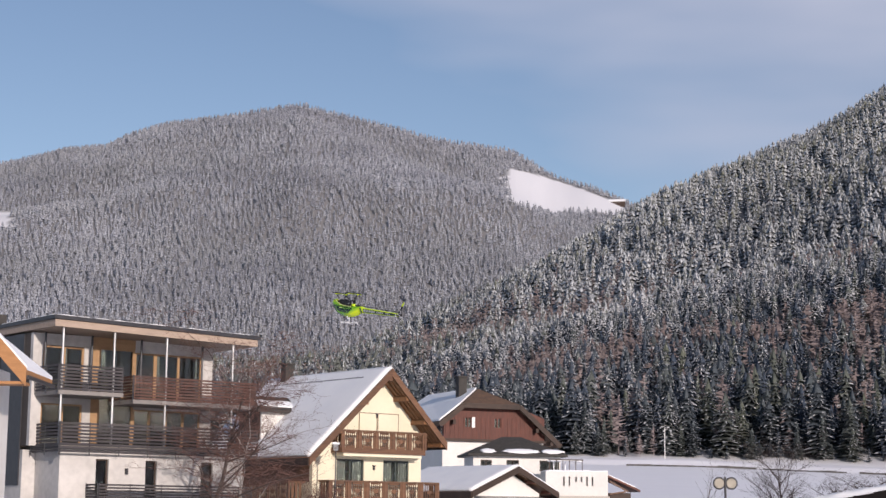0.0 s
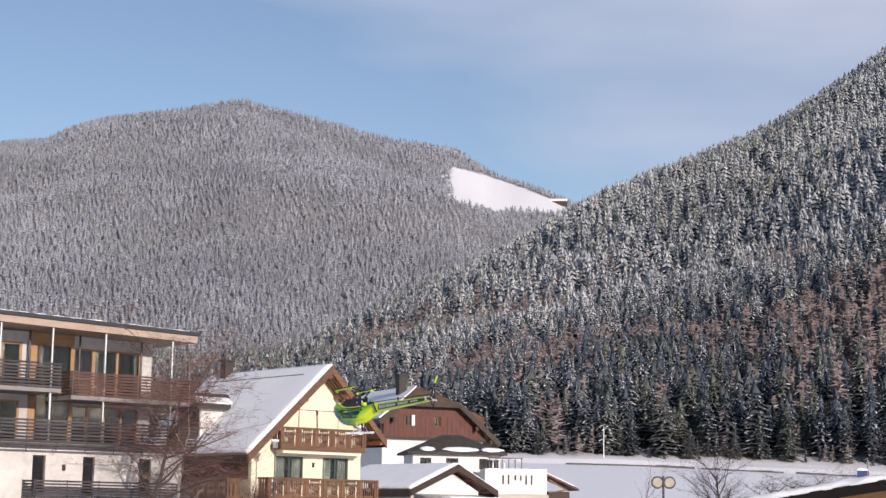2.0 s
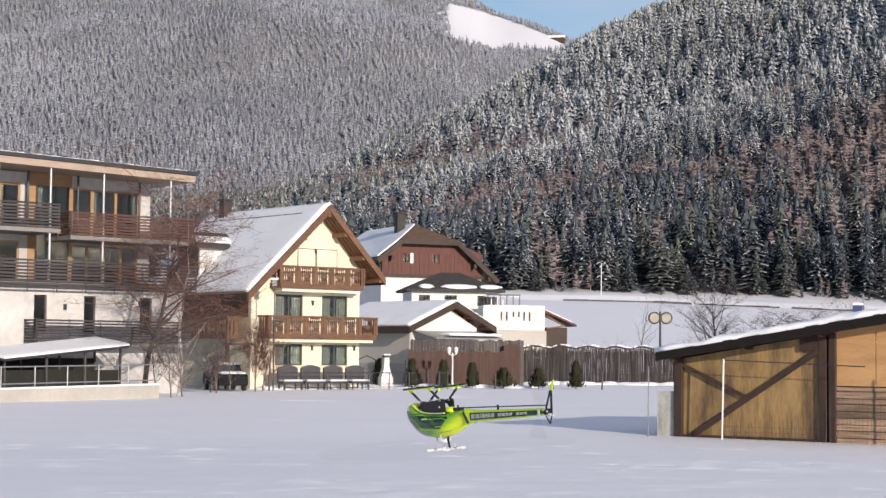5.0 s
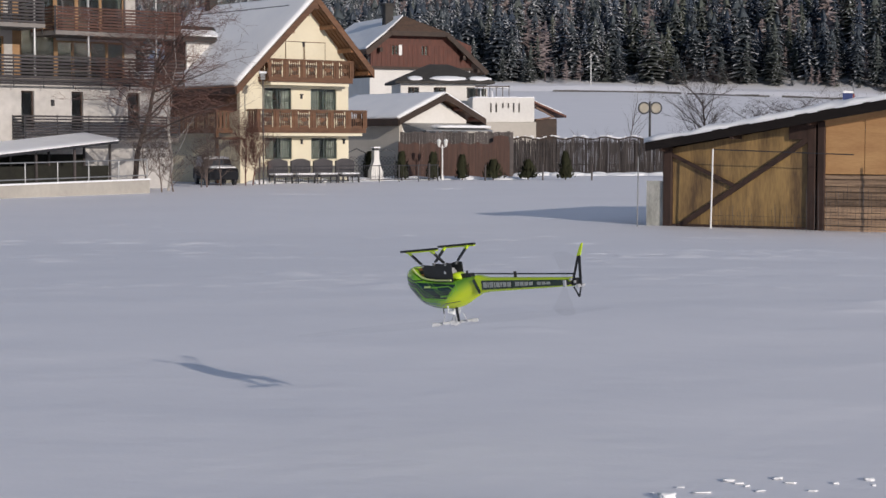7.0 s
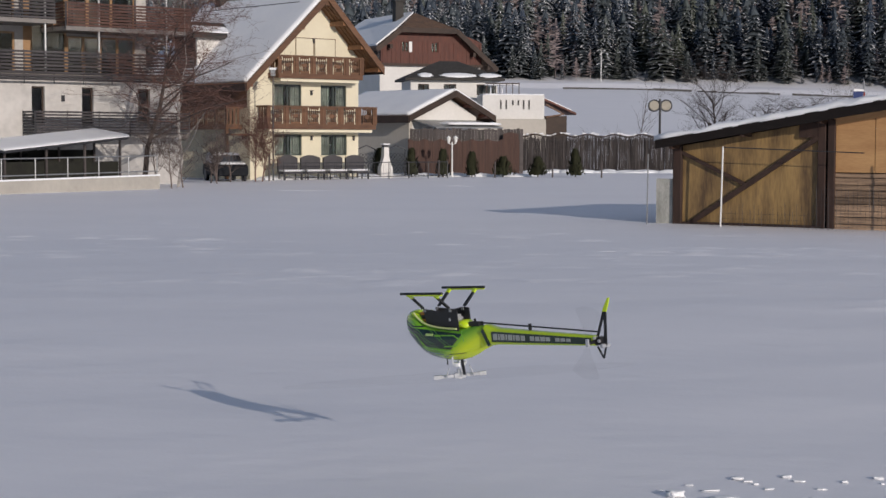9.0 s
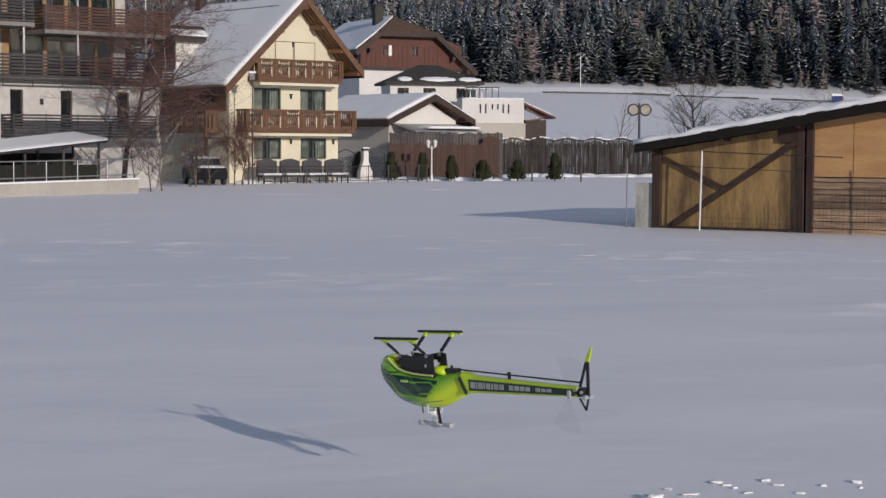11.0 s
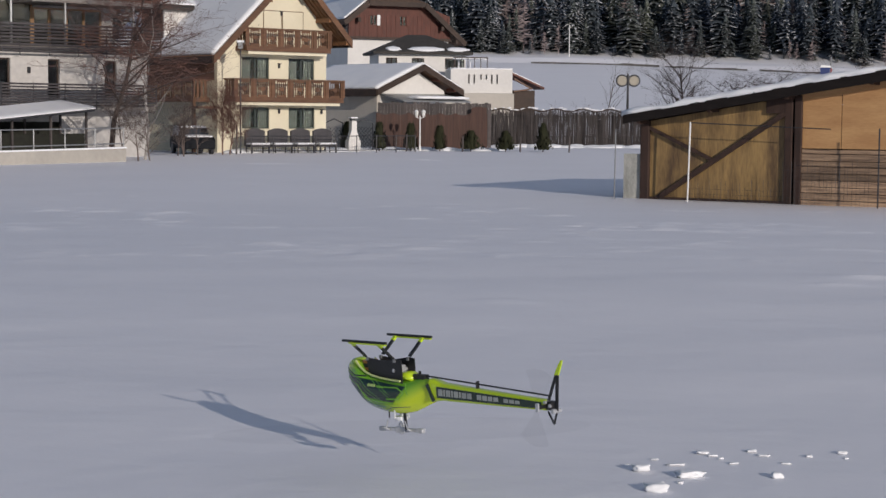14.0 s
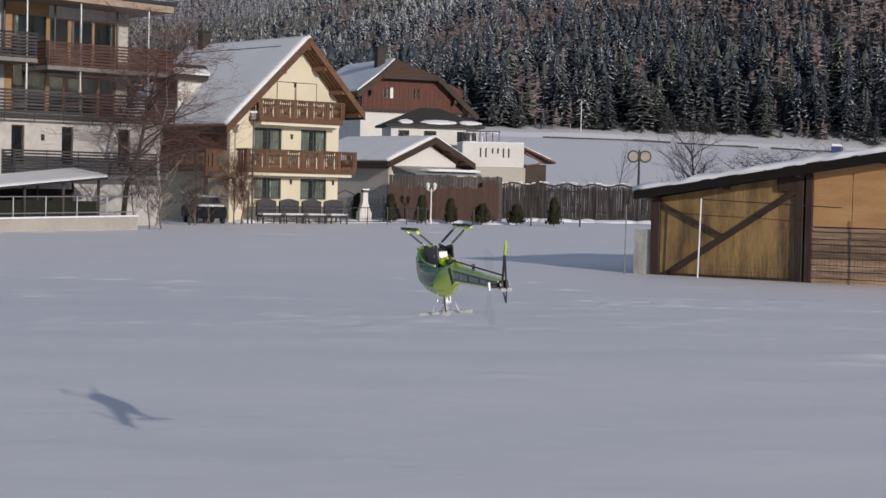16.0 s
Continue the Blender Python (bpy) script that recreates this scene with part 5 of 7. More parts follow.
# ---- fences, lamps and garden things along the field ----
def build_fences():
    br = empty("brown_fence", "brown wooden garden fence with a scalloped top", "fence")
    a, b = Vector((-2.87, 113.5, 0)), Vector((4.37, 115.5, 0))
    n = 7
    d = (b - a) / n
    ang = math.degrees(math.atan2(d.y, d.x))
    FENCE = material("fence_brown", (0.082, 0.038, 0.026), (0.048, 0.023, 0.017), scale=1.5, rough=0.75, stretch=(6, 1, 0.5), vary=0.12)
    w = d.length
    for k in range(n):
        m = 10
        for j in range(m):
            bm = bmesh.new()
            u0, u1 = w * j / m, w * (j + 1) / m - 0.012
            dip = 0.16 * math.sin(math.pi * (j + 0.5) / m) * (1 if k < n - 1 else -0.6)
            z = 2.44 + (0.33 if k == n - 1 else 0.0) - dip
            box(bm, u0, 0.004 * (j % 2), -0.15, u1, 0.03 + 0.004 * (j % 2), z)
            p = part("board", bm, FENCE, br)
            p.matrix_local = Matrix.Translation(a + d * k) @ pose(0, 0, 0, 0, 0, ang)
    for k in range(n + 1):
        bm = bmesh.new()
        rod(bm, a + d * k + Vector((0, 0.06, -0.2)), a + d * k + Vector((0, 0.06, 2.4)), 0.05)
        part("post", bm, FENCE, br)
    g = empty("plank_screen", "grey weathered plank screen behind the brown fence", "fence")
    rng = np.random.default_rng(6)
    for k in range(35):
        x = -2.85 + k * 0.215
        z = 3.1 + rng.uniform(-0.08, 0.06)
        part("plank", bm_box(x, 115.7 + 0.01 * (k % 2), -0.2, x + 0.207, 115.73 + 0.01 * (k % 2), z), WOOD_GREY, g)
    # reed and stake fence under a rope of snow
    r = empty("stake_fence", "grey stake and brushwood fence with snow along its top", "fence")
    bm = bmesh.new()
    for k in range(1500):
        x = 5.0 + k * 0.012 + rng.uniform(-0.02, 0.02)
        lean = rng.normal(0, 0.04)
        rod(bm, (x, 131 + rng.uniform(-0.06, 0.06), -0.2), (x + lean, 131 + rng.uniform(-0.08, 0.08), 2.6 + rng.uniform(-0.3, 0.2)), rng.uniform(0.010, 0.028), seg=3)
    tagged(part("brushwood", bm, WOOD_GREY, r, "grey upright stakes"), kind="stuff")
    for z in (0.7, 2.2):
        part("rail", bm_box(5.0, 131.08, z, 23.0, 131.14, z + 0.09), WOOD_DARK, r)
    bm = bmesh.new()
    for k in range(60):
        x = 5.0 + k * 0.3
        z = 2.72 + 0.10 * math.cos(x * 3.1)
        rod(bm, (x, 131, z), (x + 0.31, 131, 2.72 + 0.10 * math.cos((x + 0.3) * 3.1)), 0.06, seg=6)
    part("top_pole", bm, WOOD_DARK, r)
    bm = bmesh.new()
    for k in range(60):
        x = 5.0 + k * 0.3
        for q in range(2):
            if rng.uniform() < 0.45:
                continue
            bmesh.ops.create_icosphere(bm, subdivisions=1, radius=1, matrix=Matrix.Translation((x + q * 0.15, 131, 2.83 + 0.10 * math.cos(x * 3.1) + rng.uniform(-0.02, 0.04))) @ Matrix.Diagonal((rng.uniform(0.08, 0.24), 0.1, rng.uniform(0.03, 0.075), 1)))
    tagged(part("snow_rope", bm, SNOW, r, "", smooth=True), "lumpy snow along the top", kind="stuff")
    # snow bank at the foot of the far fences
    bm = bmesh.new()
    for k in range(150):
        x = rng.uniform(-11, 22)
        y = np.interp(x, (-11, -6, -3, 4.6, 5.6, 22), (101, 107.5, 111.5, 113.6, 127, 129)) + rng.normal(0, 0.5)
        bmesh.ops.create_icosphere(bm, subdivisions=2, radius=1, matrix=Matrix.Translation((x, y, -0.05)) @ Matrix.Diagonal((rng.uniform(0.5, 1.4), 0.6, rng.uniform(0.12, 0.32), 1)))
    tagged(part("snow_bank", bm, SNOW, None, smooth=True), "heaped snow along the fences", "snow bank", kind="stuff")
    # thin stakes and wire along the field
    for x, y, z in ((2.65, 109.5, 1.0), (-0.88, 109, 1.1), (6.3, 110, 1.0), (9.4, 110, 1.05), (-10.4, 98.6, 1.6), (-5.8, 106, 1.2)):
        bm = bmesh.new()
        rod(bm, (x, y, -0.2), (x + 0.02, y, z), 0.055, seg=7)
        tagged(part("stake", bm, WOOD_GREY), "short grey wooden stake in the snow", "stake", "field stakes")


build_fences()


def build_garden():
    LAMP = material("lamp_globe", (0.75, 0.75, 0.72), (0.65, 0.65, 0.62), scale=5, rough=0.25)
    l = empty("garden_lamp", "white two-armed garden lamp post", "lamp post", pose(-0.04, 110.6, 0))
    bm = bmesh.new()
    rod(bm, (0, 0, -0.2), (0, 0, 0.35), 0.10, 0.07, 10)
    rod(bm, (0, 0, 0.35), (0, 0, 2.25), 0.05, 0.04, 10)
    part("post", bm, PAINT_WHITE, l)
    for s in (-1, 1):
        bm = bmesh.new()
        rod(bm, (0, 0, 2.05), (0.22 * s, 0, 2.15), 0.025)
        rod(bm, (0.22 * s, 0, 2.13), (0.22 * s, 0, 2.2), 0.05)
        part("arm", bm, PAINT_WHITE, l)
        bm = bmesh.new()
        rod(bm, (0.22 * s, 0, 2.2), (0.22 * s, 0, 2.5), 0.09, 0.13, 8)
        part("lantern", bm, LAMP, l)
        bm = bmesh.new()
        rod(bm, (0.22 * s, 0, 2.5), (0.22 * s, 0, 2.62), 0.15, 0.03, 8)
        part("cap", bm, PAINT_WHITE, l)
    HOOD = material("lamp_hood", (0.40, 0.36, 0.29), (0.3, 0.27, 0.22), scale=3, rough=0.35)
    # village street lamp with two round hoods
    s_ = empty("street_lamp", "dark street lamp with two round hoods", "street lamp", pose(15.9, 134, 0))
    bm = bmesh.new()
    rod(bm, (0, 0, 0), (0, 0, 5.55), 0.11, 0.08, 10)
    part("pole", bm, METAL_DARK, s_)
    for s in (-1, 1):
        bm = bmesh.new()
        bmesh.ops.create_cone(bm, cap_ends=True, segments=20, radius1=0.40, radius2=0.36, depth=0.16, matrix=Matrix.Translation((0.46 * s, 0, 5.05)) @ pose(0, 0, 0, 90))
        part("hood", bm, HOOD, s_, "pale round lamp glass")
        bm = bmesh.new()
        n = 16
        for k in range(n):
            a0, a1 = 2 * math.pi * k / n, 2 * math.pi * (k + 1) / n
            rod(bm, (0.46 * s + 0.44 * math.cos(a0), -0.02, 5.05 + 0.44 * math.sin(a0)), (0.46 * s + 0.44 * math.cos(a1), -0.02, 5.05 + 0.44 * math.sin(a1)), 0.045)
        rod(bm, (0, 0, 5.3), (0.46 * s, 0, 5.5), 0.04)
        part("ring", bm, METAL_DARK, s_)
    # tall thin lamp before the chalet
    t = empty("pole_lamp", "thin dark pole lamp with a small lantern", "lamp post", pose(-10.25, 99.4, 0))
    bm = bmesh.new()
    rod(bm, (0, 0, -0.1), (0, 0, 5.95), 0.05, 0.035, 8)
    part("pole", bm, METAL_DARK, t)
    bm = bmesh.new()
    box(bm, -0.13, -0.13, 5.95, 0.13, 0.13, 6.3)
    part("lantern", bm, METAL_GALV, t)
    bm = bmesh.new()
    box(bm, -0.19, -0.19, 6.3, 0.19, 0.19, 6.42)
    part("cap", bm, SNOW, t)
    bm = bmesh.new()
    rod(bm, (-0.02, 0, 3.9), (0.35, 0, 3.95), 0.02)
    part("bracket", bm, METAL_DARK, t)
    # white garden stove with a dark cap
    st = empty("garden_stove", "white masonry garden stove with a dark cap", "stove", pose(-4.2, 108.3, 0, 0, 0, 25) @ Matrix.Diagonal((0.72, 0.72, 0.86, 1)))
    bm = bmesh.new()
    box(bm, -0.55, -0.4, -0.2, 0.55, 0.4, 0.8)
    prism(bm, [(-0.5, 0.8), (0.5, 0.8), (0.24, 1.5), (0.22, 2.2), (-0.22, 2.2), (-0.24, 1.5)], "y", (-0.3, 0.3))
    part("body", bm, PLASTER_WHITE, st)
    bm = bmesh.new()
    box(bm, -0.2, -0.25, 2.2, 0.2, 0.25, 2.38)
    part("flue", bm, METAL_DARK, st)
    bm = bmesh.new()
    box(bm, -0.3, -0.35, 2.38, 0.3, 0.35, 2.46)
    part("cap", bm, SNOW, st)
    # arched trellis panels
    for x in (-5.75, -3.75):
        p = empty("trellis", "black arched metal trellis panel", "trellis", pose(x * 0.945 - 0.55, 109.5, 0, 0, 0, 8), "garden trellises")
        bm = bmesh.new()
        pts = [(0, 0, -0.1), (0, 0, 1.75), (0.55, 0, 2.0), (1.1, 0, 1.75), (1.1, 0, -0.1)]
        for a, b in zip(pts, pts[1:]):
            rod(bm, a, b, 0.035)
        part("frame", bm, METAL_DARK, p)
        bm = bmesh.new()
        for k in range(-4, 8):
            a, b = Vector((max(0, 0.22 * k), 0, 0.2 + max(0, -0.22 * k) * 1.2)), None
            e = min(1.1, 0.22 * k + 1.1)
            if e > a.x:
                rod(bm, a, (e, 0, a.z + (e - a.x) * 1.2), 0.012, seg=4)
                rod(bm, (1.1 - a.x, 0, a.z), (1.1 - e, 0, a.z + (e - a.x) * 1.2), 0.012, seg=4)
        part("lattice", bm, METAL_DARK, p)
    # covered garden seats in a row before the chalet, and the terrace railing
    COVER = material("seat_cover", (0.075, 0.07, 0.075), (0.045, 0.042, 0.045), scale=2, rough=0.8)
    for k in range(4):
        u = 1.3 + k * 1.62
        m = pose(-11.84, 101.66, 0, 0, 0, 40) @ pose(u, -2.0, 0)
        c = empty("garden_bench", "dark covered garden bench with an arched back", "bench", m, "seats before the chalet")
        bm = bmesh.new()
        prof = [(-0.68, 0.4)] + [(-0.68 + 1.36 * i / 8, 1.28 + 0.16 * math.sin(math.pi * i / 8)) for i in range(9)] + [(0.68, 0.4)]
        prism(bm, prof, "y", (0, 0.14))
        part("backrest", bm, COVER, c)
        part("seat", bm_box(-0.68, -0.6, 0.36, 0.68, 0, 0.5), COVER, c)
        part("seat_snow", bm_box(-0.64, -0.58, 0.502, 0.64, -0.02, 0.6), SNOW, c)
        for sx in (-0.6, 0.55):
            for sy in (-0.55, 0.05):
                part("leg", bm_box(sx, sy, -0.1, sx + 0.06, sy + 0.06, 0.36), COVER, c)
    rl = empty("terrace_railing", "dark thin-barred terrace railing", "railing", pose(-11.84, 101.66, 0, 0, 0, 40) @ pose(0.4, -2.9, 0))
    for z in (0.15, 1.0):
        bm = bmesh.new()
        rod(bm, (0, 0, z), (12.2, 0, z), 0.025)
        part("rail", bm, METAL_DARK, rl)
    for k in range(9):
        bm = bmesh.new()
        rod(bm, (k * 1.525, 0, -0.1), (k * 1.525, 0, 1.05), 0.03)
        part("post", bm, METAL_DARK, rl)
    bm = bmesh.new()
    for k in range(90):
        rod(bm, (0.1 + k * 0.134, 0, 0.15), (0.1 + k * 0.134, 0, 1.0), 0.009, seg=4)
    part("infill", bm, METAL_DARK, rl)
    # parked car behind the shrubs
    CARP = material("car_paint", (0.012, 0.014, 0.018), (0.009, 0.010, 0.014), scale=2, rough=0.65)
    CARP.node_tree.nodes["Principled BSDF"].inputs["Specular IOR Level"].default_value = 0.15
    c = empty("parked_car", "dark parked estate car with snow on roof and bonnet", "car", pose(-12.9, 98.6, 0, 0, 0, -70))
    bm = bmesh.new()
    prism(bm, [(-2.1, 0.3), (2.1, 0.3), (2.15, 0.75), (1.95, 0.95), (1.15, 1.0), (-1.9, 1.0), (-2.1, 0.8)], "y", (-0.85, 0.85))
    part("body", bm, CARP, c, bevel=0.05)
    bm = bmesh.new()
    prism(bm, [(-1.95, 1.0), (1.1, 1.0), (0.45, 1.45), (-1.5, 1.47)], "y", (-0.74, 0.74))
    part("cabin", bm, GLASS, c, "dark car windows")
    bm = bmesh.new()
    prism(bm, [(-1.52, 1.475), (0.45, 1.455), (0.4, 1.56), (-1.45, 1.58)], "y", (-0.72, 0.72))
    part("roof_snow", bm, SNOW, c)
    bm = bmesh.new()
    prism(bm, [(1.1, 1.003), (1.95, 0.955), (1.9, 1.03), (1.1, 1.09)], "y", (-0.72, 0.72))
    part("bonnet_snow", bm, SNOW, c)
    for x in (-1.35, 1.3):
        for y in (-0.86, 0.70):
            bm = bmesh.new()
            rod(bm, (x, y, 0.31), (x, y + 0.18, 0.31), 0.32, seg=16)
            w = part("tyre", bm, METAL_DARK, c)
            bm = bmesh.new()
            rod(bm, (x, y - 0.01, 0.31), (x, y + 0.19, 0.31), 0.19, seg=10)
            part("rim", bm, METAL_DARK, w)
    # banner beyond the barn
    s = empty("banner", "blue and red banner on a thin pole beyond the barn", "banner", pose(24.7, 105, 0))
    bm = bmesh.new()
    rod(bm, (0, 0, 0), (0, 0.06, 6.0), 0.05)
    part("pole", bm, METAL_GALV, s)
    BLUE, RED = material("cloth_blue", (0.03, 0.05, 0.16), rough=0.8), material("cloth_red", (0.28, 0.07, 0.07), rough=0.8)
    for nm, mt, prof in (("blue_field", BLUE, [(-0.62, 3.9), (-0.18, 3.9), (-0.06, 5.35), (-0.66, 5.35)]), ("red_field", RED, [(-0.12, 4.4), (0.02, 4.4), (0.06, 5.3), (-0.02, 5.3)]),
                         ("white_top", PAINT_WHITE, [(-0.66, 5.354), (0.0, 5.354), (-0.02, 5.46), (-0.6, 5.5)])):
        bm = bmesh.new()
        prism(bm, prof, "y", (-0.02, 0.02))
        part(nm, bm, mt, s)
    # low stone edging where the far field meets the bank
    fw = empty("field_wall", "low dark stone edging along the far snowy bank", "field wall")
    STONE = material("stone_dark", (0.10, 0.095, 0.09), (0.05, 0.047, 0.045), scale=0.8, rough=0.9, bump=0.3, vary=0.2)
    rng = np.random.default_rng(9)
    az = 3.6
    while az < 14.5:
        da = rng.uniform(0.2, 0.9)
        a, b = (Vector((408 * math.sin(radians(q)), 408 * math.cos(radians(q)), 0)) for q in (az, az + da))
        for p in (a, b):
            p.z = float(height(p.x, p.y)) + rng.uniform(-0.05, 0.15)
        bm = bmesh.new()
        beam(bm, a, b, 0.5, rng.uniform(0.45, 0.8))
        part("stone_run", bm, STONE, fw)
        az += da + (rng.uniform(0.0, 0.5) if rng.uniform() < 0.3 else 0.0)
    # pale mast at the forest edge
    bm = bmesh.new()
    rod(bm, (35.4, 418, 13), (35.4, 418, 24.0), 0.13, 0.08, 8)
    tagged(part("forest_mast", bm, PAINT_WHITE), "pale slim mast before the forest edge", "mast")


build_garden()


# ---- farm buildings on the mountainside ----
def build_hut(x, y, w, d, hh, turn, label):
    z = float(height(x, y))
    h = empty("mountain_hut", label, "hut", pose(x, y, z, 0, 0, turn))
    part("wall", bm_box(-w / 2, -d / 2, -6, w / 2, d / 2, hh), WOOD_DARK, h)
    bm = bmesh.new()
    prism(bm, [(-d / 2 - 1, hh - 0.5), (0, hh + d * 0.35), (d / 2 + 1, hh - 0.5), (d / 2 + 1, hh + 0.1), (0, hh + d * 0.35 + 0.8), (-d / 2 - 1, hh + 0.1)], "x", (-w / 2 - 1, w / 2 + 1))
    part("snow_roof", bm, SNOW, h)


def at(az, r):
    return r * math.sin(radians(az)), r * math.cos(radians(az))


build_hut(*at(-7.2, 1420), 22, 9, 7, 12, "long farm building under a snowy roof on the slope")
build_hut(*at(3.32, 3500), 34, 14, 5, -10, "dark hut with a snowy roof on the alp")


# ---- snow lumps, drifts and broken crust on the field ----
def snow_lump(name, x, y, w, d, hh, seed, label, turn=0, jag=0.42):
    bm = bmesh.new()
    bmesh.ops.create_icosphere(bm, subdivisions=3, radius=0.5)
    rng = np.random.default_rng(seed)
    off = Vector(rng.uniform(0, 50, 3))
    for v in bm.verts:
        p = v.co.copy()
        p = Vector([math.copysign(abs(c * 2) ** 0.6 / 2, c) for c in p])
        p *= 1 + jag * noise.noise(p * 3.2 + off) + jag * 0.5 * noise.noise(p * 8 + off)
        v.co = Vector((p.x * w, p.y * d, max(p.z, -0.3) * hh + hh * 0.35))
    ob = part(name, bm, SNOW, None, smooth=True)
    ob.matrix_world = pose(x, y, float(height(x, y)), 0, 0, turn)
    return tagged(ob, label, "snow lump", "broken snow crust")


for i, (x, y, w, d, hh) in enumerate(((0.98, 7.02, 0.105, 0.08, 0.05), (0.965, 7.44, 0.085, 0.07, 0.04), (1.16, 7.31, 0.13, 0.08, 0.04), (1.53, 7.30, 0.052, 0.05, 0.036),
                                      (1.94, 7.84, 0.05, 0.04, 0.02), (1.10, 7.18, 0.03, 0.03, 0.012), (1.30, 7.83, 0.06, 0.05, 0.016), (1.335, 7.77, 0.05, 0.03, 0.011), (1.40, 7.60, 0.05, 0.03, 0.009),
                                      (1.53, 7.88, 0.05, 0.04, 0.014), (1.57, 7.78, 0.06, 0.03, 0.010), (1.63, 7.60, 0.05, 0.03, 0.009), (1.77, 7.76, 0.035, 0.03, 0.014), (1.14, 7.56, 0.09, 0.03, 0.010),
                                      (1.36, 7.70, 0.03, 0.02, 0.012), (1.93, 7.72, 0.02, 0.02, 0.010), (1.06, 7.68, 0.04, 0.02, 0.008), (0.92, 7.55, 0.015, 0.015, 0.008))):
    snow_lump("snow_lump", x, y, w * 0.9, d * 0.9, hh * 0.8, i + 5, "broken lump of crusted snow lying on the field", 20 * math.sin(i))


def build_drifts():
    rng = np.random.default_rng(12)
    bm = bmesh.new()
    for k in range(40):
        y = rng.uniform(19, 36) if k < 20 else rng.uniform(34, 90)
        x = rng.uniform(-0.22, 0.2) * y
        s = rng.uniform(0.15, 0.85) * (0.4 + y / 45)
        q = 4 if rng.uniform() < 0.5 else 1
        for j in range(q):
            dx, dy = (rng.normal(0, s * 0.5), rng.normal(0, s * 0.25)) if q > 1 else (0, 0)
            bmesh.ops.create_icosphere(bm, subdivisions=3, radius=1, matrix=Matrix.Translation((x + dx, y + dy, float(height(x + dx, y + dy)) - 0.008)) @ pose(0, 0, 0, 0, 0, rng.uniform(-14, 14))
                                       @ Matrix.Diagonal((s * rng.uniform(0.35, 0.7), s * rng.uniform(0.2, 0.35), 0.010 + 0.009 * s, 1)))
    for v in bm.verts:
        p = v.co.copy()
        v.co.z += 0.004 * noise.noise(p * 6.0)
        v.co.x += 0.18 * noise.noise(p * 2.6) + 0.05 * noise.noise(p * 8.0)
        v.co.y += 0.13 * noise.noise(p * 2.3 + Vector((9, 9, 9))) + 0.05 * noise.noise(p * 7.0)
    tagged(part("snow_drift", bm, bpy.data.materials["snow_ground"], None, smooth=True), "low wind-blown drifts scattered over the snowfield", "snow drifts", kind="stuff")


build_drifts()


# ---- bare trees, shrubs and clipped conifers ----
def branching(rng, height_m, spread, levels, kids, trunk_r, droop=0.0, up=0.55):
    """Tapered limbs of a bare tree: a list of (start, end, radius, radius, level)."""
    segs = []

    def grow(p, d, ln, r, lev):
        n = 4 if lev == 0 else 3
        pts = [p]
        for k in range(n):
            d = (d + Vector(rng.normal(0, 0.12 + 0.05 * lev, 3)) + Vector((0, 0, 0.05 - droop * lev))).normalized()
            q = pts[-1] + d * (ln / n)
            segs.append((pts[-1], q, r * (1 - 0.75 * k / n), r * (1 - 0.75 * (k + 1) / n), lev))
            pts.append(q)
        if lev < levels:
            for k in range(kids[lev]):
                f = 0.25 + 0.75 * (k + rng.uniform(0, 1)) / kids[lev]
                i = min(n - 1, int(f * n))
                s = pts[i].lerp(pts[i + 1], f * n - i)
                a = rng.uniform(0, 6.283)
                side = Vector((math.cos(a), math.sin(a), rng.uniform(-0.1, up)))
                nd = (d * 0.35 + side * spread).normalized()
                grow(s, nd, ln * rng.uniform(0.38, 0.62), max(r * 0.42 * (1 - 0.5 * f), 0.0062), lev + 1)

    grow(Vector((0, 0, -0.2)), Vector((0, 0, 1)), height_m, trunk_r, 0)
    return segs


def bare_tree(name, x, y, hgt, label, seed, spread=0.9, kids=(13, 7, 5), trunk_r=0.14, bark=None, twig=None, lean=0, category="tree", droop=0.0, up=0.55, z=None):
    rng = np.random.default_rng(seed)
    t = empty(name, label, category, pose(x, y, float(height(x, y)) if z is None else z, 0, lean, 0))
    segs = branching(rng, hgt, spread, len(kids), kids, trunk_r, droop, up)
    for nm, pick, mat, sides in (("trunk", lambda l: l <= 1, bark or BARK, 6), ("crown", lambda l: l >= 2, twig or TWIG, 3)):
        V, F = [], []
        for p, q, r0, r1, lev in segs:
            if not pick(lev):
                continue
            d = (q - p).normalized()
            a = d.orthogonal().normalized()
            b = d.cross(a)
            base = len(V)
            for c, r in ((p, r0), (q, max(r1, 0.004))):
                for k in range(sides):
                    an = 6.283 * k / sides
                    V.append(tuple(c + (a * math.cos(an) + b * math.sin(an)) * r))
            for k in range(sides):
                n = (k + 1) % sides
                F.append((base + k, base + n, base + sides + n, base + sides + k))
        me = bpy.data.meshes.new(nm)
        me.from_pydata(V, [], F)
        me.materials.append(mat)
        ob = new(nm, me)
        ob.parent = t
        if nm == "crown":
            tagged(ob, "fine reddish-brown bare twigs")
    return t


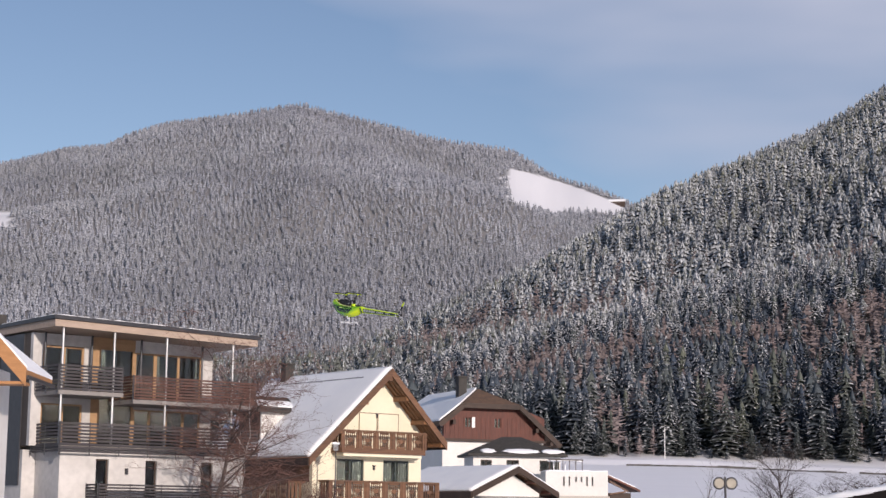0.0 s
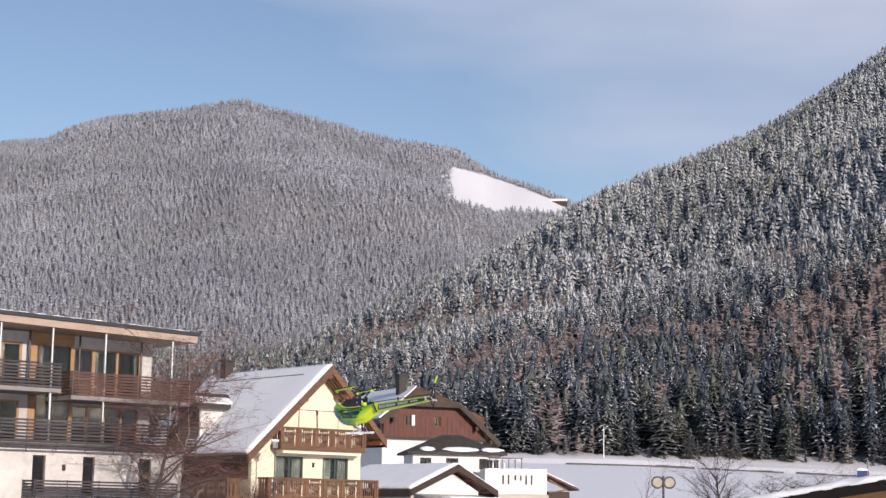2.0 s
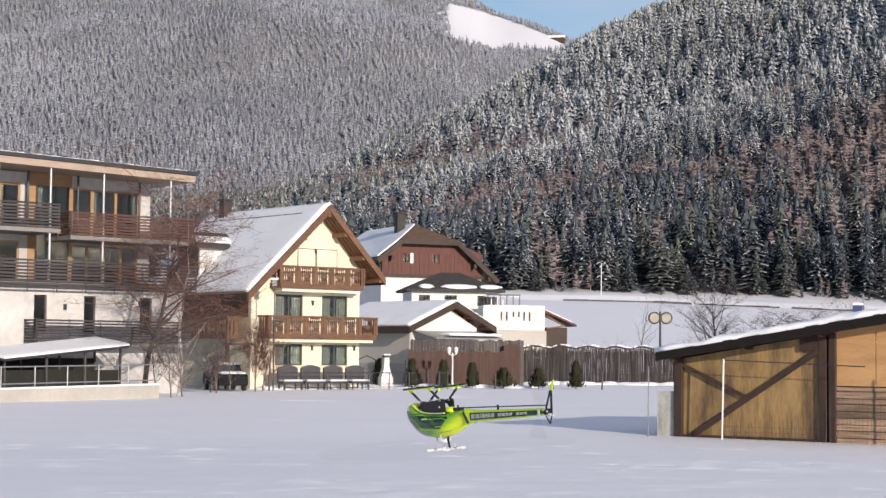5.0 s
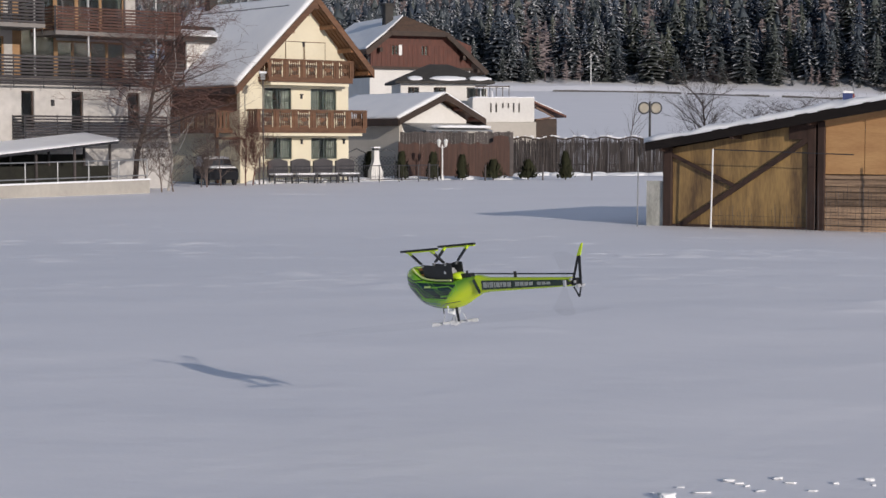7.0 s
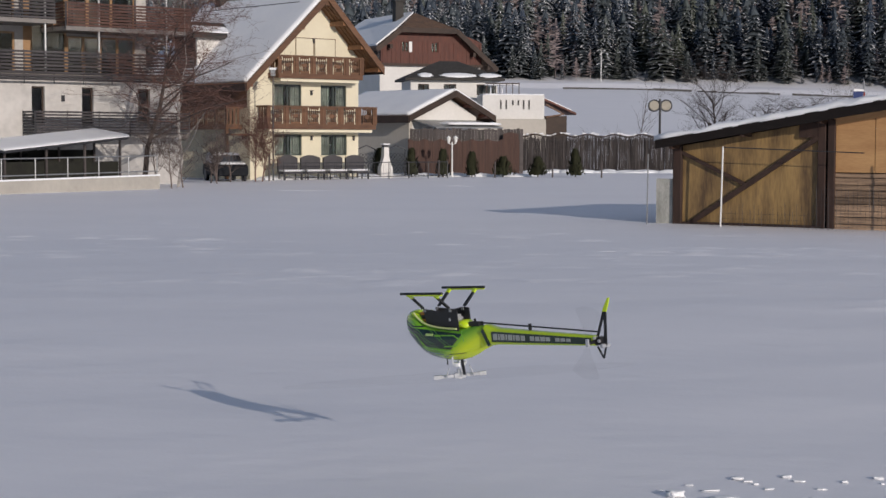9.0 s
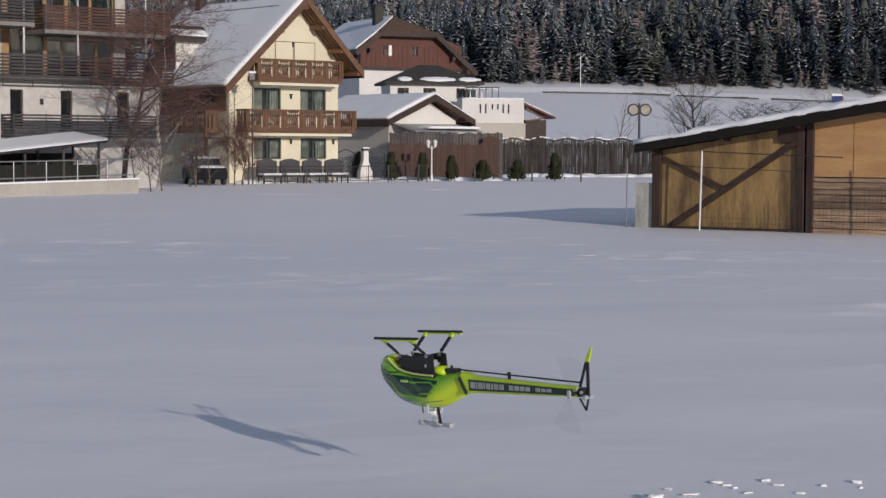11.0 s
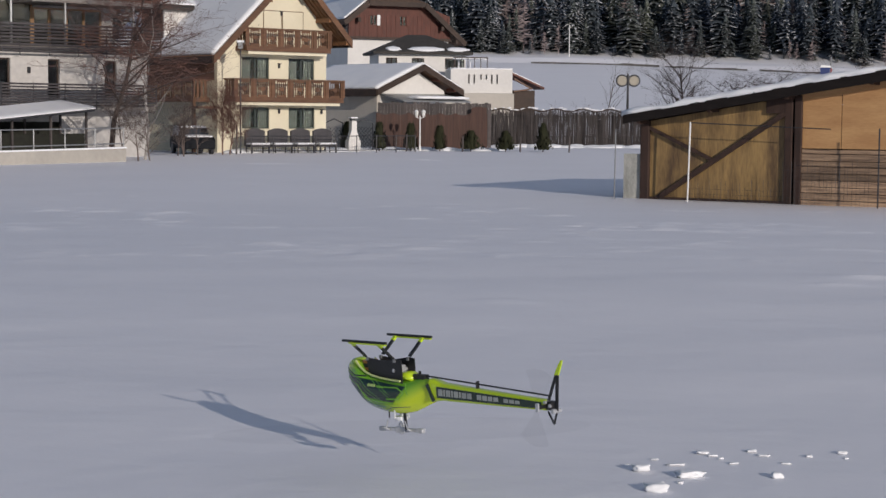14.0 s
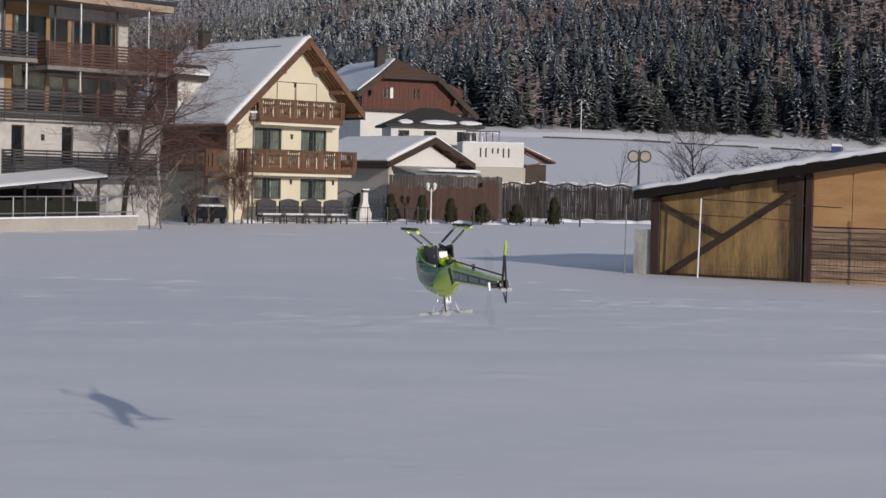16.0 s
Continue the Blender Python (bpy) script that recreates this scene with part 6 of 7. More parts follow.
BARK_WET = material("bark_wet", (0.075, 0.055, 0.048), (0.04, 0.03, 0.028), scale=4, rough=0.9)
BIRCH = material("birch_bark", (0.50, 0.47, 0.44), (0.20, 0.185, 0.175), scale=4, rough=0.85, stretch=(1, 1, 3))
TWIG_GREY = material("twig_grey", (0.15, 0.115, 0.10), (0.08, 0.06, 0.055), scale=3, rough=0.9)
bare_tree("bare_tree", -14.75, 83.0, 8.6, "large bare tree with many reddish twigs before the white house", 21, 1.25, (16, 9, 7, 4), 0.16, bark=BARK_WET, droop=0.02, up=0.5)
bare_tree("birch_tree", -13.45, 85.2, 6.4, "slim pale-barked bare birch beside the white house", 25, 0.45, (10, 7, 5), 0.09, bark=BIRCH, twig=TWIG_GREY, lean=5)
for x, y, hh, sd, lab, kids in ((-13.35, 82.6, 2.3, 31, "grey-brown leafless shrub beside the wall", (14, 7, 4)), (-12.7, 93.5, 2.9, 33, "brown leafless shrub before the chalet", (10, 6, 4)),
                                (-10.95, 96.6, 3.0, 34, "dense russet leafless shrub before the chalet", (26, 11, 5)), (-14.0, 82.6, 2.9, 36, "tall grey leafless shrub beside the wall", (14, 7, 4)),
                                (-10.65, 97.2, 2.4, 37, "dense russet leafless shrub before the chalet", (24, 10, 5)), (-12.2, 95.5, 2.4, 39, "brown leafless shrub before the chalet", (9, 6, 4)),
                                (-12.45, 92.0, 2.0, 41, "low grey leafless shrub before the chalet", (16, 8, 4)), (-12.9, 92.8, 2.2, 42, "low grey leafless shrub before the chalet", (16, 8, 4)),
                                (-13.0, 84.0, 1.9, 40, "low grey leafless shrub beside the wall", (14, 7, 4))):
    russet = "russet" in lab
    bare_tree("bare_shrub", x, y, hh, lab, sd, 0.6, kids, 0.045, bark=TWIG if russet else TWIG_GREY, twig=TWIG if russet else TWIG_GREY, up=1.1, category="shrub")
bare_tree("bare_tree", 20.4, 134, 5.9, "dark upright bare tree with many stems beyond the fence", 41, 0.5, (22, 9, 5), 0.15, bark=BARK_WET, twig=BARK_WET, up=0.9, z=0)
bare_tree("bare_tree", 27.0, 137, 5.2, "low wide-branched bare fruit tree", 42, 1.5, (18, 10, 6), 0.2, bark=BARK_WET, twig=BARK_WET, up=0.35, z=0.3)
bare_tree("bare_tree", 25.2, 140, 4.6, "low wide-branched bare fruit tree", 43, 1.4, (16, 9, 5), 0.17, bark=BARK_WET, twig=BARK_WET, up=0.35, z=0.3)
bare_tree("bare_tree", 14.4, 139, 5.2, "slim bare young tree in the snow", 44, 0.35, (10, 4), 0.07, bark=TWIG_GREY, twig=TWIG_GREY, up=1.2, z=0.3)
bare_tree("bare_shrub", 11.5, 150, 2.6, "small bare shrub in the far field", 45, 0.6, (12, 6), 0.05, bark=TWIG_GREY, twig=TWIG_GREY, up=1.1, category="shrub")
bare_tree("bare_shrub", 14.6, 160, 2.6, "small bare shrub in the far field", 46, 0.6, (12, 6), 0.05, bark=TWIG_GREY, twig=TWIG_GREY, up=1.1, category="shrub")
for k in range(5):
    bare_tree("bare_shrub", 47 + 5.2 * k, 205 + 3 * math.sin(k * 2), 5.0, "grey thicket at the far field's edge", 50 + k, 0.7, (16, 8, 4), 0.08, bark=TWIG_GREY, twig=TWIG_GREY, up=1.0, category="shrub")

THUJA = foliage_material("thuja_green", (0.020, 0.024, 0.013), (0.046, 0.046, 0.024), (0.7, 0.72, 0.75), 6.0)


def thuja(x, y, hgt, r, seed):
    """A small garden conifer: a stem and hundreds of upright sprays, ragged at the rim."""
    rng = np.random.default_rng(seed)
    V, F = [], []
    for k in range(620):
        f = rng.uniform(0, 1) ** 0.9
        a = rng.uniform(0, 6.283)
        rr = r * (1 - f) ** 0.55 * (0.8 + 0.3 * math.sin(a * 3 + seed + 4 * f)) * rng.uniform(0.4, 1.45) + 0.05
        c = np.array([rr * math.cos(a), rr * math.sin(a), 0.1 + f * hgt * 0.95])
        s = rng.uniform(0.05, 0.10)
        t = np.array([-math.sin(a), math.cos(a), 0]) * s
        o = np.array([math.cos(a) * 0.6, math.sin(a) * 0.6, 1.3]) * s * 1.5
        b = len(V)
        V += [tuple(c - t), tuple(c + t), tuple(c + o + t * 0.5), tuple(c + o * 1.2 - t * 0.3)]
        F.append((b, b + 1, b + 2, b + 3))
    me = bpy.data.meshes.new("foliage")
    me.from_pydata(V, [], F)
    n = len(V)
    me.attributes.new("snow", "FLOAT", "POINT").data.foreach_set("value", np.full(n, 0.1))
    me.attributes.new("tone", "FLOAT", "POINT").data.foreach_set("value", rng.uniform(0, 1, n))
    me.materials.append(THUJA)
    t = empty("thuja", "small dark green garden conifer standing in the snow", "conifer", pose(x, y, 0), "conifers along the field")
    ob = new("foliage", me)
    ob.parent = t
    bm = bmesh.new()
    rod(bm, (0, 0, -0.1), (0, 0, hgt * 0.7), 0.05, 0.02)
    part("stem", bm, BARK, t)


for i, (px, y, hgt, r) in enumerate(((-4.6, 109.5, 1.65, 0.40), (-2.6, 110, 1.65, 0.38), (-0.62, 110.5, 1.65, 0.34), (1.22, 111, 1.45, 0.32), (3.2, 111, 1.15, 0.58), (5.45, 111.5, 1.1, 0.52), (7.85, 111.5, 1.65, 0.40))):
    thuja(px, y, hgt, r, 60 + i)


# ---- model helicopter, flown upside down: skids above, rotor below. Own axes: x to the tail, z up as flown ----
LIME = material("lime_paint", (0.56, 0.74, 0.012), (0.50, 0.70, 0.012), scale=9, rough=0.28, coat=0.5)
CARBON = material("carbon_black", (0.008, 0.008, 0.009), (0.014, 0.014, 0.016), scale=60, rough=0.5)
ALU = material("aluminium_bright", (0.86, 0.87, 0.88), (0.7, 0.71, 0.73), scale=30, rough=0.35, metal=0.3)
GRIP = material("grip_metal", (0.62, 0.63, 0.65), (0.42, 0.43, 0.45), scale=40, rough=0.35, metal=0.4)
GOLD = material("motor_copper", (0.55, 0.24, 0.06), (0.4, 0.16, 0.04), scale=40, rough=0.4, metal=0.6)
STRIPE = material("decal_dark", (0.012, 0.03, 0.022), (0.02, 0.04, 0.03), scale=20, rough=0.3)
LETTER = material("decal_grey", (0.38, 0.41, 0.38), (0.29, 0.31, 0.3), scale=30, rough=0.4)


def canopy_material():
    """Lime shell that turns green and navy towards the nose, with slanting dark blades of colour."""
    m = bpy.data.materials.new("canopy_paint")
    m.use_nodes = True
    n, l = m.node_tree.nodes, m.node_tree.links
    b = n["Principled BSDF"]
    b.inputs["Roughness"].default_value, b.inputs["Coat Weight"].default_value = 0.25, 0.6
    tc, sep = n.new("ShaderNodeTexCoord"), n.new("ShaderNodeSeparateXYZ")
    l.new(tc.outputs["Object"], sep.inputs["Vector"])

    def lin(kx, kz, c):
        a, d = n.new("ShaderNodeMath"), n.new("ShaderNodeMath")
        a.operation = d.operation = "MULTIPLY_ADD"
        l.new(sep.outputs["X"], a.inputs[0])
        a.inputs[1].default_value, a.inputs[2].default_value = kx, c
        l.new(sep.outputs["Z"], d.inputs[0])
        d.inputs[1].default_value = kz
        l.new(a.outputs["Value"], d.inputs[2])
        return d.outputs["Value"]

    def ramp(src, stops):
        r = n.new("ShaderNodeValToRGB")
        e = r.color_ramp.elements
        while len(e) < len(stops):
            e.new(0.5)
        for k, (p, c) in zip(e, stops):
            k.position, k.color = p, (*c, 1)
        l.new(src, r.inputs["Fac"])
        return r.outputs["Color"]

    def mix(a, c, fac):
        x = n.new("ShaderNodeMix")
        x.data_type = "RGBA"
        l.new(fac, x.inputs["Factor"])
        for sock, v in (("A", a), ("B", c)):
            if isinstance(v, tuple):
                x.inputs[sock].default_value = (*v, 1)
            else:
                l.new(v, x.inputs[sock])
        return x.outputs["Result"]

    lime, green, navy = (0.60, 0.74, 0.012), (0.17, 0.42, 0.02), (0.010, 0.022, 0.035)
    # from navy belly at the nose through green to lime at the back
    back = ramp(lin(1.0, -2.0, 0.76), [(0.30, green), (0.47, (0.12, 0.34, 0.02)), (0.54, (0.32, 0.54, 0.015)), (0.60, lime)])
    nose = ramp(lin(1.0, 2.43, 0.4), [(0.47, (1, 1, 1)), (0.55, (0, 0, 0))])
    base = mix(back, navy, nose)
    # a wide dark flash along the flank
    flank = ramp(lin(0.6, 7.0, -0.75), [(0.10, (0, 0, 0)), (0.14, (1, 1, 1)), (0.64, (1, 1, 1)), (0.67, (0, 0, 0))])
    cut = ramp(lin(-2.6, 2.6, 0.10), [(0.34, (0, 0, 0)), (0.37, (1, 1, 1))])
    both = n.new("ShaderNodeMath")
    both.operation = "MULTIPLY"
    l.new(flank, both.inputs[0])
    l.new(cut, both.inputs[1])
    c1 = mix(base, (0.008, 0.028, 0.018), both.outputs["Value"])
    crown = ramp(lin(-1.0, 3.0, -0.6), [(0.38, (0, 0, 0)), (0.45, (1, 1, 1))])
    c1 = mix(c1, (0.48, 0.66, 0.012), crown)
    # thin bright slanting lines
    w = n.new("ShaderNodeTexWave")
    w.inputs["Scale"].default_value, w.inputs["Distortion"].default_value, w.inputs["Detail"].default_value = 5.5, 4.0, 1.0
    mp = n.new("ShaderNodeMapping")
    mp.inputs["Rotation"].default_value = (0, radians(62), 0)
    l.new(tc.outputs["Object"], mp.inputs["Vector"])
    l.new(mp.outputs["Vector"], w.inputs["Vector"])
    thin = ramp(w.outputs["Fac"], [(0.80, (0, 0, 0)), (0.88, (0.85, 0.85, 0.85)), (0.94, (0, 0, 0))])
    front = ramp(lin(-3.0, 0, 0.5), [(0.42, (0, 0, 0)), (0.55, (1, 1, 1))])
    g = n.new("ShaderNodeMath")
    g.operation = "MULTIPLY"
    l.new(thin, g.inputs[0])
    l.new(front, g.inputs[1])
    c2 = mix(c1, (0.16, 0.42, 0.04), g.outputs["Value"])
    l.new(c2, b.inputs["Base Color"])
    return m


def blur_material(name, color, share):
    """What a spinning blade leaves to see: a sheet that lets most light through."""
    m = bpy.data.materials.new(name)
    m.use_nodes = True
    n, l = m.node_tree.nodes, m.node_tree.links
    tr, df, mx = n.new("ShaderNodeBsdfTransparent"), n.new("ShaderNodeBsdfDiffuse"), n.new("ShaderNodeMixShader")
    df.inputs["Color"].default_value = (*color, 1)
    mx.inputs["Fac"].default_value = share
    l.new(tr.outputs["BSDF"], mx.inputs[1])
    l.new(df.outputs["BSDF"], mx.inputs[2])
    l.new(mx.outputs["Shader"], n["Material Output"].inputs["Surface"])
    return m


def loft(bm, secs, seg=22, power=0.75, belly=0.0):
    """A closed skin through oval sections (x, low z, high z, half width)."""
    rings = []
    for x, zl, zh, w in secs:
        c, hz = (zl + zh) / 2, (zh - zl) / 2
        ring = []
        for k in range(seg):
            a = 2 * math.pi * k / seg
            ca, sa2 = math.cos(a), math.sin(a)
            taper = 1 - belly * max(0.0, -sa2) ** 1.3
            ring.append(bm.verts.new((x, taper * w * math.copysign(abs(ca) ** power, ca), c + hz * math.copysign(abs(sa2) ** power, sa2))))
        rings.append(ring)
    for a, b in zip(rings, rings[1:]):
        for k in range(seg):
            bm.faces.new((a[k], a[(k + 1) % seg], b[(k + 1) % seg], b[k]))
    bm.faces.new(rings[0][::-1])
    bm.faces.new(rings[-1])


def fan(r0, r1, a0, a1, thick, n=24):
    bm = bmesh.new()
    lo, hi = [], []
    for z, ring in ((-thick / 2, lo), (thick / 2, hi)):
        for k in range(n + 1):
            a = a0 + (a1 - a0) * k / n
            ring.append((bm.verts.new((r0 * math.cos(a), r0 * math.sin(a), z)), bm.verts.new((r1 * math.cos(a), r1 * math.sin(a), z))))
    for k in range(n):
        bm.faces.new((hi[k][0], hi[k][1], hi[k + 1][1], hi[k + 1][0]))
        bm.faces.new((lo[k + 1][0], lo[k + 1][1], lo[k][1], lo[k][0]))
        bm.faces.new((lo[k][1], lo[k + 1][1], hi[k + 1][1], hi[k][1]))
    return bm


# canopy sections: x, low z, high z, half width
SHELL = [(-0.327, 0.228, 0.244, 0.0067), (-0.322, 0.207, 0.262, 0.0202), (-0.308, 0.182, 0.280, 0.0336), (-0.285, 0.152, 0.292, 0.0462), (-0.255, 0.125, 0.298, 0.0563), (-0.225, 0.106, 0.288, 0.0638),
         (-0.195, 0.094, 0.262, 0.0689), (-0.165, 0.085, 0.240, 0.0722), (-0.12, 0.076, 0.228, 0.0739), (-0.06, 0.070, 0.220, 0.0722), (0.0, 0.069, 0.216, 0.0672), (0.05, 0.073, 0.216, 0.0588),
         (0.10, 0.083, 0.220, 0.0479), (0.15, 0.101, 0.226, 0.0370), (0.20, 0.122, 0.228, 0.0286), (0.245, 0.138, 0.226, 0.0244)]


def on_shell(x, z):
    """The canopy's half width at x and z."""
    xs = [q[0] for q in SHELL]
    zl, zh, w = (float(np.interp(x, xs, [q[k] for q in SHELL])) for k in (1, 2, 3))
    f = max(-0.98, min(0.98, (z - (zl + zh) / 2) / ((zh - zl) / 2)))
    sn = abs(f) ** (1 / 0.8)
    return w * math.sqrt(1 - sn * sn) ** 0.8 * (1 - (0.5 * sn ** 1.3 if f < 0 else 0))


def stripe(parent, points, width, mat):
    """A painted stripe laid along the canopy's flanks."""
    fine = []
    for (x0, z0), (x1, z1) in zip(points, points[1:]):
        fine += [(x0 + (x1 - x0) * k / 6, z0 + (z1 - z0) * k / 6) for k in range(6)]
    fine.append(points[-1])
    for s in (-1, 1):
        bm = bmesh.new()
        for (x0, z0), (x1, z1) in zip(fine, fine[1:]):
            rod(bm, (x0, s * (on_shell(x0, z0) - width * 0.25), z0), (x1, s * (on_shell(x1, z1) - width * 0.25), z1), width / 2, seg=6)
        part("decal_stripe", bm, mat, parent)


DISC_X, DISC_Y = -4.6, -3.0


def build_helicopter():
    h = empty("model_helicopter", "lime green and black model helicopter flying upside down", "helicopter")
    bm = bmesh.new()
    loft(bm, SHELL, 24, 0.8, 0.5)
    shell = part("canopy", bm, canopy_material(), h, "glossy green, navy and lime canopy", smooth=True)
    GREEN, TEAL, PALE = material("paint_green", (0.16, 0.42, 0.03), rough=0.3), material("paint_teal", (0.07, 0.16, 0.13), rough=0.3), material("paint_pale", (0.50, 0.66, 0.22), rough=0.4)
    for pts, w, mt in (([(-0.03, 0.186), (0.045, 0.186), (0.085, 0.166), (0.055, 0.140), (-0.01, 0.138)], 0.007, GREEN), ([(-0.075, 0.186), (-0.035, 0.184)], 0.010, GREEN),
                       ([(-0.13, 0.190), (-0.085, 0.188)], 0.013, PALE), ([(-0.305, 0.213), (-0.20, 0.186), (-0.135, 0.128), (0.02, 0.118)], 0.006, GREEN),
                       ([(-0.30, 0.196), (-0.215, 0.168), (-0.165, 0.112), (-0.04, 0.100)], 0.006, TEAL), ([(-0.30, 0.250), (-0.225, 0.226), (-0.16, 0.224)], 0.008, STRIPE),
                       ([(-0.295, 0.236), (-0.235, 0.210), (-0.20, 0.212)], 0.006, STRIPE), ([(-0.05, 0.084), (0.0, 0.100), (0.10, 0.108)], 0.004, STRIPE),
                       ([(0.085, 0.205), (0.105, 0.160)], 0.006, GREEN)):
        stripe(shell, pts, w, mt)
    # the cut edge of the canopy, seen as a pale line
    bm = bmesh.new()
    edge = [(-0.225, 0.285), (-0.2, 0.262), (-0.165, 0.241), (-0.12, 0.228), (-0.06, 0.220), (0.0, 0.216), (0.07, 0.214)]
    pale = material("edge_pale", (0.66, 0.74, 0.30), rough=0.4)
    for s in (-1, 1):
        bm = bmesh.new()
        for (x0, z0), (x1, z1) in zip(edge, edge[1:]):
            rod(bm, (x0, s * 0.052, z0 + 0.002), (x1, s * 0.052, z1 + 0.002), 0.0045, seg=6)
        part("canopy_edge", bm, pale, h)
    bm = bmesh.new()
    loft(bm, [(0.225, 0.136, 0.232, 0.031), (0.30, 0.144, 0.217, 0.027), (0.60, 0.146, 0.203, 0.022), (0.90, 0.149, 0.191, 0.018)], 20, 0.55)
    boom = part("tail_boom", bm, LIME, h, "lime tail boom with a dark lettered band", smooth=False)
    # dark band with unreadable grey marks on both flanks
    for s in (-1, 1):
        bm = bmesh.new()
        q = [(0.275, 0.158, 0.204, 0.0285), (0.60, 0.157, 0.192, 0.0228), (0.885, 0.156, 0.182, 0.0188)]
        vs = [(bm.verts.new((x, s * (w + 0.0012), zl)), bm.verts.new((x, s * (w + 0.0012), zh))) for x, zl, zh, w in q]
        ws = [(bm.verts.new((x, s * (w - 0.003), zl)), bm.verts.new((x, s * (w - 0.003), zh))) for x, zl, zh, w in q]
        for a, b, c, d in zip(vs, vs[1:], ws, ws[1:]):
            bm.faces.new((a[0], b[0], b[1], a[1]))
            bm.faces.new((c[0], c[1], d[1], d[0]))
        band = part("decal_band", bm, STRIPE, boom)
        x = 0.288
        for k, word in enumerate((8, 4, 3)):
            for j in range(word):
                wd = 0.025 if not (k == 0 and j in (1, 3, 5)) else 0.009
                f = (x - 0.275) / 0.61
                y, zl, zh = s * (0.0285 - 0.0097 * f + 0.0024), 0.164 - 0.002 * f, 0.198 - 0.022 * f
                bm = bmesh.new()
                box(bm, x, y - 0.001, zl + 0.003, x + wd, y + 0.001, zh - 0.003)
                part("letter_bar", bm, LETTER, band)
                x += wd + 0.007
            x += 0.026
    for s in (-1, 1):
        bm = bmesh.new()
        beam(bm, (0.222, s * 0.034, 0.21), (0.258, s * 0.031, 0.142), 0.004, 0.016)
        part("seam", bm, STRIPE, h)
    # mechanics under the canopy cut-out
    bm = bmesh.new()
    for s in (-1, 1):
        prism(bm, [(-0.145, 0.16), (0.07, 0.16), (0.065, 0.30), (0.03, 0.305), (-0.06, 0.292), (-0.13, 0.300), (-0.172, 0.300), (-0.160, 0.26)], "y", (s * 0.034, s * 0.038))
    part("side_frame", bm, CARBON, h, "black carbon side frames")
    part("battery", bm_box(-0.16, -0.028, 0.21, 0.0, 0.028, 0.285), CARBON, h, bevel=0.006)
    bm = bmesh.new()
    rod(bm, (-0.19, 0, 0.215), (-0.19, 0, 0.285), 0.031, seg=20)
    mo = part("motor", bm, CARBON, h)
    for z in (0.245, 0.275):
        bm = bmesh.new()
        rod(bm, (-0.19, 0, z), (-0.19, 0, z + 0.012), 0.033, seg=20)
        part("motor_ring", bm, GOLD, mo)
    bm = bmesh.new()
    box(bm, 0.004, -0.02, 0.235, 0.026, 0.02, 0.275)
    rod(bm, (0.012, -0.04, 0.255), (0.012, 0.04, 0.255), 0.008, seg=12)
    part("servo", bm, GRIP, h, bevel=0.002)
    bm = bmesh.new()
    loft(bm, [(0.03, 0.218, 0.236, 0.026), (0.05, 0.216, 0.252, 0.034), (0.085, 0.214, 0.252, 0.034), (0.11, 0.214, 0.236, 0.026)])
    part("tail_clamp", bm, LIME, h, smooth=True)
    bm = bmesh.new()
    box(bm, 0.11, -0.014, 0.224, 0.18, 0.014, 0.243)
    rod(bm, (0.14, 0, 0.243), (0.14, 0, 0.256), 0.006)
    part("tail_servo", bm, CARBON, h)
    bm = bmesh.new()
    rod(bm, (0.15, 0, 0.240), (0.91, 0, 0.206), 0.0035, seg=6)
    part("push_rod", bm, CARBON, h)
    bm = bmesh.new()
    box(bm, 0.495, -0.006, 0.206, 0.503, 0.006, 0.236)
    part("rod_guide", bm, CARBON, h)
    # skids on splayed legs, pointing to the sky
    for s in (-1, 1):
        bm = bmesh.new()
        rod(bm, (-0.216, s * 0.122, 0.382), (0.081, s * 0.122, 0.382), 0.0058, seg=10)
        sk = part("skid", bm, CARBON, h, "black skid tube with lime underside")
        part("skid_strip", bm_box(-0.17, s * 0.122 - 0.006, 0.371, 0.075, s * 0.122 + 0.006, 0.377), LIME, sk)
        for x in (-0.16, 0.022):
            bm = bmesh.new()
            top, low = Vector((x, s * 0.120, 0.376)), Vector((x, s * 0.036, 0.298))
            a, b, c = top, low.lerp(top, 0.12), low
            beam(bm, a, b, 0.017, 0.007)
            leg = part("leg", bm, CARBON, h)
            bm = bmesh.new()
            beam(bm, top, low.lerp(top, 0.80), 0.019, 0.009)
            part("leg_clip", bm, LIME, leg)
            part("leg_mount", bm_box(x - 0.008, s * 0.036 - 0.005, 0.290, x + 0.008, s * 0.036 + 0.005, 0.304), METAL_GALV, leg)
    # tail: forked fin, gearbox and small lower fin
    bm = bmesh.new()
    beam(bm, (0.905, 0, 0.186), (0.954, 0, 0.292), 0.005, 0.011)
    beam(bm, (0.947, 0, 0.150), (0.960, 0, 0.292), 0.005, 0.014)
    fin = part("tail_fin", bm, CARBON, h, "black forked fin with a lime tip")
    bm = bmesh.new()
    prism(bm, [(0.945, 0.288), (0.967, 0.288), (0.984, 0.325), (0.991, 0.345), (0.983, 0.345), (0.963, 0.318)], "y", (-0.003, 0.003))
    part("fin_tip", bm, LIME, fin)
    bm = bmesh.new()
    for a, b in (((0.90, 0.145), (0.930, 0.098)), ((0.930, 0.098), (0.948, 0.145))):
        beam(bm, (a[0], 0, a[1]), (b[0], 0, b[1]), 0.004, 0.007)
    part("lower_fin", bm, CARBON, h)
    bm = bmesh.new()
    box(bm, 0.890, -0.015, 0.152, 0.936, 0.015, 0.186)
    rod(bm, (0.90, -0.05, 0.166), (0.90, 0.02, 0.166), 0.008, seg=12)
    part("tail_gearbox", bm, CARBON, h, bevel=0.002)
    bm = bmesh.new()
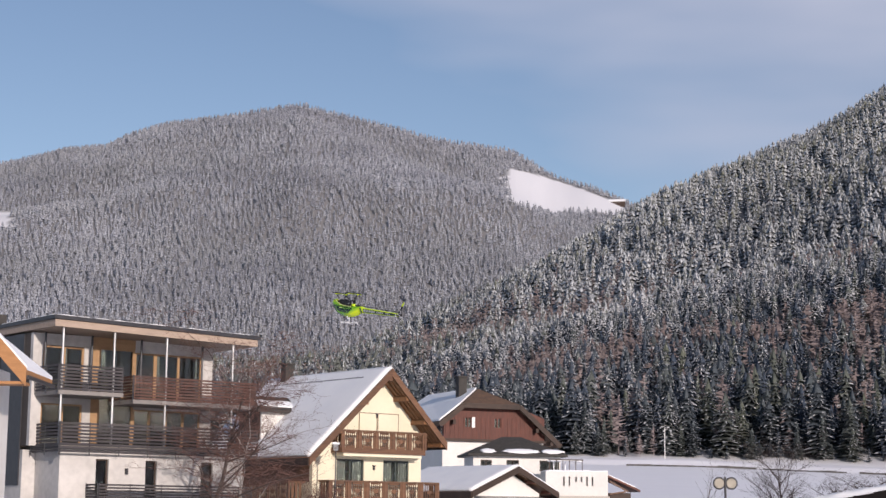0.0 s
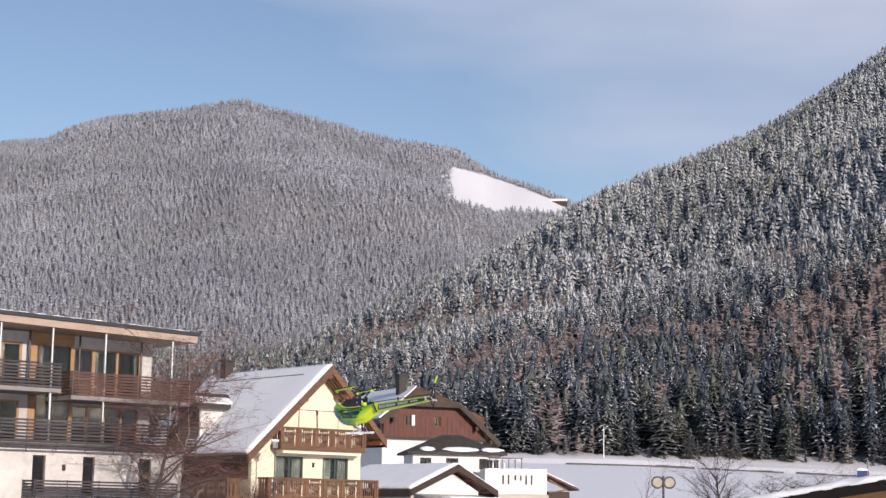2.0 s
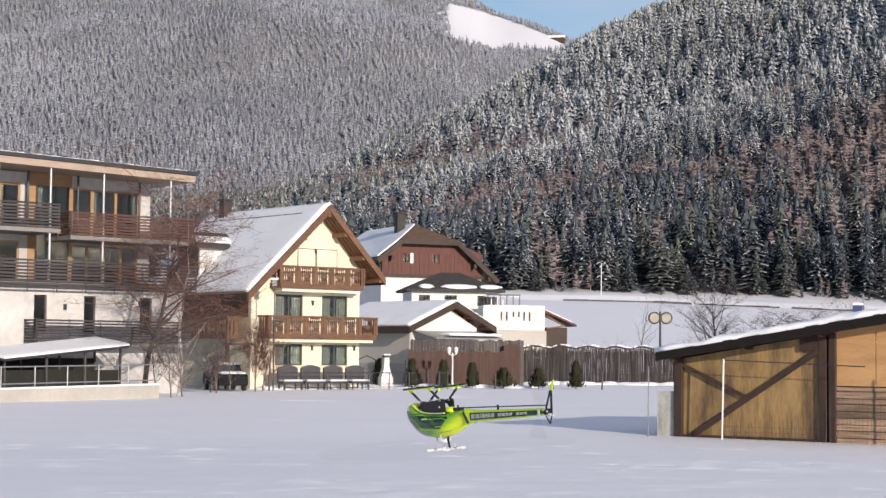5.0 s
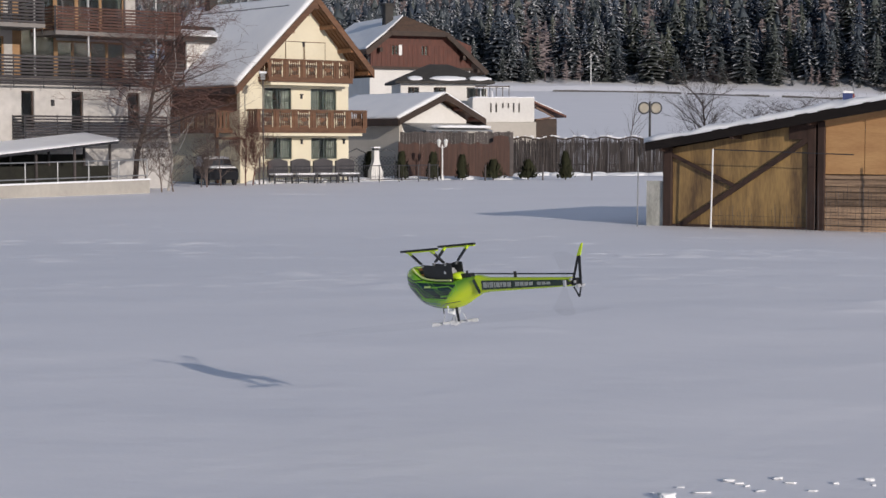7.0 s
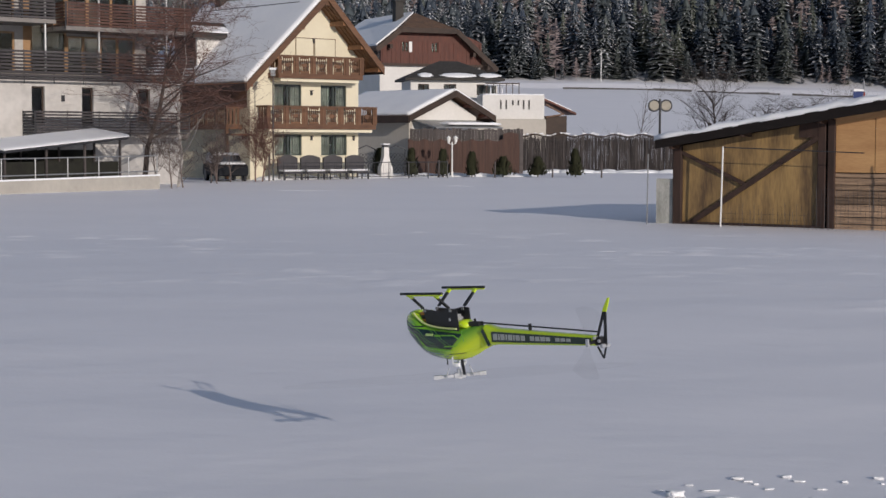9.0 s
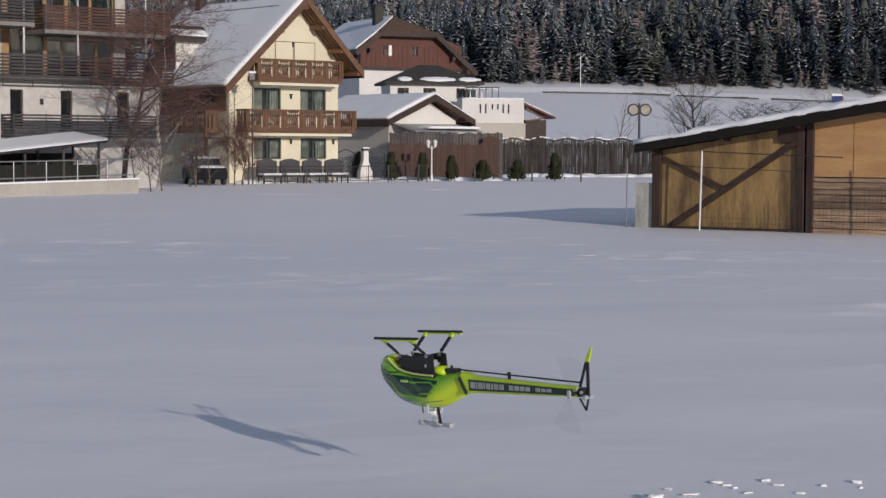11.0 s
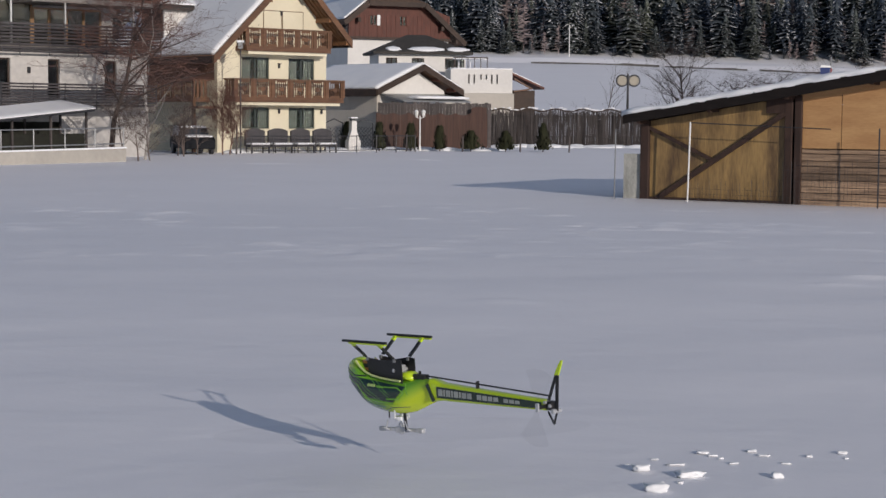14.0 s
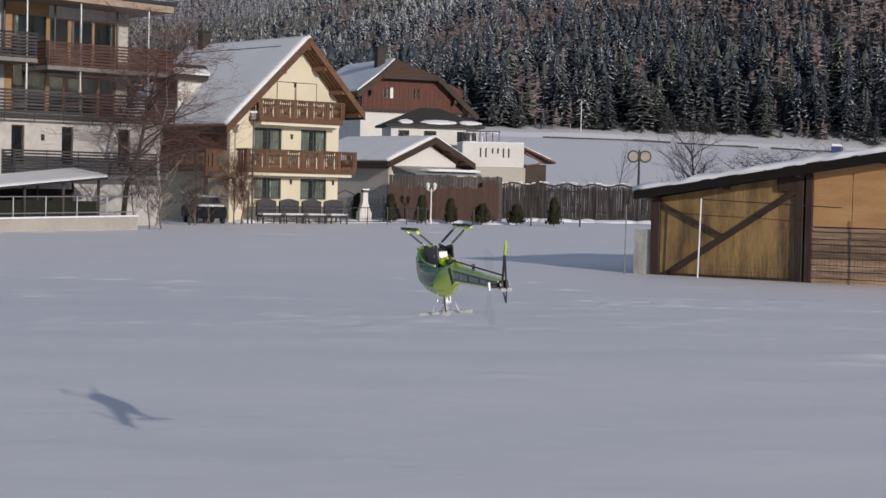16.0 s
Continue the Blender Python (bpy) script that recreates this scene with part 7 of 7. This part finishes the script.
    rod(bm, (0.944, -0.022, 0.150), (0.944, 0.022, 0.150), 0.009, seg=8)
    rod(bm, (0.905, -0.024, 0.182), (0.905, 0.024, 0.182), 0.006, seg=8)
    rod(bm, (0.928, -0.020, 0.170), (0.928, 0.020, 0.170), 0.007, seg=8)
    part("tail_linkage", bm, GRIP, h)
    tr = part("tail_rotor", bm_box(0.893, -0.060, 0.150, 0.907, -0.052, 0.182), GRIP, h)
    for a in (-1.75, 1.39):
        bl = part("spinning_blade", fan(0.02, 0.150, a - 0.55, a + 0.55, 0.003, 16), blur_material("tail_blade_blur", (0.06, 0.06, 0.065), 0.03), tr, "blurred spinning tail blade")
        bl.matrix_local = pose(0.90, -0.056, 0.166, 90)
    # mast, swashplate and rotor head below
    bm = bmesh.new()
    rod(bm, (0, 0, 0.10), (0, 0, -0.012), 0.0065, seg=10)
    part("mast", bm, ALU, h)
    bm = bmesh.new()
    rod(bm, (0, 0, 0.042), (0, 0, 0.058), 0.028, seg=16)
    for k in range(3):
        a = 0.5 + 2.094 * k
        rod(bm, (0.034 * math.cos(a), 0.034 * math.sin(a), 0.05), (0.034 * math.cos(a), 0.034 * math.sin(a), 0.105), 0.003, seg=6)
    part("swashplate", bm, ALU, h)
    bm = bmesh.new()
    beam(bm, (0.038, -0.012, 0.08), (0.046, -0.012, 0.005), 0.004, 0.016)
    part("guide", bm, CARBON, h)
    bm = bmesh.new()
    rod(bm, (-0.055, -0.02, 0.08), (-0.056, -0.02, 0.048), 0.003)
    part("guide_pin", bm, CARBON, h)
    bm = bmesh.new()
    box(bm, -0.026, -0.014, -0.012, 0.026, 0.014, 0.012)
    rod(bm, (0, 0, -0.016), (0, 0, 0.03), 0.014, seg=12)
    rt = part("main_rotor", bm, GRIP, h, "bright metal rotor head", bevel=0.002)
    for s in (-1, 1):
        bm = bmesh.new()
        box(bm, *sorted((s * 0.028, s * 0.105))[:1], -0.010, -0.007, sorted((s * 0.028, s * 0.105))[1], 0.010, 0.007)
        box(bm, *sorted((s * 0.085, s * 0.118))[:1], -0.012, -0.009, sorted((s * 0.085, s * 0.118))[1], 0.012, 0.009)
        rod(bm, (s * 0.06, -0.012, 0.0), (s * 0.06, -0.034, 0.008), 0.005)
        rod(bm, (s * 0.06, -0.034, 0.004), (s * 0.045, -0.034, 0.046), 0.003)
        part("blade_grip", bm, GRIP, rt, bevel=0.002)
    # the disc that the two blades sweep, tilted by the cyclic control
    for k in range(2):
        a = math.pi * k
        bl = part("spinning_blade", fan(0.12, 0.79, a - math.pi / 2, a + math.pi / 2, 0.003, 40), blur_material("blade_blur", (0.04, 0.04, 0.045), 0.018), h, "faint blur of a fast spinning rotor blade")
        bl.matrix_local = pose(0, 0, 0, DISC_X, DISC_Y, 0)
    return h, rt


helicopter, main_rotor = build_helicopter()


# ---- what moves: seconds, place of the rotor head, turn, pitch and bank in degrees ----
FLIGHT = [
    (0, -2.219, 22.874, 4.832, -39.3, 8.7, 5.8),
    (0.5, -1.642, 20.139, 4.514, -39.9, -3.1, 5.2),
    (1, -1.229, 19.411, 4.125, -33.7, -8.0, 6.0),
    (1.5, -0.934, 17.664, 3.558, -40.3, -11.8, 1.7),
    (2, -0.811, 14.822, 2.980, -47.0, -5.8, -1.3),
    (2.5, -0.719, 13.696, 2.554, -45.4, -3.6, 0.7),
    (3, -0.499, 12.446, 2.013, -47.0, -12.9, -1.3),
    (5.5, -0.014, 10.312, 1.643, -49.6, -3.7, 4.0),
    (6, -0.002, 9.681, 1.532, -50.3, -3.0, 4.9),
    (6.5, 0.023, 9.054, 1.460, -51.1, -3.4, 4.5),
    (7, 0.062, 8.723, 1.403, -51.1, -5.9, 4.1),
    (7.5, 0.052, 8.328, 1.367, -50.9, -6.5, 4.2),
    (8, -0.009, 7.918, 1.334, -51.1, -5.4, 1.6),
    (8.5, -0.011, 7.813, 1.315, -50.6, -3.7, 3.1),
    (9, 0.037, 7.728, 1.254, -50.5, -4.4, 4.0),
    (9.5, 0.050, 7.521, 1.145, -51.3, -4.8, 4.5),
    (10, -0.002, 7.443, 1.116, -50.6, -4.7, 3.0),
    (12.5, 0.063, 7.282, 1.031, -50.6, -4.0, 4.2),
    (13, 0.049, 7.232, 0.977, -50.5, -4.4, 3.1),
    (13.5, -0.012, 7.209, 1.018, -50.9, -4.2, 3.2),
    (14, -0.068, 7.248, 0.977, -50.4, -3.5, 1.9),
    (14.5, -0.084, 7.230, 1.145, -51.1, -4.2, 2.9),
    (15, -0.071, 7.321, 1.282, -51.2, -4.8, 1.8),
    (15.5, -0.018, 7.487, 1.492, -60.3, -3.1, 3.4),
    (16, 0.075, 7.739, 1.744, -75.3, -0.7, 5.4),
]
# the rotor head's turn on its mast
HEAD = [(0, 50), (3, 50), (5.5, 52), (6, 62), (6.5, -20), (7, 50), (7.5, 52), (8, -25), (8.5, 5), (9, 52), (9.5, -22), (10, 10), (12.5, -30), (13, 45), (13.5, -20), (14, 12), (14.5, 52), (15, -22), (15.5, 5), (16, 72)]


def motions():
    walk(helicopter, [(t, pose(x, y, z, bank, pitch, turn)) for t, x, y, z, turn, pitch, bank in FLIGHT])
    walk(main_rotor, [(t, pose(0, 0, 0, 0, 0, a)) for t, a in HEAD])


motions()
